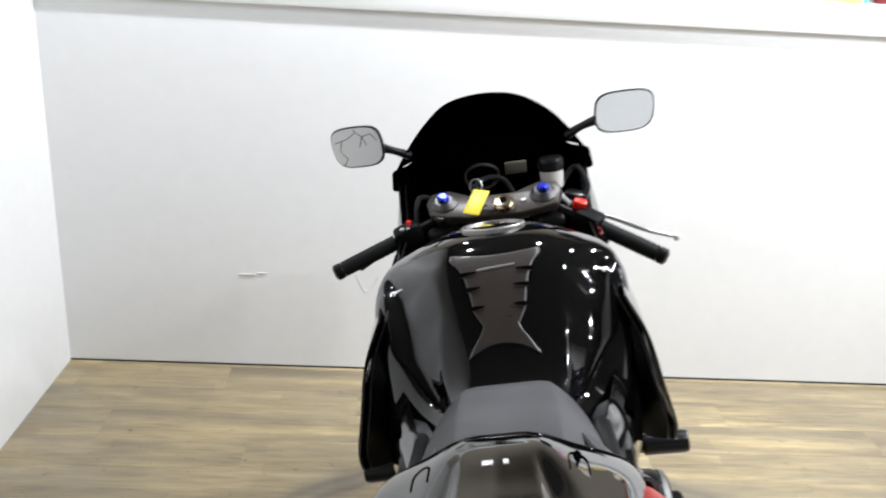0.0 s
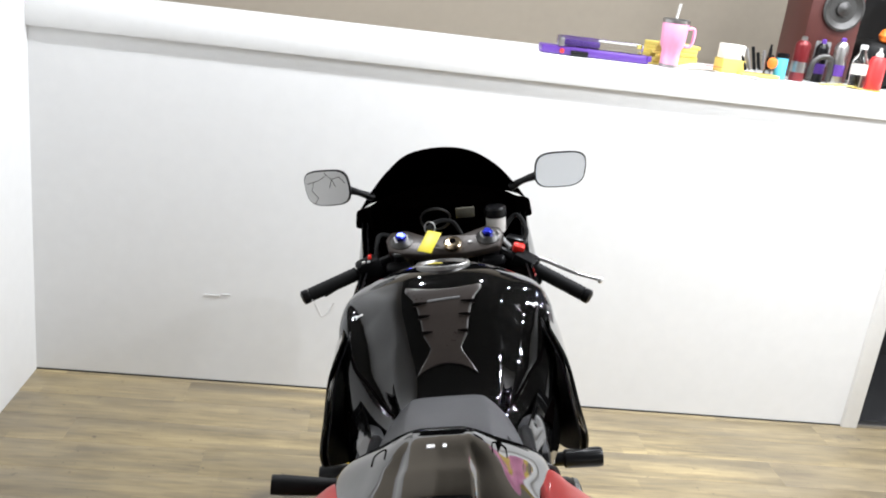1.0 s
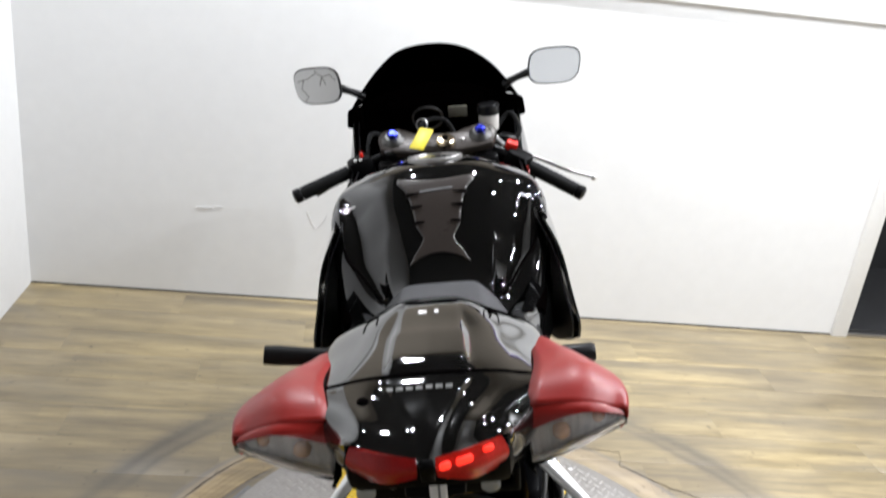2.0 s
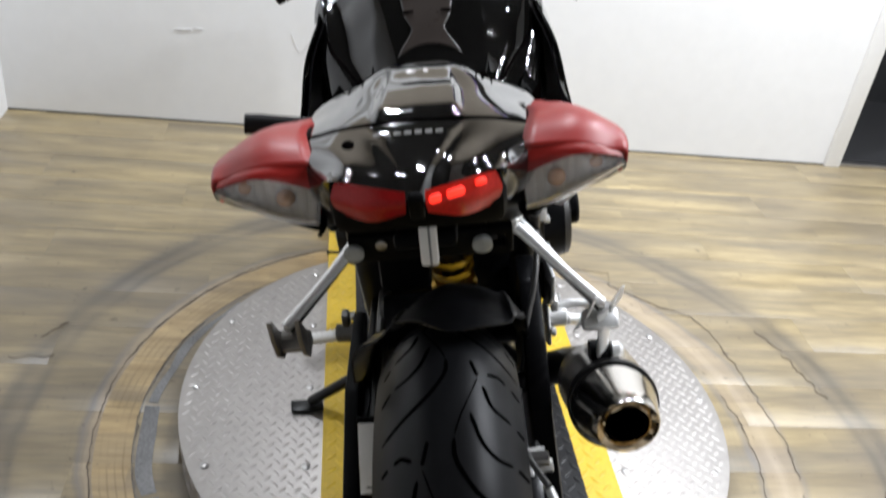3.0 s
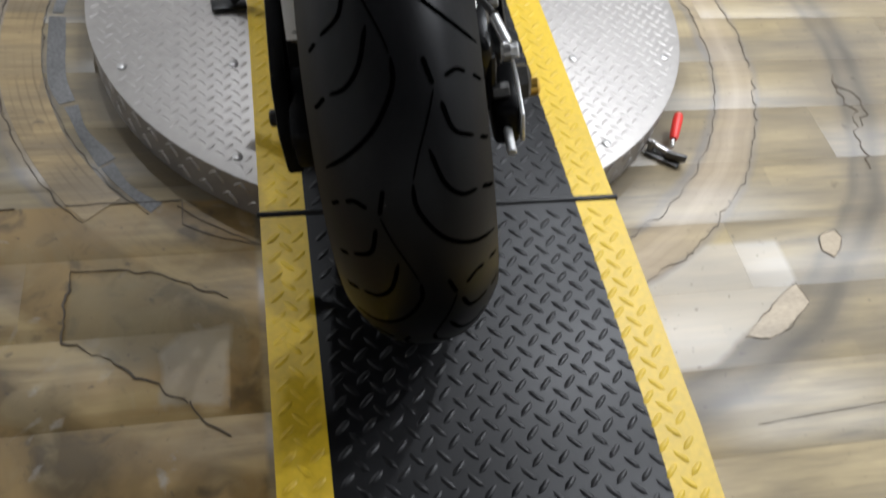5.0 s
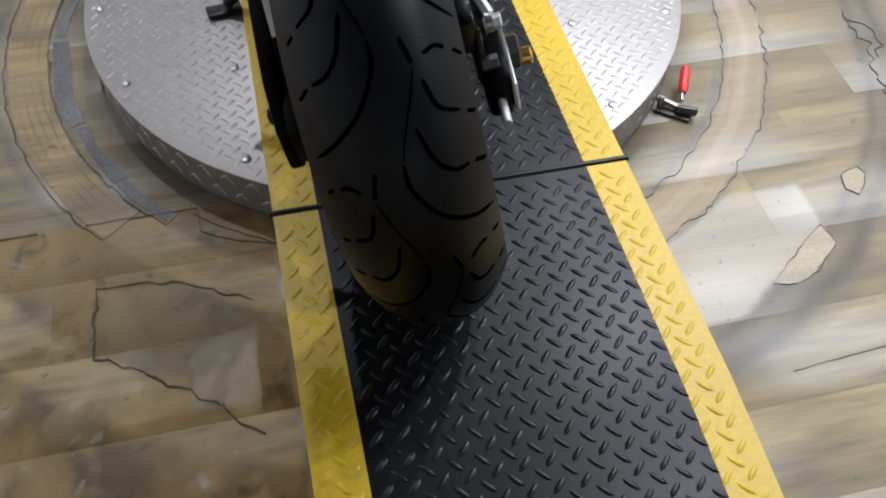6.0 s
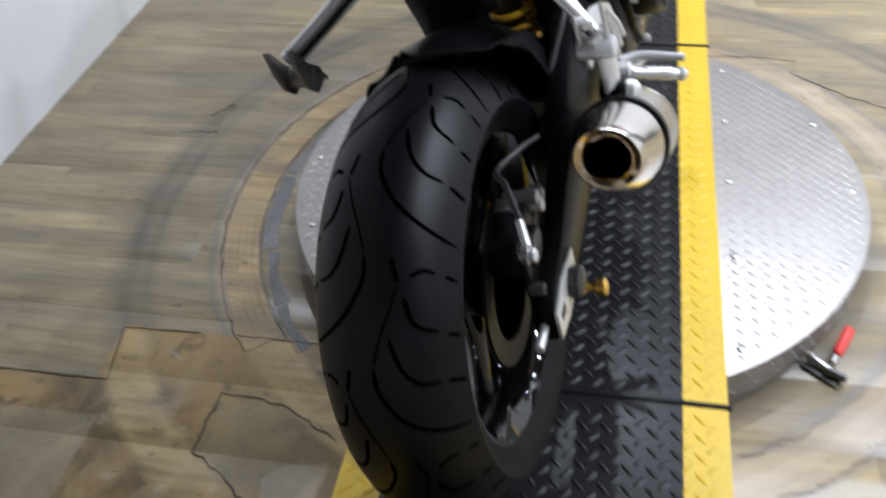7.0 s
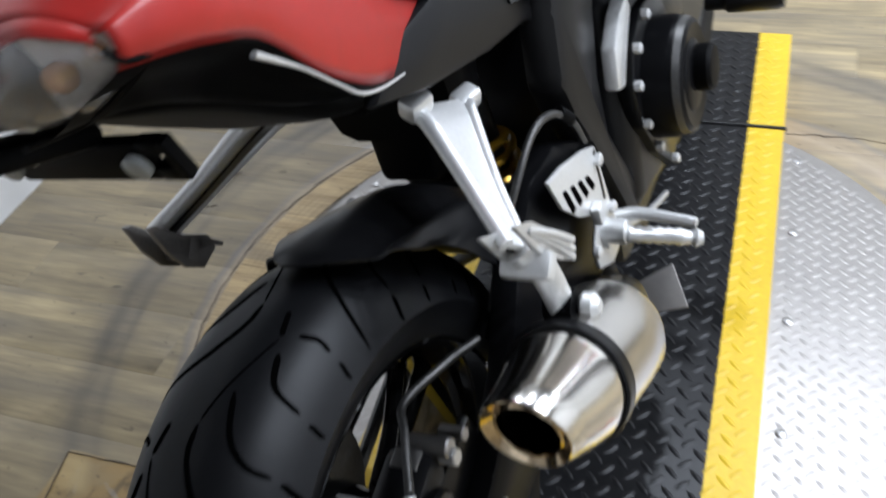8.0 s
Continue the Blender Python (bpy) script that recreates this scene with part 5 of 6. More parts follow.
for k in range(6):
    a = 2 * math.pi * k / 6 + 0.3
    part("screw", lathe([(0.004, 0), (0.003, 0.0015)], Matrix.Translation(cap_c) @ pose(0, 0, 0, -11, 0, 0) @ Matrix.Translation((0.049 * math.cos(a), 0.049 * math.sin(a), 0.004)), 10), M_STEEL, cap)
for s in SIDES:
    bm = bmesh.new()
    for dx, dy, ln_, tilt in ((-0.006, 0.003, 0.026, 35), (0.0, 0.0, 0.02, -35), (0.006, -0.003, 0.026, 35)):
        hit, nor, _, _ = tank_tree.ray_cast(Vector((s * (0.168 + dx), 0.66 + dy, 1.2)), Vector((0, 0, -1)))
        if hit:
            rbox((0.004, ln_ * 0.5, 0.0012), Matrix.Translation(hit + nor * 0.0006) @ nor.to_track_quat("Z", "Y").to_matrix().to_4x4() @ pose(0, 0, 0, 0, 0, tilt * s), 0.0005, bm)
    part("tank_emblem", bm, M_CASTALU, tank, "small silver emblem shape")

for s in SIDES:
    gap = [on_tank(s * x, y, 1.2, -0.0015, (0, 0, -1)) for x, y in ((0.181, 0.61), (0.170, 0.566), (0.150, 0.545), (0.13, 0.522), (0.112, 0.50), (0.098, 0.478))]
    part("panel_gap", tube([tuple(p) for p in gap], 0.0036, 8, None, 24), M_SOOTGAP, tank, "dark gap above the lower tank cover")

for s in SIDES:
    cover = sheet([
        [(0.176, 0.61, 0.800), (0.168, 0.56, 0.785), (0.148, 0.48, 0.766), (0.130, 0.40, 0.768), (0.118, 0.32, 0.775)],
        [(0.198, 0.58, 0.750), (0.186, 0.52, 0.735), (0.168, 0.44, 0.732), (0.149, 0.37, 0.742), (0.131, 0.30, 0.750)],
        [(0.200, 0.57, 0.690), (0.190, 0.50, 0.680), (0.174, 0.43, 0.690), (0.157, 0.36, 0.706), (0.139, 0.30, 0.720)],
    ], 14, 24, 0.004)
    part("tank_side_cover", sided(cover, s), M_GLOSS, tank, "gloss black cover below the tank", 60)

# seat and tail -------------------------------------------------------
seat = skin([
    [(0, 0.458, 0.800), (0.046, 0.456, 0.799), (0.060, 0.452, 0.792), (0.074, 0.446, 0.778), (0.077, 0.445, 0.768), (0.066, 0.44, 0.75), (0, 0.44, 0.745)],
    [(0, 0.43, 0.819), (0.050, 0.43, 0.818), (0.068, 0.426, 0.811), (0.088, 0.416, 0.792), (0.092, 0.41, 0.778), (0.08, 0.405, 0.75), (0, 0.405, 0.745)],
    [(0, 0.37, 0.828), (0.053, 0.37, 0.827), (0.073, 0.367, 0.820), (0.103, 0.355, 0.795), (0.107, 0.35, 0.778), (0.09, 0.345, 0.745), (0, 0.345, 0.74)],
    [(0, 0.29, 0.836), (0.054, 0.29, 0.836), (0.074, 0.29, 0.829), (0.111, 0.285, 0.800), (0.117, 0.28, 0.778), (0.09, 0.28, 0.755), (0, 0.28, 0.75)],
    [(0, 0.20, 0.862), (0.056, 0.20, 0.861), (0.068, 0.20, 0.857), (0.110, 0.195, 0.826), (0.115, 0.19, 0.79), (0.10, 0.185, 0.76), (0, 0.185, 0.755)],
    [(0, 0.10, 0.912), (0.050, 0.10, 0.908), (0.062, 0.10, 0.902), (0.100, 0.10, 0.872), (0.104, 0.10, 0.84), (0.09, 0.10, 0.77), (0, 0.10, 0.765)],
], 36, 40)
for s in SIDES:
    trim = sheet([
        [(0.088, 0.31, 0.812), (0.100, 0.21, 0.848), (0.114, 0.13, 0.878), (0.124, 0.090, 0.892)],
        [(0.109, 0.315, 0.790), (0.125, 0.21, 0.830), (0.138, 0.13, 0.866), (0.144, 0.092, 0.884)],
        [(0.118, 0.32, 0.750), (0.135, 0.21, 0.785), (0.146, 0.13, 0.828), (0.150, 0.095, 0.850)],
    ], 14, 20, 0.004)
    part("tail_trim", sided(trim, s), M_VINYL, bike, "dark grey trim beside the seat", 60)
part("rider_seat", seat, M_VINYL, bike, "grainy dark grey vinyl rider seat", 60)
cowl_st = [
    [(0, 0.118, 0.866), (0.030, 0.119, 0.865), (0.056, 0.126, 0.860), (0.084, 0.150, 0.850), (0.08, 0.160, 0.83), (0, 0.145, 0.82)],
    [(0, 0.112, 0.922), (0.031, 0.112, 0.920), (0.062, 0.117, 0.908), (0.108, 0.128, 0.880), (0.10, 0.125, 0.838), (0, 0.12, 0.83)],
    [(0, 0.088, 0.956), (0.033, 0.088, 0.954), (0.068, 0.091, 0.937), (0.123, 0.095, 0.902), (0.114, 0.08, 0.85), (0, 0.08, 0.84)],
    [(0, 0.04, 0.974), (0.039, 0.04, 0.971), (0.074, 0.04, 0.954), (0.127, 0.04, 0.922), (0.114, 0.04, 0.865), (0, 0.04, 0.855)],
    [(0, -0.04, 0.979), (0.046, -0.04, 0.976), (0.080, -0.04, 0.965), (0.123, -0.04, 0.938), (0.108, -0.04, 0.885), (0, -0.04, 0.87)],
    [(0, -0.15, 0.989), (0.045, -0.15, 0.987), (0.086, -0.15, 0.981), (0.116, -0.15, 0.966), (0.095, -0.15, 0.91), (0, -0.15, 0.89)],
    [(0, -0.235, 0.984), (0.026, -0.235, 0.986), (0.062, -0.230, 0.992), (0.09, -0.222, 0.970), (0.075, -0.225, 0.94), (0, -0.22, 0.93)],
    [(0, -0.274, 0.972), (0.022, -0.273, 0.979), (0.055, -0.265, 0.990), (0.077, -0.252, 0.984), (0.06, -0.24, 0.95), (0, -0.235, 0.94)],
]
cowl_bm = skin(cowl_st, 64, 90)
# raised centre panel before the seam, a shallow V panel behind it
for v in cowl_bm.verts:
    x, y = abs(v.co.x), v.co.y
    if v.co.z < float(np.interp(y, [-0.28, -0.15, 0.0, 0.12, 0.21], [0.955, 0.94, 0.915, 0.88, 0.84])):
        continue
    if y > -0.146:
        w = float(np.interp(y, [-0.146, -0.06, 0.05, 0.15], [0.041, 0.040, 0.030, 0.024]))
        high = 0.0065 * min(1, (y + 0.146) / 0.02) * min(1, max(0, (0.045 - y) / 0.10))
    else:
        w = float(np.interp(y, [-0.27, -0.235, -0.15], [0.006, 0.014, 0.045]))
        high = -0.0022 * min(1, (-0.146 - y) / 0.015)
    u = min(1, max(0, (x - w + 0.005) / 0.010))
    v.co.z += high * (1 - u * u * (3 - 2 * u))
cowl_tree = BVHTree.FromBMesh(cowl_bm)
cowl = part("seat_cowl", cowl_bm, M_GLOSS, bike, "gloss black single seat cowl and tail", 60)


def on_cowl(x, y, lift=0.001):
    hit, nor, _, _ = cowl_tree.ray_cast(Vector((x, y, 1.3)), Vector((0, 0, -1)))
    return hit + nor * lift if hit else Vector((x, y, 0.93))


part("seam", tube([tuple(on_cowl(0.112 * k / 10, -0.147 + 0.008 * (k / 10) ** 2, 0.0002)) for k in range(-10, 11)], 0.0017, 8), M_SOOTGAP, cowl, "dark panel gap")
part("cowl_screw", lathe([(0.006, 0), (0.004, 0.002)], Matrix.Translation(on_cowl(-0.06, -0.19)), 12), M_SOOTGAP, cowl)
# two small bright bars on the middle of the cowl
em = bmesh.new()
for x, w in ((-0.008, 0.010), (0.008, 0.005)):
    rbox((w, 0.008, 0.0015), Matrix.Translation(on_cowl(x, 0.004, 0.0006)) @ pose(0, 0, 0, 4, 0, 0), 0.0006, em)
part("cowl_bars", em, M_BOLT, cowl, "two small bright bars on the cowl")
tx = bmesh.new()
for i in range(7):
    rbox((0.0065, 0.006, 0.0008), Matrix.Translation(on_cowl(-0.036 + 0.0095 * i, -0.17, 0.0004)), 0, tx)
part("lettering", tx, M_STEEL, cowl, "row of unreadable grey letters")
for x in (0.070, -0.070):
    hatch = bmesh.new()
    arch = [on_cowl(x + math.copysign(0.008, x) * math.cos(radians(k)), 0.026 + 0.014 * math.sin(radians(k)), 0.0004) for k in range(0, 181, 15)]
    foot_ = [on_cowl(x + math.copysign(0.008, x) * k, 0.004, 0.0004) for k in (-1, 1)]
    tube([tuple(foot_[1])] + [tuple(p) for p in arch] + [tuple(foot_[0])], 0.0011, 8, hatch, 40, 0.5)
    lk = part("lock_cover", hatch, M_SOOTGAP, cowl, "dark arched gap round the seat lock cover")
    if x > 0:
        part("latch", tube([tuple(on_cowl(x - 0.002, 0.040, 0.001)), tuple(on_cowl(x, 0.030, 0.0012)), tuple(on_cowl(x - 0.001, 0.018, 0.001))], [0.003, 0.0045, 0.003], 10, None, 10, 0.4), M_SOOTGAP, lk)

tail_under = skin([
    [(0, 0.16, 0.84), (0.09, 0.16, 0.835), (0.115, 0.16, 0.80), (0.10, 0.16, 0.745), (0, 0.16, 0.735)],
    [(0, 0.05, 0.87), (0.09, 0.05, 0.865), (0.118, 0.05, 0.82), (0.105, 0.05, 0.762), (0, 0.05, 0.75)],
    [(0, -0.08, 0.91), (0.08, -0.08, 0.905), (0.108, -0.08, 0.885), (0.10, -0.08, 0.85), (0, -0.08, 0.84)],
    [(0, -0.18, 0.94), (0.07, -0.18, 0.935), (0.092, -0.18, 0.92), (0.08, -0.17, 0.90), (0, -0.16, 0.895)],
    [(0, -0.25, 0.955), (0.05, -0.25, 0.953), (0.07, -0.24, 0.945), (0.06, -0.23, 0.93), (0, -0.22, 0.925)],
], 16, 26)
part("undertail", tail_under, M_PLASTIC, bike, "matte black undertail tray")


def pod_ring(y, xi, xo, zl, zo, zt, bulge=0.0):
    """Section of a tail side: inner low edge at zl, outer low edge at zo, top at zt."""
    xm, zm = (xi + xo) / 2, (zo + zt) / 2
    return [(xi, y, zt), (xm, y - 0.002, zt + bulge), (xo - 0.012, y, zt - 0.010), (xo, y, zm + 0.004), (xo - 0.006, y, zo), (xm, y, (zl + zo) / 2), (xi, y, zl), (xi - 0.004, y, (zl + zt) / 2)]


for s in SIDES:
    rings = [pod_ring(0.21, 0.095, 0.112, 0.745, 0.752, 0.79), pod_ring(0.13, 0.09, 0.128, 0.755, 0.762, 0.85), pod_ring(0.04, 0.106, 0.145, 0.785, 0.79, 0.915, 0.002), pod_ring(-0.03, 0.110, 0.16, 0.82, 0.84, 0.943, 0.003),
             pod_ring(-0.09, 0.108, 0.176, 0.86, 0.90, 0.966, 0.004), pod_ring(-0.135, 0.105, 0.187, 0.888, 0.924, 0.979, 0.004), pod_ring(-0.17, 0.098, 0.189, 0.902, 0.938, 0.982, 0.002), pod_ring(-0.198, 0.092, 0.184, 0.908, 0.946, 0.976)]
    cols = [spline([Vector(r[i]) for r in rings], 30) for i in range(8)]
    loops = []
    for v in range(30):
        ring = [cols[i][v] for i in range(8)]
        loops.append(spline(ring + [ring[0]], 33)[:-1])
    bm = bmesh.new()
    rings_into(bm, [r[:17] for r in loops], closed=False, cap=False)
    bmesh.ops.recalc_face_normals(bm, faces=bm.faces)
    pod = part("tail_side", sided(bm, s), M_REDPAINT, bike, "red painted flared tail side panel", 60)
    sol = pod.modifiers.new("thickness", "SOLIDIFY")
    sol.thickness, sol.offset = 0.003, 0
    bm = bmesh.new()
    rings_into(bm, [r[16:] + [r[0]] for r in loops], closed=False, cap=False)
    bmesh.ops.recalc_face_normals(bm, faces=bm.faces)
    part("tail_underside", sided(bm, s), M_PLASTIC, pod, "matte black underside of the tail", 60)
    trim = tube([(0.172, -0.105, 0.899), (0.168, -0.066, 0.866), (0.160, -0.03, 0.832), (0.152, 0.0, 0.806), (0.146, 0.035, 0.789), (0.138, 0.08, 0.774)], [0.0026, 0.0013, 0.0013, 0.0016, 0.0014, 0.001], 8, None, 24)
    part("trim_strip", sided(trim, s), M_CASTALU, pod, "thin bright edge strip")
    hs = [[(0.094, -0.185, 0.966), (0.094, -0.178, 0.94), (0.098, -0.178, 0.906)], [(0.135, -0.185, 0.966), (0.135, -0.180, 0.942), (0.132, -0.178, 0.918)], [(0.176, -0.185, 0.962), (0.179, -0.182, 0.952), (0.177, -0.178, 0.943)]]
    bowl = part("lamp_bowl", sided(sheet(hs, 12, 12, 0.002), s), M_REFLECTOR, pod)
    for k in range(9):
        u = 0.06 + 0.11 * k
        top, mid_, low = [Vector(hs[0][i]).lerp(Vector(hs[2][i]), u) + Vector((0, -0.002, 0)) for i in range(3)]
        part("rib", sided(tube([tuple(top), tuple(mid_), tuple(low)], 0.0034, 8, None, 8), s), M_REFLECTOR, bowl)
    ls = [[(0.092, -0.208, 0.958), (0.092, -0.219, 0.944), (0.094, -0.211, 0.922), (0.097, -0.180, 0.906)], [(0.135, -0.209, 0.973), (0.136, -0.224, 0.956), (0.134, -0.210, 0.932), (0.131, -0.182, 0.917)], [(0.176, -0.203, 0.966), (0.182, -0.207, 0.959), (0.182, -0.198, 0.950), (0.179, -0.180, 0.942)]]
    lip = [[(0.092, -0.1985, 0.9745), (0.137, -0.2005, 0.978), (0.160, -0.1995, 0.974), (0.174, -0.1985, 0.967)], [(0.092, -0.2055, 0.967), (0.137, -0.207, 0.976), (0.160, -0.205, 0.973), (0.178, -0.202, 0.967)], [(0.092, -0.2095, 0.957), (0.137, -0.2105, 0.972), (0.160, -0.209, 0.9705), (0.181, -0.205, 0.964)]]
    part("rear_lip", sided(sheet(lip, 16, 6, 0.003), s), M_REDPAINT, pod)
    lens = part("signal_lens", sided(sheet(ls, 14, 16, 0.0018), s), M_LENS, pod, "clear turn signal lens with an amber bulb")
    lens.visible_shadow = False
    part("bulb", sided(lathe([(0.002, 0), (0.007, 0.004), (0.009, 0.012), (0.007, 0.018), (0.002, 0.021)], pose(0.122, -0.178, 0.936, 70, 0, 10), 16), s), M_AMBER, pod, "amber bulb")
    part("bulb", sided(lathe([(0.002, 0), (0.005, 0.003), (0.0065, 0.009), (0.004, 0.013)], pose(0.158, -0.180, 0.950, 70, 0, 10), 14), s), M_AMBER, pod, "amber bulb")
    edge = tube([(0.0945, -0.212, 0.912), (0.097, -0.178, 0.903), (0.131, -0.180, 0.915), (0.179, -0.180, 0.941), (0.1825, -0.196, 0.949), (0.1815, -0.203, 0.958)], 0.0022, 8, None, 26)
    part("gasket", sided(edge, s), M_PLASTIC, pod)
    ls = [[(0.008, -0.281, 0.986), (0.008, -0.287, 0.978), (0.009, -0.281, 0.966)], [(0.038, -0.277, 0.991), (0.040, -0.283, 0.976), (0.038, -0.274, 0.957)], [(0.066, -0.262, 0.989), (0.071, -0.262, 0.973), (0.065, -0.254, 0.955)]]
    tl = part("tail_light", sided(sheet(ls, 10, 14, 0.003), s), M_REDBRIGHT if s > 0 else M_REDLENS, bike, "bright red tail light lens" if s > 0 else "red tail light lens")
part("centre_post", rbox((0.013, 0.010, 0.030), pose(0, -0.277, 0.970, 28, 0, 0), 0.003), M_PLASTIC, bike)
part("tail_housing", rbox((0.150, 0.06, 0.045), pose(0, -0.228, 0.958, 12, 0, 0), 0.012), M_PLASTIC, bike)
# glowing bars added for the bright spots on the right lens
for x, y, z, w, h in ((0.016, -0.2865, 0.981, 0.010, 0.008), (0.0325, -0.2835, 0.9835, 0.015, 0.0085), (0.053, -0.2735, 0.9865, 0.010, 0.005)):
    part("lens_glow_bar", rbox((w, 0.005, h), pose(x, y, z, 25, -8, 14), 0.0026), M_LENSGLOW, bike, "small glowing red bar added on the right tail lens")

bm = rbox((0.145, 0.012, 0.036), pose(-0.012, -0.118, 0.838, 12, 0, 0), 0.003)
plate_holder = part("plate_bracket", bm, M_PLASTIC, bike, "black number plate bracket with a slotted end")
part("bracket_rail", rbox((0.022, 0.012, 0.011), pose(0.070, -0.1205, 0.8505, 12, 0, 0), 0.002), M_PLASTIC, plate_holder)
part("bracket_rail", rbox((0.022, 0.012, 0.012), pose(0.070, -0.1155, 0.826, 12, 0, 0), 0.002), M_PLASTIC, plate_holder)
part("bracket_end", rbox((0.008, 0.012, 0.036), pose(0.082, -0.118, 0.838, 12, 0, 0), 0.002), M_PLASTIC, plate_holder)
part("bracket_arm", rbox((0.06, 0.092, 0.016), pose(0, -0.161, 0.876, -22, 0, 0), 0.005), M_PLASTIC, plate_holder)
for x, y, z in ((0.054, -0.126, 0.838), (-0.079, -0.126, 0.838)):
    part("reflector", lathe([(0.0105, 0), (0.0105, 0.005), (0.0085, 0.0065)], pose(x, y, z, 102, 0, 0), 24), M_LENSGREY, plate_holder, "small round grey reflector")
part("bracket_bolt", lathe([(0.006, 0), (0.006, 0.004), (0.004, 0.005)], pose(-0.05, -0.125, 0.845, 102, 0, 0), 12), M_BOLT, plate_holder)
pl = part("plate_lamp", rbox((0.0165, 0.012, 0.048), pose(0.0035, -0.214, 0.899, -8, 0, 0), 0.003), M_WHITE, bike, "narrow white number plate lamp")
part("lamp_slot", rbox((0.0025, 0.004, 0.044), pose(0.0045, -0.2190, 0.898, -8, 0, 0), 0.001), M_GREYTRACK, pl)

# front end -----------------------------------------------------------
clampo = [(-0.135, 0.03), (-0.125, 0.055), (-0.09, 0.06), (-0.04, 0.035), (0.04, 0.035), (0.09, 0.06), (0.125, 0.055), (0.135, 0.03), (0.125, -0.01), (0.09, -0.02), (0.05, -0.028), (-0.05, -0.028), (-0.09, -0.02), (-0.125, -0.01)]
tc_m = pose(0, 1.0, 0.892, 24, 0, -3)
tc = part("triple_clamp", plate(clampo, 0.02, tc_m, 0.005), M_BRONZE, bike, "dark bronze top triple clamp")
for s in SIDES:
    part("fork_cap", lathe([(0.026, 0.008), (0.026, 0.012), (0.021, 0.016), (0.017, 0.021)], tc_m @ pose(0.098 * s, 0.02, 0), 24), M_STEEL, tc, "dull steel fork cap")
    part("fork_adjuster", lathe([(0.012, 0.018), (0.012, 0.028), (0.008, 0.032)], tc_m @ pose(0.098 * s, 0.02, 0), 6), M_BLUE, tc, "blue anodised fork adjuster")
part("clamp_screw", lathe([(0.005, 0.008), (0.005, 0.012), (0.003, 0.013)], tc_m @ pose(0.058, 0.006, 0), 12), M_BOLT, tc)
ign = part("ignition_lock", lathe([(0.021, 0.004), (0.021, 0.020), (0.017, 0.0245), (0.010, 0.0255)], tc_m @ pose(0.020, -0.004, 0), 28), M_WARMCHROME, tc, "brass coloured ignition lock")
part("keyhole", lathe([(0.0075, 0.0252), (0.0075, 0.0275)], tc_m @ pose(0.020, -0.004, 0), 16), M_SOOTGAP, tc)
tag = part("key_tag", rbox((0.033, 0.064, 0.002), pose(-0.032, 0.976, 0.918, 28, 8, -22), 0.0008), M_TAG, bike, "yellow paper key tag")
part("key_ring", tube([(-0.03 + 0.012 * math.cos(a), 1.012 + 0.006 * math.sin(a), 0.94 + 0.012 * math.sin(a)) for a in np.linspace(0, 6.28, 16)], 0.0015, 6), M_BOLT, tag)
for s in SIDES:
    tip = Vector((-0.318, 0.966, 0.814)) if s < 0 else Vector((0.305, 0.932, 0.781))
    root = Vector((0.125 * s, 1.02, 0.872))
    way = (tip - root).normalized()
    hb = part("handlebar", rod(tuple(root), tuple(tip), 0.011), M_SATIN, bike)
    part("bar_clamp", rbox((0.055, 0.05, 0.026), pose(0.108 * s, 1.008, 0.852, -20, 0, 0), 0.01), M_SATIN, hb)
    L_ = (tip - root).length
    a0 = root + way * (L_ - 0.125)
    ribs = [(0.0155, 0)] + [(0.0165 - 0.0012 * (i % 2), 0.004 + 0.0055 * i) for i in range(20)] + [(0.0165, 0.116)]
    part("grip", lathe(ribs, aim(a0, tip), 18), M_GRIP, hb, "ribbed black rubber grip")
    part("bar_end", lathe([(0.014, 0), (0.0165, 0.003), (0.0165, 0.016), (0.01, 0.02)], aim(tip - way * 0.008, tip + way * 0.1), 18), M_SATIN, hb)
    sw = part("switch_housing", rbox((0.05, 0.045, 0.055), aim(a0 - way * 0.03, tip) @ pose(0, 0, 0), 0.01), M_PLASTIC, hb, "black switch housing")
    if s > 0:
        part("stop_switch", rbox((0.026, 0.018, 0.02), Matrix.Translation(a0 - way * 0.03 + Vector((-0.012, 0.01, 0.034))) @ pose(0, 0, 0, 20, 20, 0), 0.004), M_REDSWITCH, hb, "red stop switch")
        lv = tube([tuple(root + way * 0.05 + Vector((0.01, 0.045, -0.008))), (0.225, 1.045, 0.832), (0.288, 1.012, 0.808), (0.345, 0.983, 0.796)], [0.007, 0.005, 0.004, 0.004], 10, None, 16, 0.7)
        part("brake_lever", lv, M_BOLT, hb, "bare aluminium brake lever")
        part("lever_tip", lathe([(0.004, 0), (0.0075, 0.003), (0.0075, 0.009), (0.004, 0.012)], aim((0.34, 0.985, 0.797), (0.36, 0.974, 0.791)), 12), M_CASTALU, hb)
        part("master_cylinder", rbox((0.05, 0.035, 0.03), pose(0.165, 1.06, 0.875, 0, 10, -20), 0.008), M_SATIN, hb)
    else:
        part("horn_switch", rbox((0.008, 0.008, 0.010), Matrix.Translation(a0 - way * 0.03 + Vector((0.004, -0.012, 0.03))), 0.002), M_REDSWITCH, hb, "small red switch")
        lv = tube([(-0.17, 1.050, 0.842), (-0.23, 1.035, 0.820), (-0.285, 1.005, 0.798)], [0.008, 0.006, 0.005], 10, None, 14, 0.7)
        part("clutch_lever", lv, M_SATIN, hb)
        for dx in (0.0, 0.012):
            part("switch_button", rbox((0.008, 0.006, 0.006), Matrix.Translation(a0 - way * 0.03 + Vector((dx - 0.01, -0.018, 0.02))), 0.002), M_CASTALU, hb)
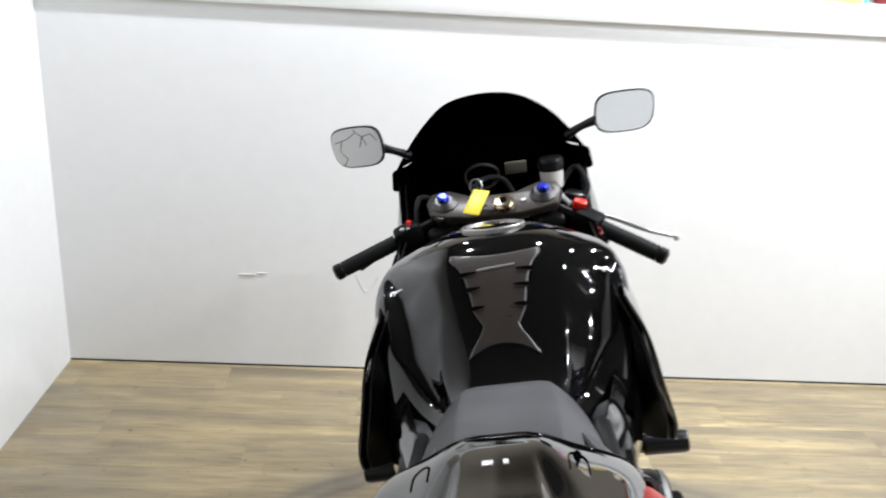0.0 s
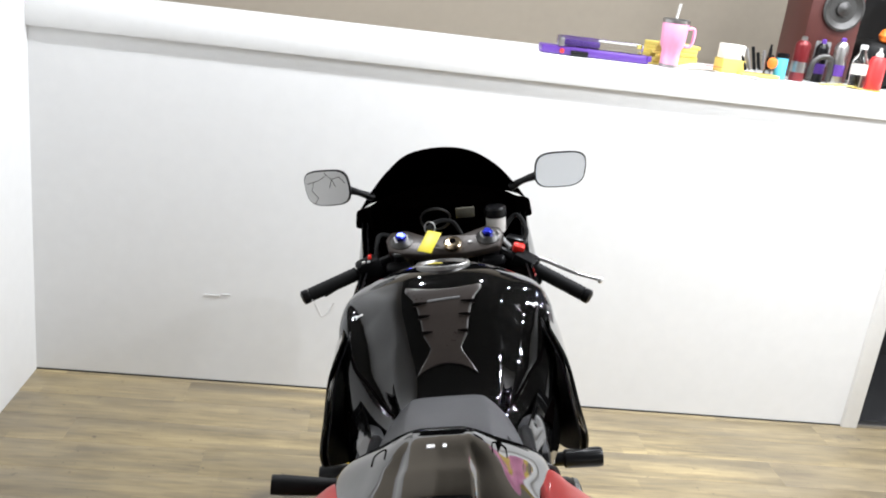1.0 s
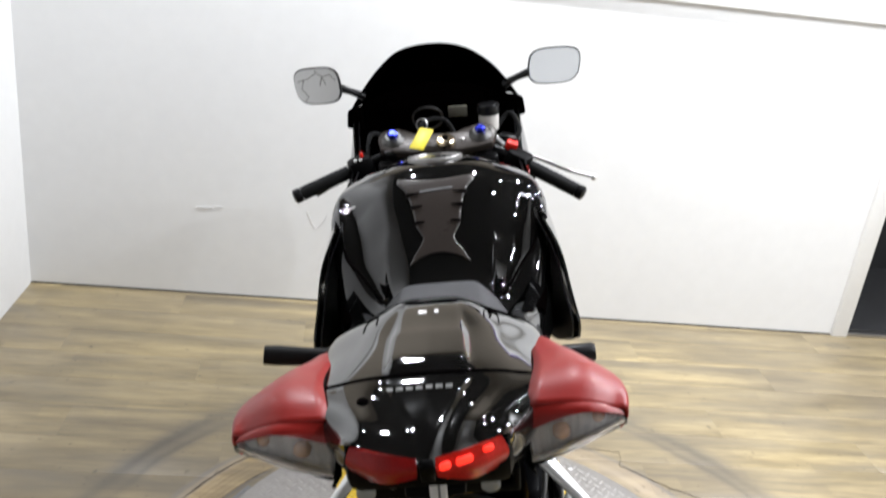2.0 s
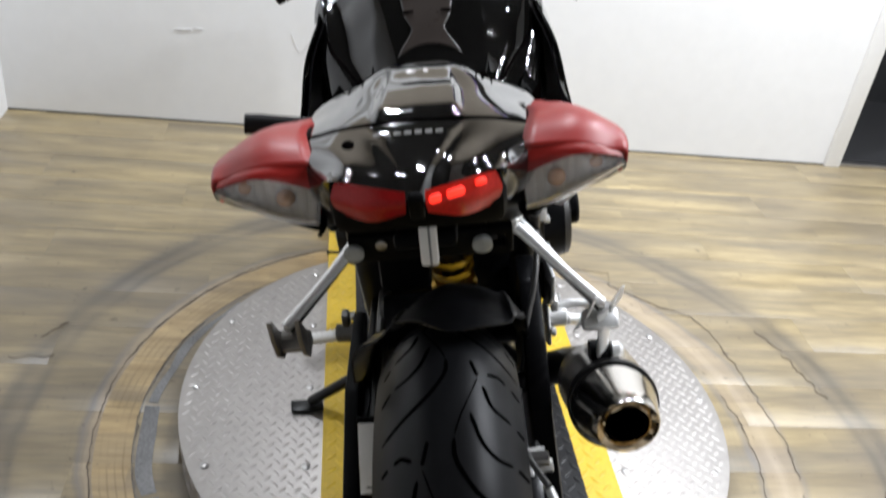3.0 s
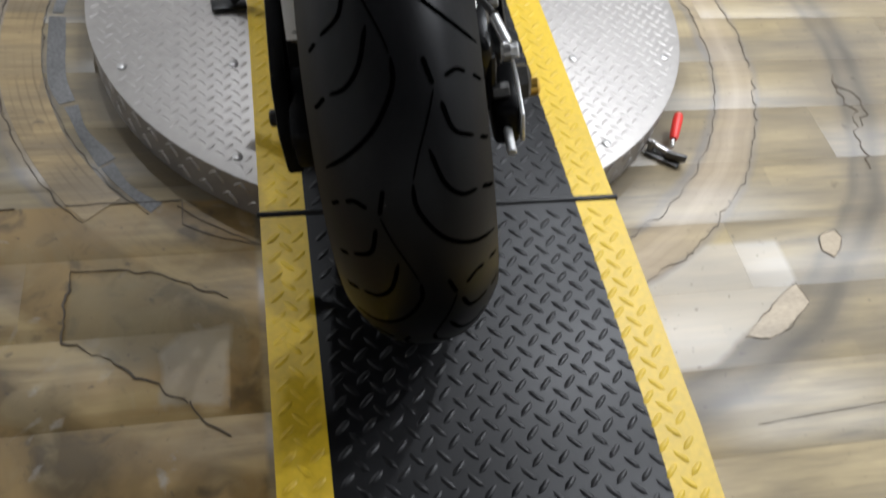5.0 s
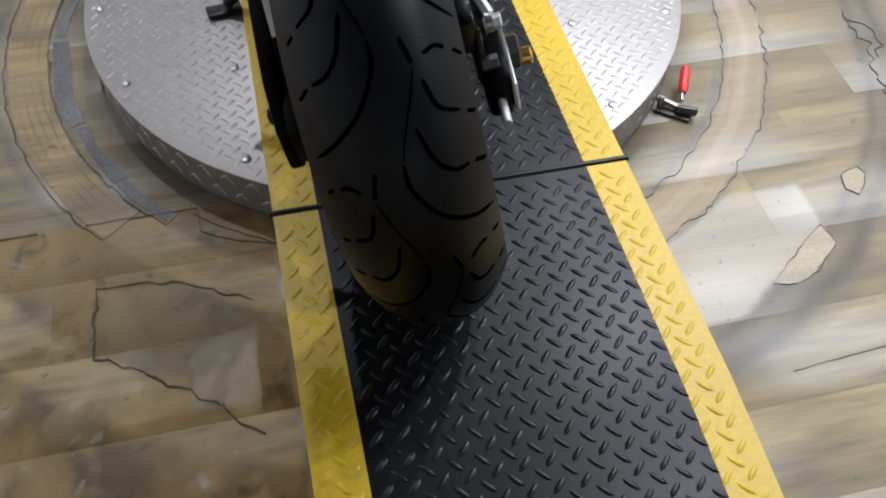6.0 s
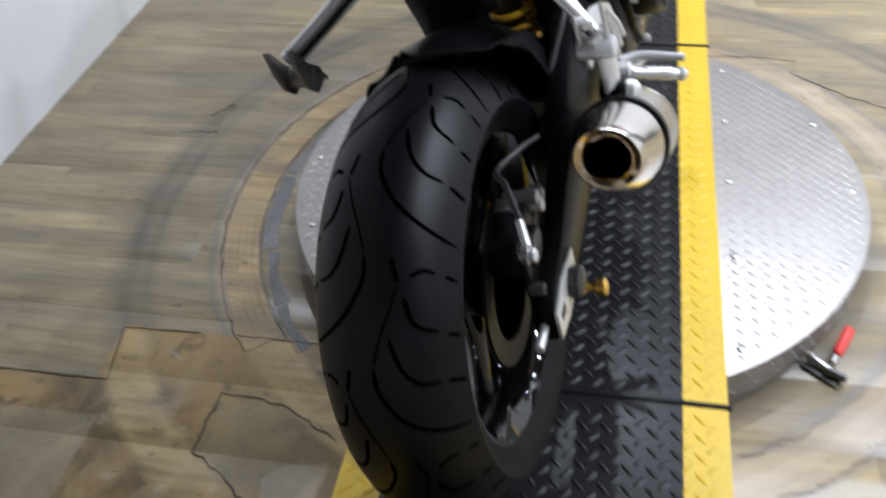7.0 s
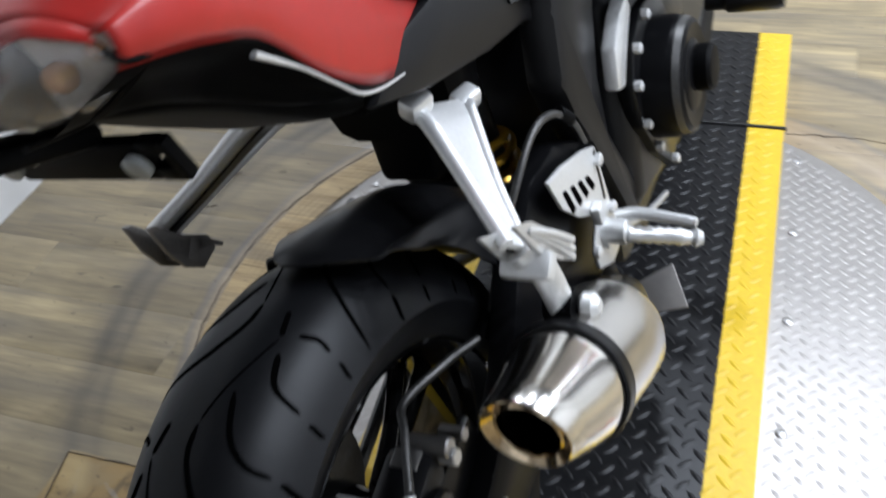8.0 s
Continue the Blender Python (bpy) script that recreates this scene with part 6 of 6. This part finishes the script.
res = part("brake_reservoir", lathe([(0.018, 0), (0.022, 0.004), (0.0235, 0.03), (0.0235, 0.042)], pose(0.122, 1.085, 0.895), 28), M_FLUID, bike, "translucent brake fluid reservoir with a black cap")
part("cap", lathe([(0.025, 0.04), (0.0255, 0.044), (0.0255, 0.06), (0.022, 0.064)], pose(0.122, 1.085, 0.895), 28), M_SATIN, res)
part("bracket", tube([(0.122, 1.06, 0.90), (0.14, 1.05, 0.88), (0.15, 1.04, 0.87)], 0.006, 8, None, 8), M_CASTALU, res)
dash = part("instrument_panel", rbox((0.24, 0.05, 0.10), pose(0, 1.18, 0.93, 32, 0, 0), 0.02), M_DEEP, bike, "black instrument panel")
part("display", rbox((0.045, 0.004, 0.035), pose(0.052, 1.145, 0.932, 32, 0, 0), 0.003), M_LCD, dash, "pale grey display")
part("tachometer", lathe([(0.034, 0), (0.038, 0.004), (0.038, 0.010), (0.035, 0.010), (0.033, 0.006)], pose(-0.02, 1.15, 0.925, 122, 0, 0), 36, closed=True), M_STEEL, dash, "round tachometer with a thin silver rim")
part("dial", lathe([(0.034, 0.004), (0.001, 0.005)], pose(-0.02, 1.15, 0.925, 122, 0, 0), 36), M_SOOTGAP, dash)
for pts in ([(-0.05, 1.03, 0.87), (-0.03, 1.06, 0.93), (0.02, 1.08, 0.93), (0.05, 1.06, 0.88)], [(0.13, 1.08, 0.89), (0.17, 1.10, 0.93), (0.19, 1.06, 0.90), (0.17, 1.04, 0.87)], [(-0.16, 1.03, 0.87), (-0.15, 1.08, 0.91), (-0.1, 1.12, 0.88)]):
    part("cable", tube(pts, 0.0055, 8, None, 20), M_GRIP, bike)
screen_st = [
    [(-0.20, 1.15, 0.955), (-0.164, 1.135, 1.005), (-0.122, 1.125, 1.052), (-0.072, 1.12, 1.089), (0, 1.12, 1.100), (0.070, 1.12, 1.089), (0.128, 1.125, 1.052), (0.168, 1.135, 1.005), (0.20, 1.15, 0.955)],
    [(-0.185, 1.25, 0.945), (-0.15, 1.25, 0.985), (-0.105, 1.25, 1.015), (-0.055, 1.25, 1.045), (0, 1.25, 1.056), (0.055, 1.25, 1.045), (0.105, 1.25, 1.015), (0.15, 1.25, 0.985), (0.185, 1.25, 0.945)],
    [(-0.15, 1.38, 0.92), (-0.12, 1.385, 0.95), (-0.085, 1.39, 0.97), (-0.045, 1.395, 0.985), (0, 1.40, 0.99), (0.045, 1.395, 0.985), (0.085, 1.39, 0.97), (0.12, 1.385, 0.95), (0.15, 1.38, 0.92)],
    [(-0.10, 1.47, 0.88), (-0.08, 1.475, 0.90), (-0.06, 1.48, 0.915), (-0.03, 1.485, 0.92), (0, 1.49, 0.922), (0.03, 1.485, 0.92), (0.06, 1.48, 0.915), (0.08, 1.475, 0.90), (0.10, 1.47, 0.88)],
]
part("windscreen", sheet(screen_st, 33, 20, 0.003), M_DEEP, bike, "opaque black windscreen")
part("inner_cowl", skin([
    [(0, 1.165, 1.0), (0.11, 1.165, 0.985), (0.185, 1.16, 0.955), (0.20, 1.16, 0.90), (0.17, 1.16, 0.85), (0, 1.165, 0.84)],
    [(0, 1.30, 0.985), (0.09, 1.30, 0.97), (0.15, 1.30, 0.93), (0.165, 1.30, 0.88), (0.14, 1.30, 0.84), (0, 1.30, 0.84)],
    [(0, 1.44, 0.925), (0.06, 1.44, 0.915), (0.09, 1.44, 0.89), (0.10, 1.44, 0.86), (0.08, 1.44, 0.84), (0, 1.44, 0.84)],
], 14, 14), M_DEEP, bike, "black inner cowl behind the screen")
nose = skin([
    [(0, 1.22, 0.90), (0.10, 1.22, 0.90), (0.18, 1.22, 0.89), (0.19, 1.22, 0.82), (0.15, 1.22, 0.72), (0, 1.22, 0.70)],
    [(0, 1.35, 0.90), (0.09, 1.35, 0.90), (0.145, 1.35, 0.885), (0.155, 1.35, 0.82), (0.12, 1.35, 0.74), (0, 1.35, 0.72)],
    [(0, 1.47, 0.88), (0.05, 1.47, 0.88), (0.08, 1.47, 0.87), (0.09, 1.47, 0.82), (0.07, 1.47, 0.76), (0, 1.47, 0.74)],
    [(0, 1.52, 0.84), (0.02, 1.52, 0.84), (0.03, 1.52, 0.83), (0.032, 1.52, 0.81), (0.025, 1.52, 0.79), (0, 1.52, 0.78)],
], 16, 20)
part("nose_fairing", nose, M_GLOSS, bike, "gloss black nose fairing")
for s in SIDES:
    fs = [
        [(0.190, 0.58, 0.865), (0.216, 0.55, 0.81), (0.230, 0.52, 0.74), (0.240, 0.50, 0.69), (0.240, 0.505, 0.655)],
        [(0.192, 0.70, 0.87), (0.218, 0.69, 0.81), (0.231, 0.68, 0.73), (0.236, 0.66, 0.64), (0.224, 0.66, 0.57)],
        [(0.193, 0.86, 0.86), (0.216, 0.86, 0.80), (0.226, 0.86, 0.72), (0.224, 0.86, 0.62), (0.20, 0.86, 0.52)],
        [(0.192, 1.03, 0.862), (0.214, 1.03, 0.81), (0.222, 1.03, 0.73), (0.208, 1.03, 0.63), (0.17, 1.03, 0.53)],
        [(0.194, 1.16, 0.94), (0.203, 1.18, 0.86), (0.203, 1.2, 0.76), (0.18, 1.2, 0.66), (0.14, 1.2, 0.58)],
        [(0.155, 1.34, 0.915), (0.16, 1.34, 0.86), (0.155, 1.34, 0.79), (0.14, 1.34, 0.72), (0.11, 1.34, 0.66)],
        [(0.09, 1.46, 0.88), (0.092, 1.46, 0.85), (0.09, 1.46, 0.81), (0.085, 1.46, 0.78), (0.07, 1.46, 0.75)],
    ]
    fp = part("side_fairing", sided(sheet(fs, 20, 34, 0.004), s), M_GLOSS, bike, "gloss black side fairing panel", 60)
    liner = [[(x - 0.012, y + 0.004, z) for x, y, z in row] for row in fs]
    part("fairing_liner", sided(sheet(liner, 16, 24, 0.003), s), M_SATIN, fp, "matte black inside of the fairing", 60)
    tabp = plate([(0, 0), (0.035, -0.01), (0.04, -0.05), (0.0, -0.06)], 0.02, pose(0.172, 1.145, 0.965, 90, 0, 0), 0.005)
    part("fairing_tab", sided(tabp, s), M_DEEP, fp)
    part("inner_panel", sided(rbox((0.05, 0.42, 0.16), pose(0.165, 0.92, 0.765, 0, 0, 3), 0.02), s), M_DEEP, fp, "black inner fairing panel")
    c = Vector((0.278, 1.10, 1.03)) if s > 0 else Vector((-0.263, 1.10, 1.028))
    w, h = (0.056, 0.038) if s > 0 else (0.05, 0.039)
    turn = pose(0, 0, 0, 81, 0, -3)
    out = []
    for k in range(32):
        a = 2 * math.pi * k / 32
        ex = 0.55
        px = math.copysign(abs(math.cos(a)) ** ex, math.cos(a)) * w * (1 - 0.10 * (math.sin(a) < 0) * abs(math.sin(a)))
        pz = math.copysign(abs(math.sin(a)) ** ex, math.sin(a)) * h
        out.append((px + s * pz * 0.12, pz))
    mm = Matrix.Translation(c) @ turn
    mi = part("mirror", plate([(x * 1.07, y * 1.09) for x, y in out], 0.016, mm @ pose(0, 0, -0.009), 0.006), M_SATIN, bike, "black mirror housing on a short stalk")
    gl = part("mirror_glass", plate(out, 0.002, mm @ pose(0, 0, 0.001), 0), M_MIRROR, mi, "mirror glass" if s > 0 else "cracked mirror glass")
    part("stalk", tube([(0.165 * s, 1.15, 0.985), (0.195 * s, 1.135, 1.003), (c.x - s * w * 0.8, 1.112, 1.02)], [0.010, 0.0075, 0.011], 12, None, 10), M_SATIN, mi)
    if s < 0:
        for pts in ([(-0.045, 0.012), (-0.02, 0.018), (0.0, 0.03), (0.012, 0.02), (0.02, 0.002)], [(-0.03, 0.016), (-0.036, -0.004), (-0.022, -0.022), (-0.03, -0.034)], [(0.0, 0.03), (-0.004, 0.036)], [(0.012, 0.02), (0.03, 0.024), (0.042, 0.01)], [(0.012, 0.02), (0.006, 0.0)]):
            part("glass_crack", tube([tuple(mm @ Vector((x, y, 0.0022))) for x, y in pts], 0.0009, 6), M_STEEL, mi, "dark crack in the mirror glass")

# ---- things on the ledge ----
ZL = 1.331


def on_ledge(name, label, category, x, y, turn=0, group=""):
    return thing(name, label, category, group, m=pose(x, y, ZL, 0, 0, turn))


M_PURPLE = mat("purple_plastic", (0.10, 0.04, 0.27), 0.35, var=0.15, scale=20)
M_PINK = mat("pink_enamel", (0.85, 0.36, 0.55), 0.35, var=0.05, scale=20)
M_PAPER = mat("paper", (0.78, 0.76, 0.70), 0.8, var=0.06, scale=30)
M_YPAPER = mat("yellow_paper", (0.66, 0.52, 0.12), 0.75, var=0.1, scale=30)
M_CLEAR = glass_mat("clear_plastic", (0.95, 0.95, 0.96), 0.05)
M_DKRED = mat("dark_red_can", (0.16, 0.012, 0.015), 0.3, metal=0.3, var=0.15, scale=30)
M_REDBOT = mat("red_bottle", (0.70, 0.05, 0.05), 0.35, var=0.08, scale=30)
M_WOOD = mat("dark_wood", (0.075, 0.02, 0.016), 0.4, var=0.3, scale=10, stretch=(4, 4, 0.5))
M_CYAN = mat("cyan_label", (0.10, 0.50, 0.70), 0.5, var=0.1, scale=30)
M_ORANGE = mat("orange_plastic", (0.90, 0.22, 0.03), 0.4, var=0.08, scale=30)

t = on_ledge("storage_case", "long purple and clear plastic case lying on the ledge", "case", 0.44, 1.64, -2)
part("tray", rbox((0.38, 0.09, 0.028), pose(0, 0, 0.0145), 0.006), M_PURPLE, t)
ld = part("lid", rbox((0.30, 0.075, 0.036), pose(0.02, 0.005, 0.047), 0.008), M_CLEAR, t, "clear plastic lid")
part("filling", rbox((0.13, 0.06, 0.02), pose(-0.05, 0.005, 0.044), 0.004), M_PURPLE, t)
part("latch", rbox((0.02, 0.01, 0.03), pose(-0.125, -0.042, 0.045), 0.003), M_BOLT, t)
part("latch", rbox((0.014, 0.01, 0.02), pose(0.19, -0.045, 0.02), 0.003), M_PURPLE, t)
part("marker", rod((-0.09, -0.055, 0.011), (-0.03, -0.058, 0.011), 0.009), M_SATIN, t)
part("knob", lathe([(0.008, 0), (0.008, 0.008), (0.004, 0.01)], pose(-0.12, -0.046, 0.014, 90, 0, 0), 12), M_RED, t)
for x, y, k, z0 in ((0.735, 1.70, 6, 0), (0.68, 1.72, 3, 0)):
    t = on_ledge("paper_pad", "stack of yellow paper pads", "paper pad", x, y, 4 if k == 6 else -7, "paper pads")
    for i in range(k):
        part("pad", rbox((0.16 + 0.008 * (i % 2), 0.11, 0.0125), pose(0.004 * (i % 3 - 1), 0, 0.0065 + 0.0128 * i, 0, 0, 2 * (i % 3 - 1)), 0.001), M_YPAPER, t)
t = on_ledge("tumbler", "pink insulated tumbler with a handle and straw", "tumbler", 0.705, 1.605)
part("body", lathe([(0.030, 0), (0.032, 0.004), (0.033, 0.06), (0.042, 0.075), (0.046, 0.15), (0.045, 0.152)], n=40), M_PINK, t)
part("foot", lathe([(0.0305, 0.0005), (0.0335, 0.002), (0.0335, 0.010), (0.031, 0.011)], n=40), M_BOLT, t)
part("lid", lathe([(0.0465, 0.150), (0.047, 0.154), (0.047, 0.162), (0.040, 0.166), (0.01, 0.166)], n=40), M_BOLT, t, "silver lid")
part("handle", tube([(0.044, 0, 0.135), (0.066, 0, 0.137), (0.072, 0, 0.12), (0.069, 0, 0.085), (0.055, 0, 0.075), (0.042, 0, 0.078)], 0.006, 10, None, 24), M_PINK, t)
part("straw", rod((0.0, 0.01, 0.155), (0.004, 0.0, 0.215), 0.0045), M_WHITE, t)
t = on_ledge("paper_sheet", "loose white sheet of paper hanging over the edge", "paper", 0.90, 1.585, -4)
part("sheet", rbox((0.24, 0.09, 0.0016), pose(0, 0, 0.0018), 0.0004), M_PAPER, t)
t = on_ledge("paper_sheet", "curled cream slips of paper on the ledge", "paper", 0.82, 1.60, 6)
part("sheet", sheet([[(-0.07, -0.03, 0.003), (0, -0.03, 0.012), (0.07, -0.03, 0.004)], [(-0.07, 0.05, 0.003), (0, 0.05, 0.02), (0.07, 0.05, 0.005)]], 10, 6, 0.001), M_PAPER, t)
part("red_slip", plate([(-0.03, -0.02), (0.04, -0.025), (0.0, 0.02)], 0.001, pose(0.02, -0.02, 0.022), 0), M_RED, t)
t = on_ledge("tissue_box", "white and yellow carton", "box", 0.935, 1.63, 5)
part("carton", rbox((0.085, 0.07, 0.05), pose(0, 0, 0.0255), 0.002), M_YPAPER, t)
part("top", rbox((0.075, 0.06, 0.05), pose(-0.002, 0, 0.076), 0.003), M_PAPER, t)
t = on_ledge("tool_pile", "small pile of markers and tools on yellow paper", "tools", 1.03, 1.61, 0)
part("paper", rbox((0.15, 0.07, 0.012), pose(0, 0, 0.0065, 0, 0, 5), 0.002), M_YPAPER, t)
for i in range(6):
    part("marker", rod((-0.045 + 0.016 * i, -0.01, 0.02 + 0.002 * i), (-0.075 + 0.022 * i, 0.0, 0.085 + 0.009 * (i % 3)), 0.006), (M_SATIN, M_BOLT, M_SATIN)[i % 3], t)
part("knob", lathe([(0.002, -0.02), (0.014, -0.014), (0.0185, 0), (0.014, 0.014), (0.002, 0.02)], pose(0.042, -0.022, 0.055), 16), M_ORANGE, t, "orange ball knob")
t = on_ledge("jar", "clear jar of pens with a cyan label beside it", "jar", 1.075, 1.66)
part("glass", lathe([(0.026, 0.001), (0.028, 0.003), (0.028, 0.08), (0.026, 0.08), (0.026, 0.004), (0.002, 0.004)], n=28), M_CLEAR, t)
part("pen", rod((0.005, 0, 0.006), (0.014, 0, 0.115), 0.004), M_SATIN, t)
t = on_ledge("small_can", "small can with a cyan label", "can", 1.12, 1.62)
part("can", lathe([(0.021, 0), (0.021, 0.075), (0.018, 0.08)], n=24), M_CYAN, t)
part("lid", lathe([(0.022, 0.076), (0.022, 0.09), (0.018, 0.092)], n=24), M_SATIN, t)


def spray(x, y, material, cap, label, r=0.026, h=0.13):
    t = on_ledge("spray_can", label, "spray can", x, y, 0, "cans and bottles")
    part("can", lathe([(r * 0.92, 0.0), (r, 0.004), (r, h), (r * 0.9, h + 0.008), (r * 0.55, h + 0.018)], n=28), material, t)
    part("nozzle", lathe([(r * 0.4, h + 0.016), (r * 0.4, h + 0.03), (r * 0.2, h + 0.034)], n=14), cap, t)
    part("label_band", lathe([(r + 0.0006, h * 0.25), (r + 0.0006, h * 0.55)], n=28), cap, t)


spray(1.195, 1.64, M_DKRED, M_BOLT, "dark red spray can on the ledge", 0.027, 0.125)
spray(1.335, 1.63, M_BOLT, M_PURPLE, "silver and purple spray can on the ledge", 0.024, 0.135)
spray(1.30, 1.70, M_SATIN, M_PURPLE, "black spray can on the ledge", 0.022, 0.12)
t = on_ledge("hose_coil", "grey bent hose on the ledge", "hose", 1.265, 1.62)
part("hose", tube([(-0.035, 0, 0.012), (-0.03, 0, 0.07), (0, 0, 0.095), (0.03, 0, 0.09), (0.04, 0, 0.05), (0.04, 0, 0.012)], 0.011, 10, None, 24), M_STEEL, t)
t = on_ledge("water_bottle", "clear plastic water bottle with a white label", "bottle", 1.40, 1.60, 0, "cans and bottles")
part("bottle", lathe([(0.026, 0.001), (0.028, 0.004), (0.028, 0.09), (0.024, 0.105), (0.012, 0.125), (0.012, 0.14)], n=28), M_CLEAR, t)
part("cap", lathe([(0.013, 0.138), (0.013, 0.152), (0.010, 0.154)], n=18), M_WHITE, t)
part("label_band", lathe([(0.0286, 0.05), (0.0286, 0.085)], n=28), M_PAPER, t)
t = on_ledge("squeeze_bottle", "red squeeze bottle with a pale nozzle", "bottle", 1.455, 1.585, 0, "cans and bottles")
part("bottle", lathe([(0.028, 0.0), (0.030, 0.004), (0.030, 0.10), (0.024, 0.115), (0.014, 0.12)], n=28), M_REDBOT, t)
part("cap", lathe([(0.014, 0.119), (0.013, 0.13), (0.006, 0.137), (0.005, 0.15)], n=18), M_FLUID, t)
t = on_ledge("paper_sheet", "folded yellow paper under the bottles", "paper", 1.37, 1.565, -3)
part("sheet", sheet([[(-0.12, -0.02, 0.003), (-0.03, -0.022, 0.01), (0.05, -0.02, 0.005), (0.12, -0.02, 0.004)], [(-0.12, 0.006, 0.004), (-0.03, 0.006, 0.012), (0.05, 0.006, 0.004), (0.12, 0.006, 0.004)]], 14, 5, 0.002), M_YPAPER, t)
t = on_ledge("loudspeaker", "dark red wooden loudspeaker cabinet with a round cone", "loudspeaker", 1.33, 1.82)
part("cabinet", rbox((0.20, 0.20, 0.46), pose(0, 0, 0.232), 0.006), M_WOOD, t)
part("cone", lathe([(0.075, 0), (0.078, 0.008), (0.07, 0.010), (0.05, 0.0), (0.03, -0.004), (0.026, 0.010), (0.004, 0.018)], pose(0.02, -0.102, 0.265, 90, 0, 0), 40), M_STEEL, t)
part("port", rbox((0.06, 0.006, 0.09), pose(-0.02, -0.1, 0.1), 0.004), M_GREYTRACK, t)
t = on_ledge("tool_bag", "black tool bag with a red ball on it", "bag", 1.57, 1.78)
part("bag", rbox((0.20, 0.16, 0.17), pose(0, 0, 0.087), 0.05, seg=4), M_GRIP, t)
part("ball", lathe([(0.002, -0.03), (0.022, -0.02), (0.03, 0), (0.022, 0.02), (0.002, 0.03)], pose(-0.02, -0.05, 0.19), 20), M_ORANGE, t)

# ---- floor boards, laid along x ----
BW, BL = 0.152, 1.22
boards = {}
rowi = 0
y = Y0
while y < YF - 0.001:
    y1 = min(y + BW, YF)
    x = X0 - BL * ((rowi * 0.37) % 1.0)
    while x < X1:
        a, b = max(x, X0), min(x + BL, X1)
        if b - a > 0.03:
            key = (round(b - a, 3), round(y1 - y, 3))
            if key not in boards:
                bm = bmesh.new()
                w, h = key[0] / 2 - 0.0001, key[1] / 2 - 0.0001
                rings_into(bm, [[(-w, -h, -0.008), (w, -h, -0.008), (w, h, -0.008), (-w, h, -0.008)], [(-w, -h, -0.0002), (w, -h, -0.0002), (w, h, -0.0002), (-w, h, -0.0002)], [(-w + 0.0003, -h + 0.0003, 0), (w - 0.0003, -h + 0.0003, 0), (w - 0.0003, h - 0.0003, 0), (-w + 0.0003, h - 0.0003, 0)]])
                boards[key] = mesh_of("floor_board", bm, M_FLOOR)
            ob = new("floor_board", boards[key])
            ob.parent, ob.location = floor, ((a + b) / 2, (y + y1) / 2, 0)
        x += BL
    y, rowi = y1, rowi + 1
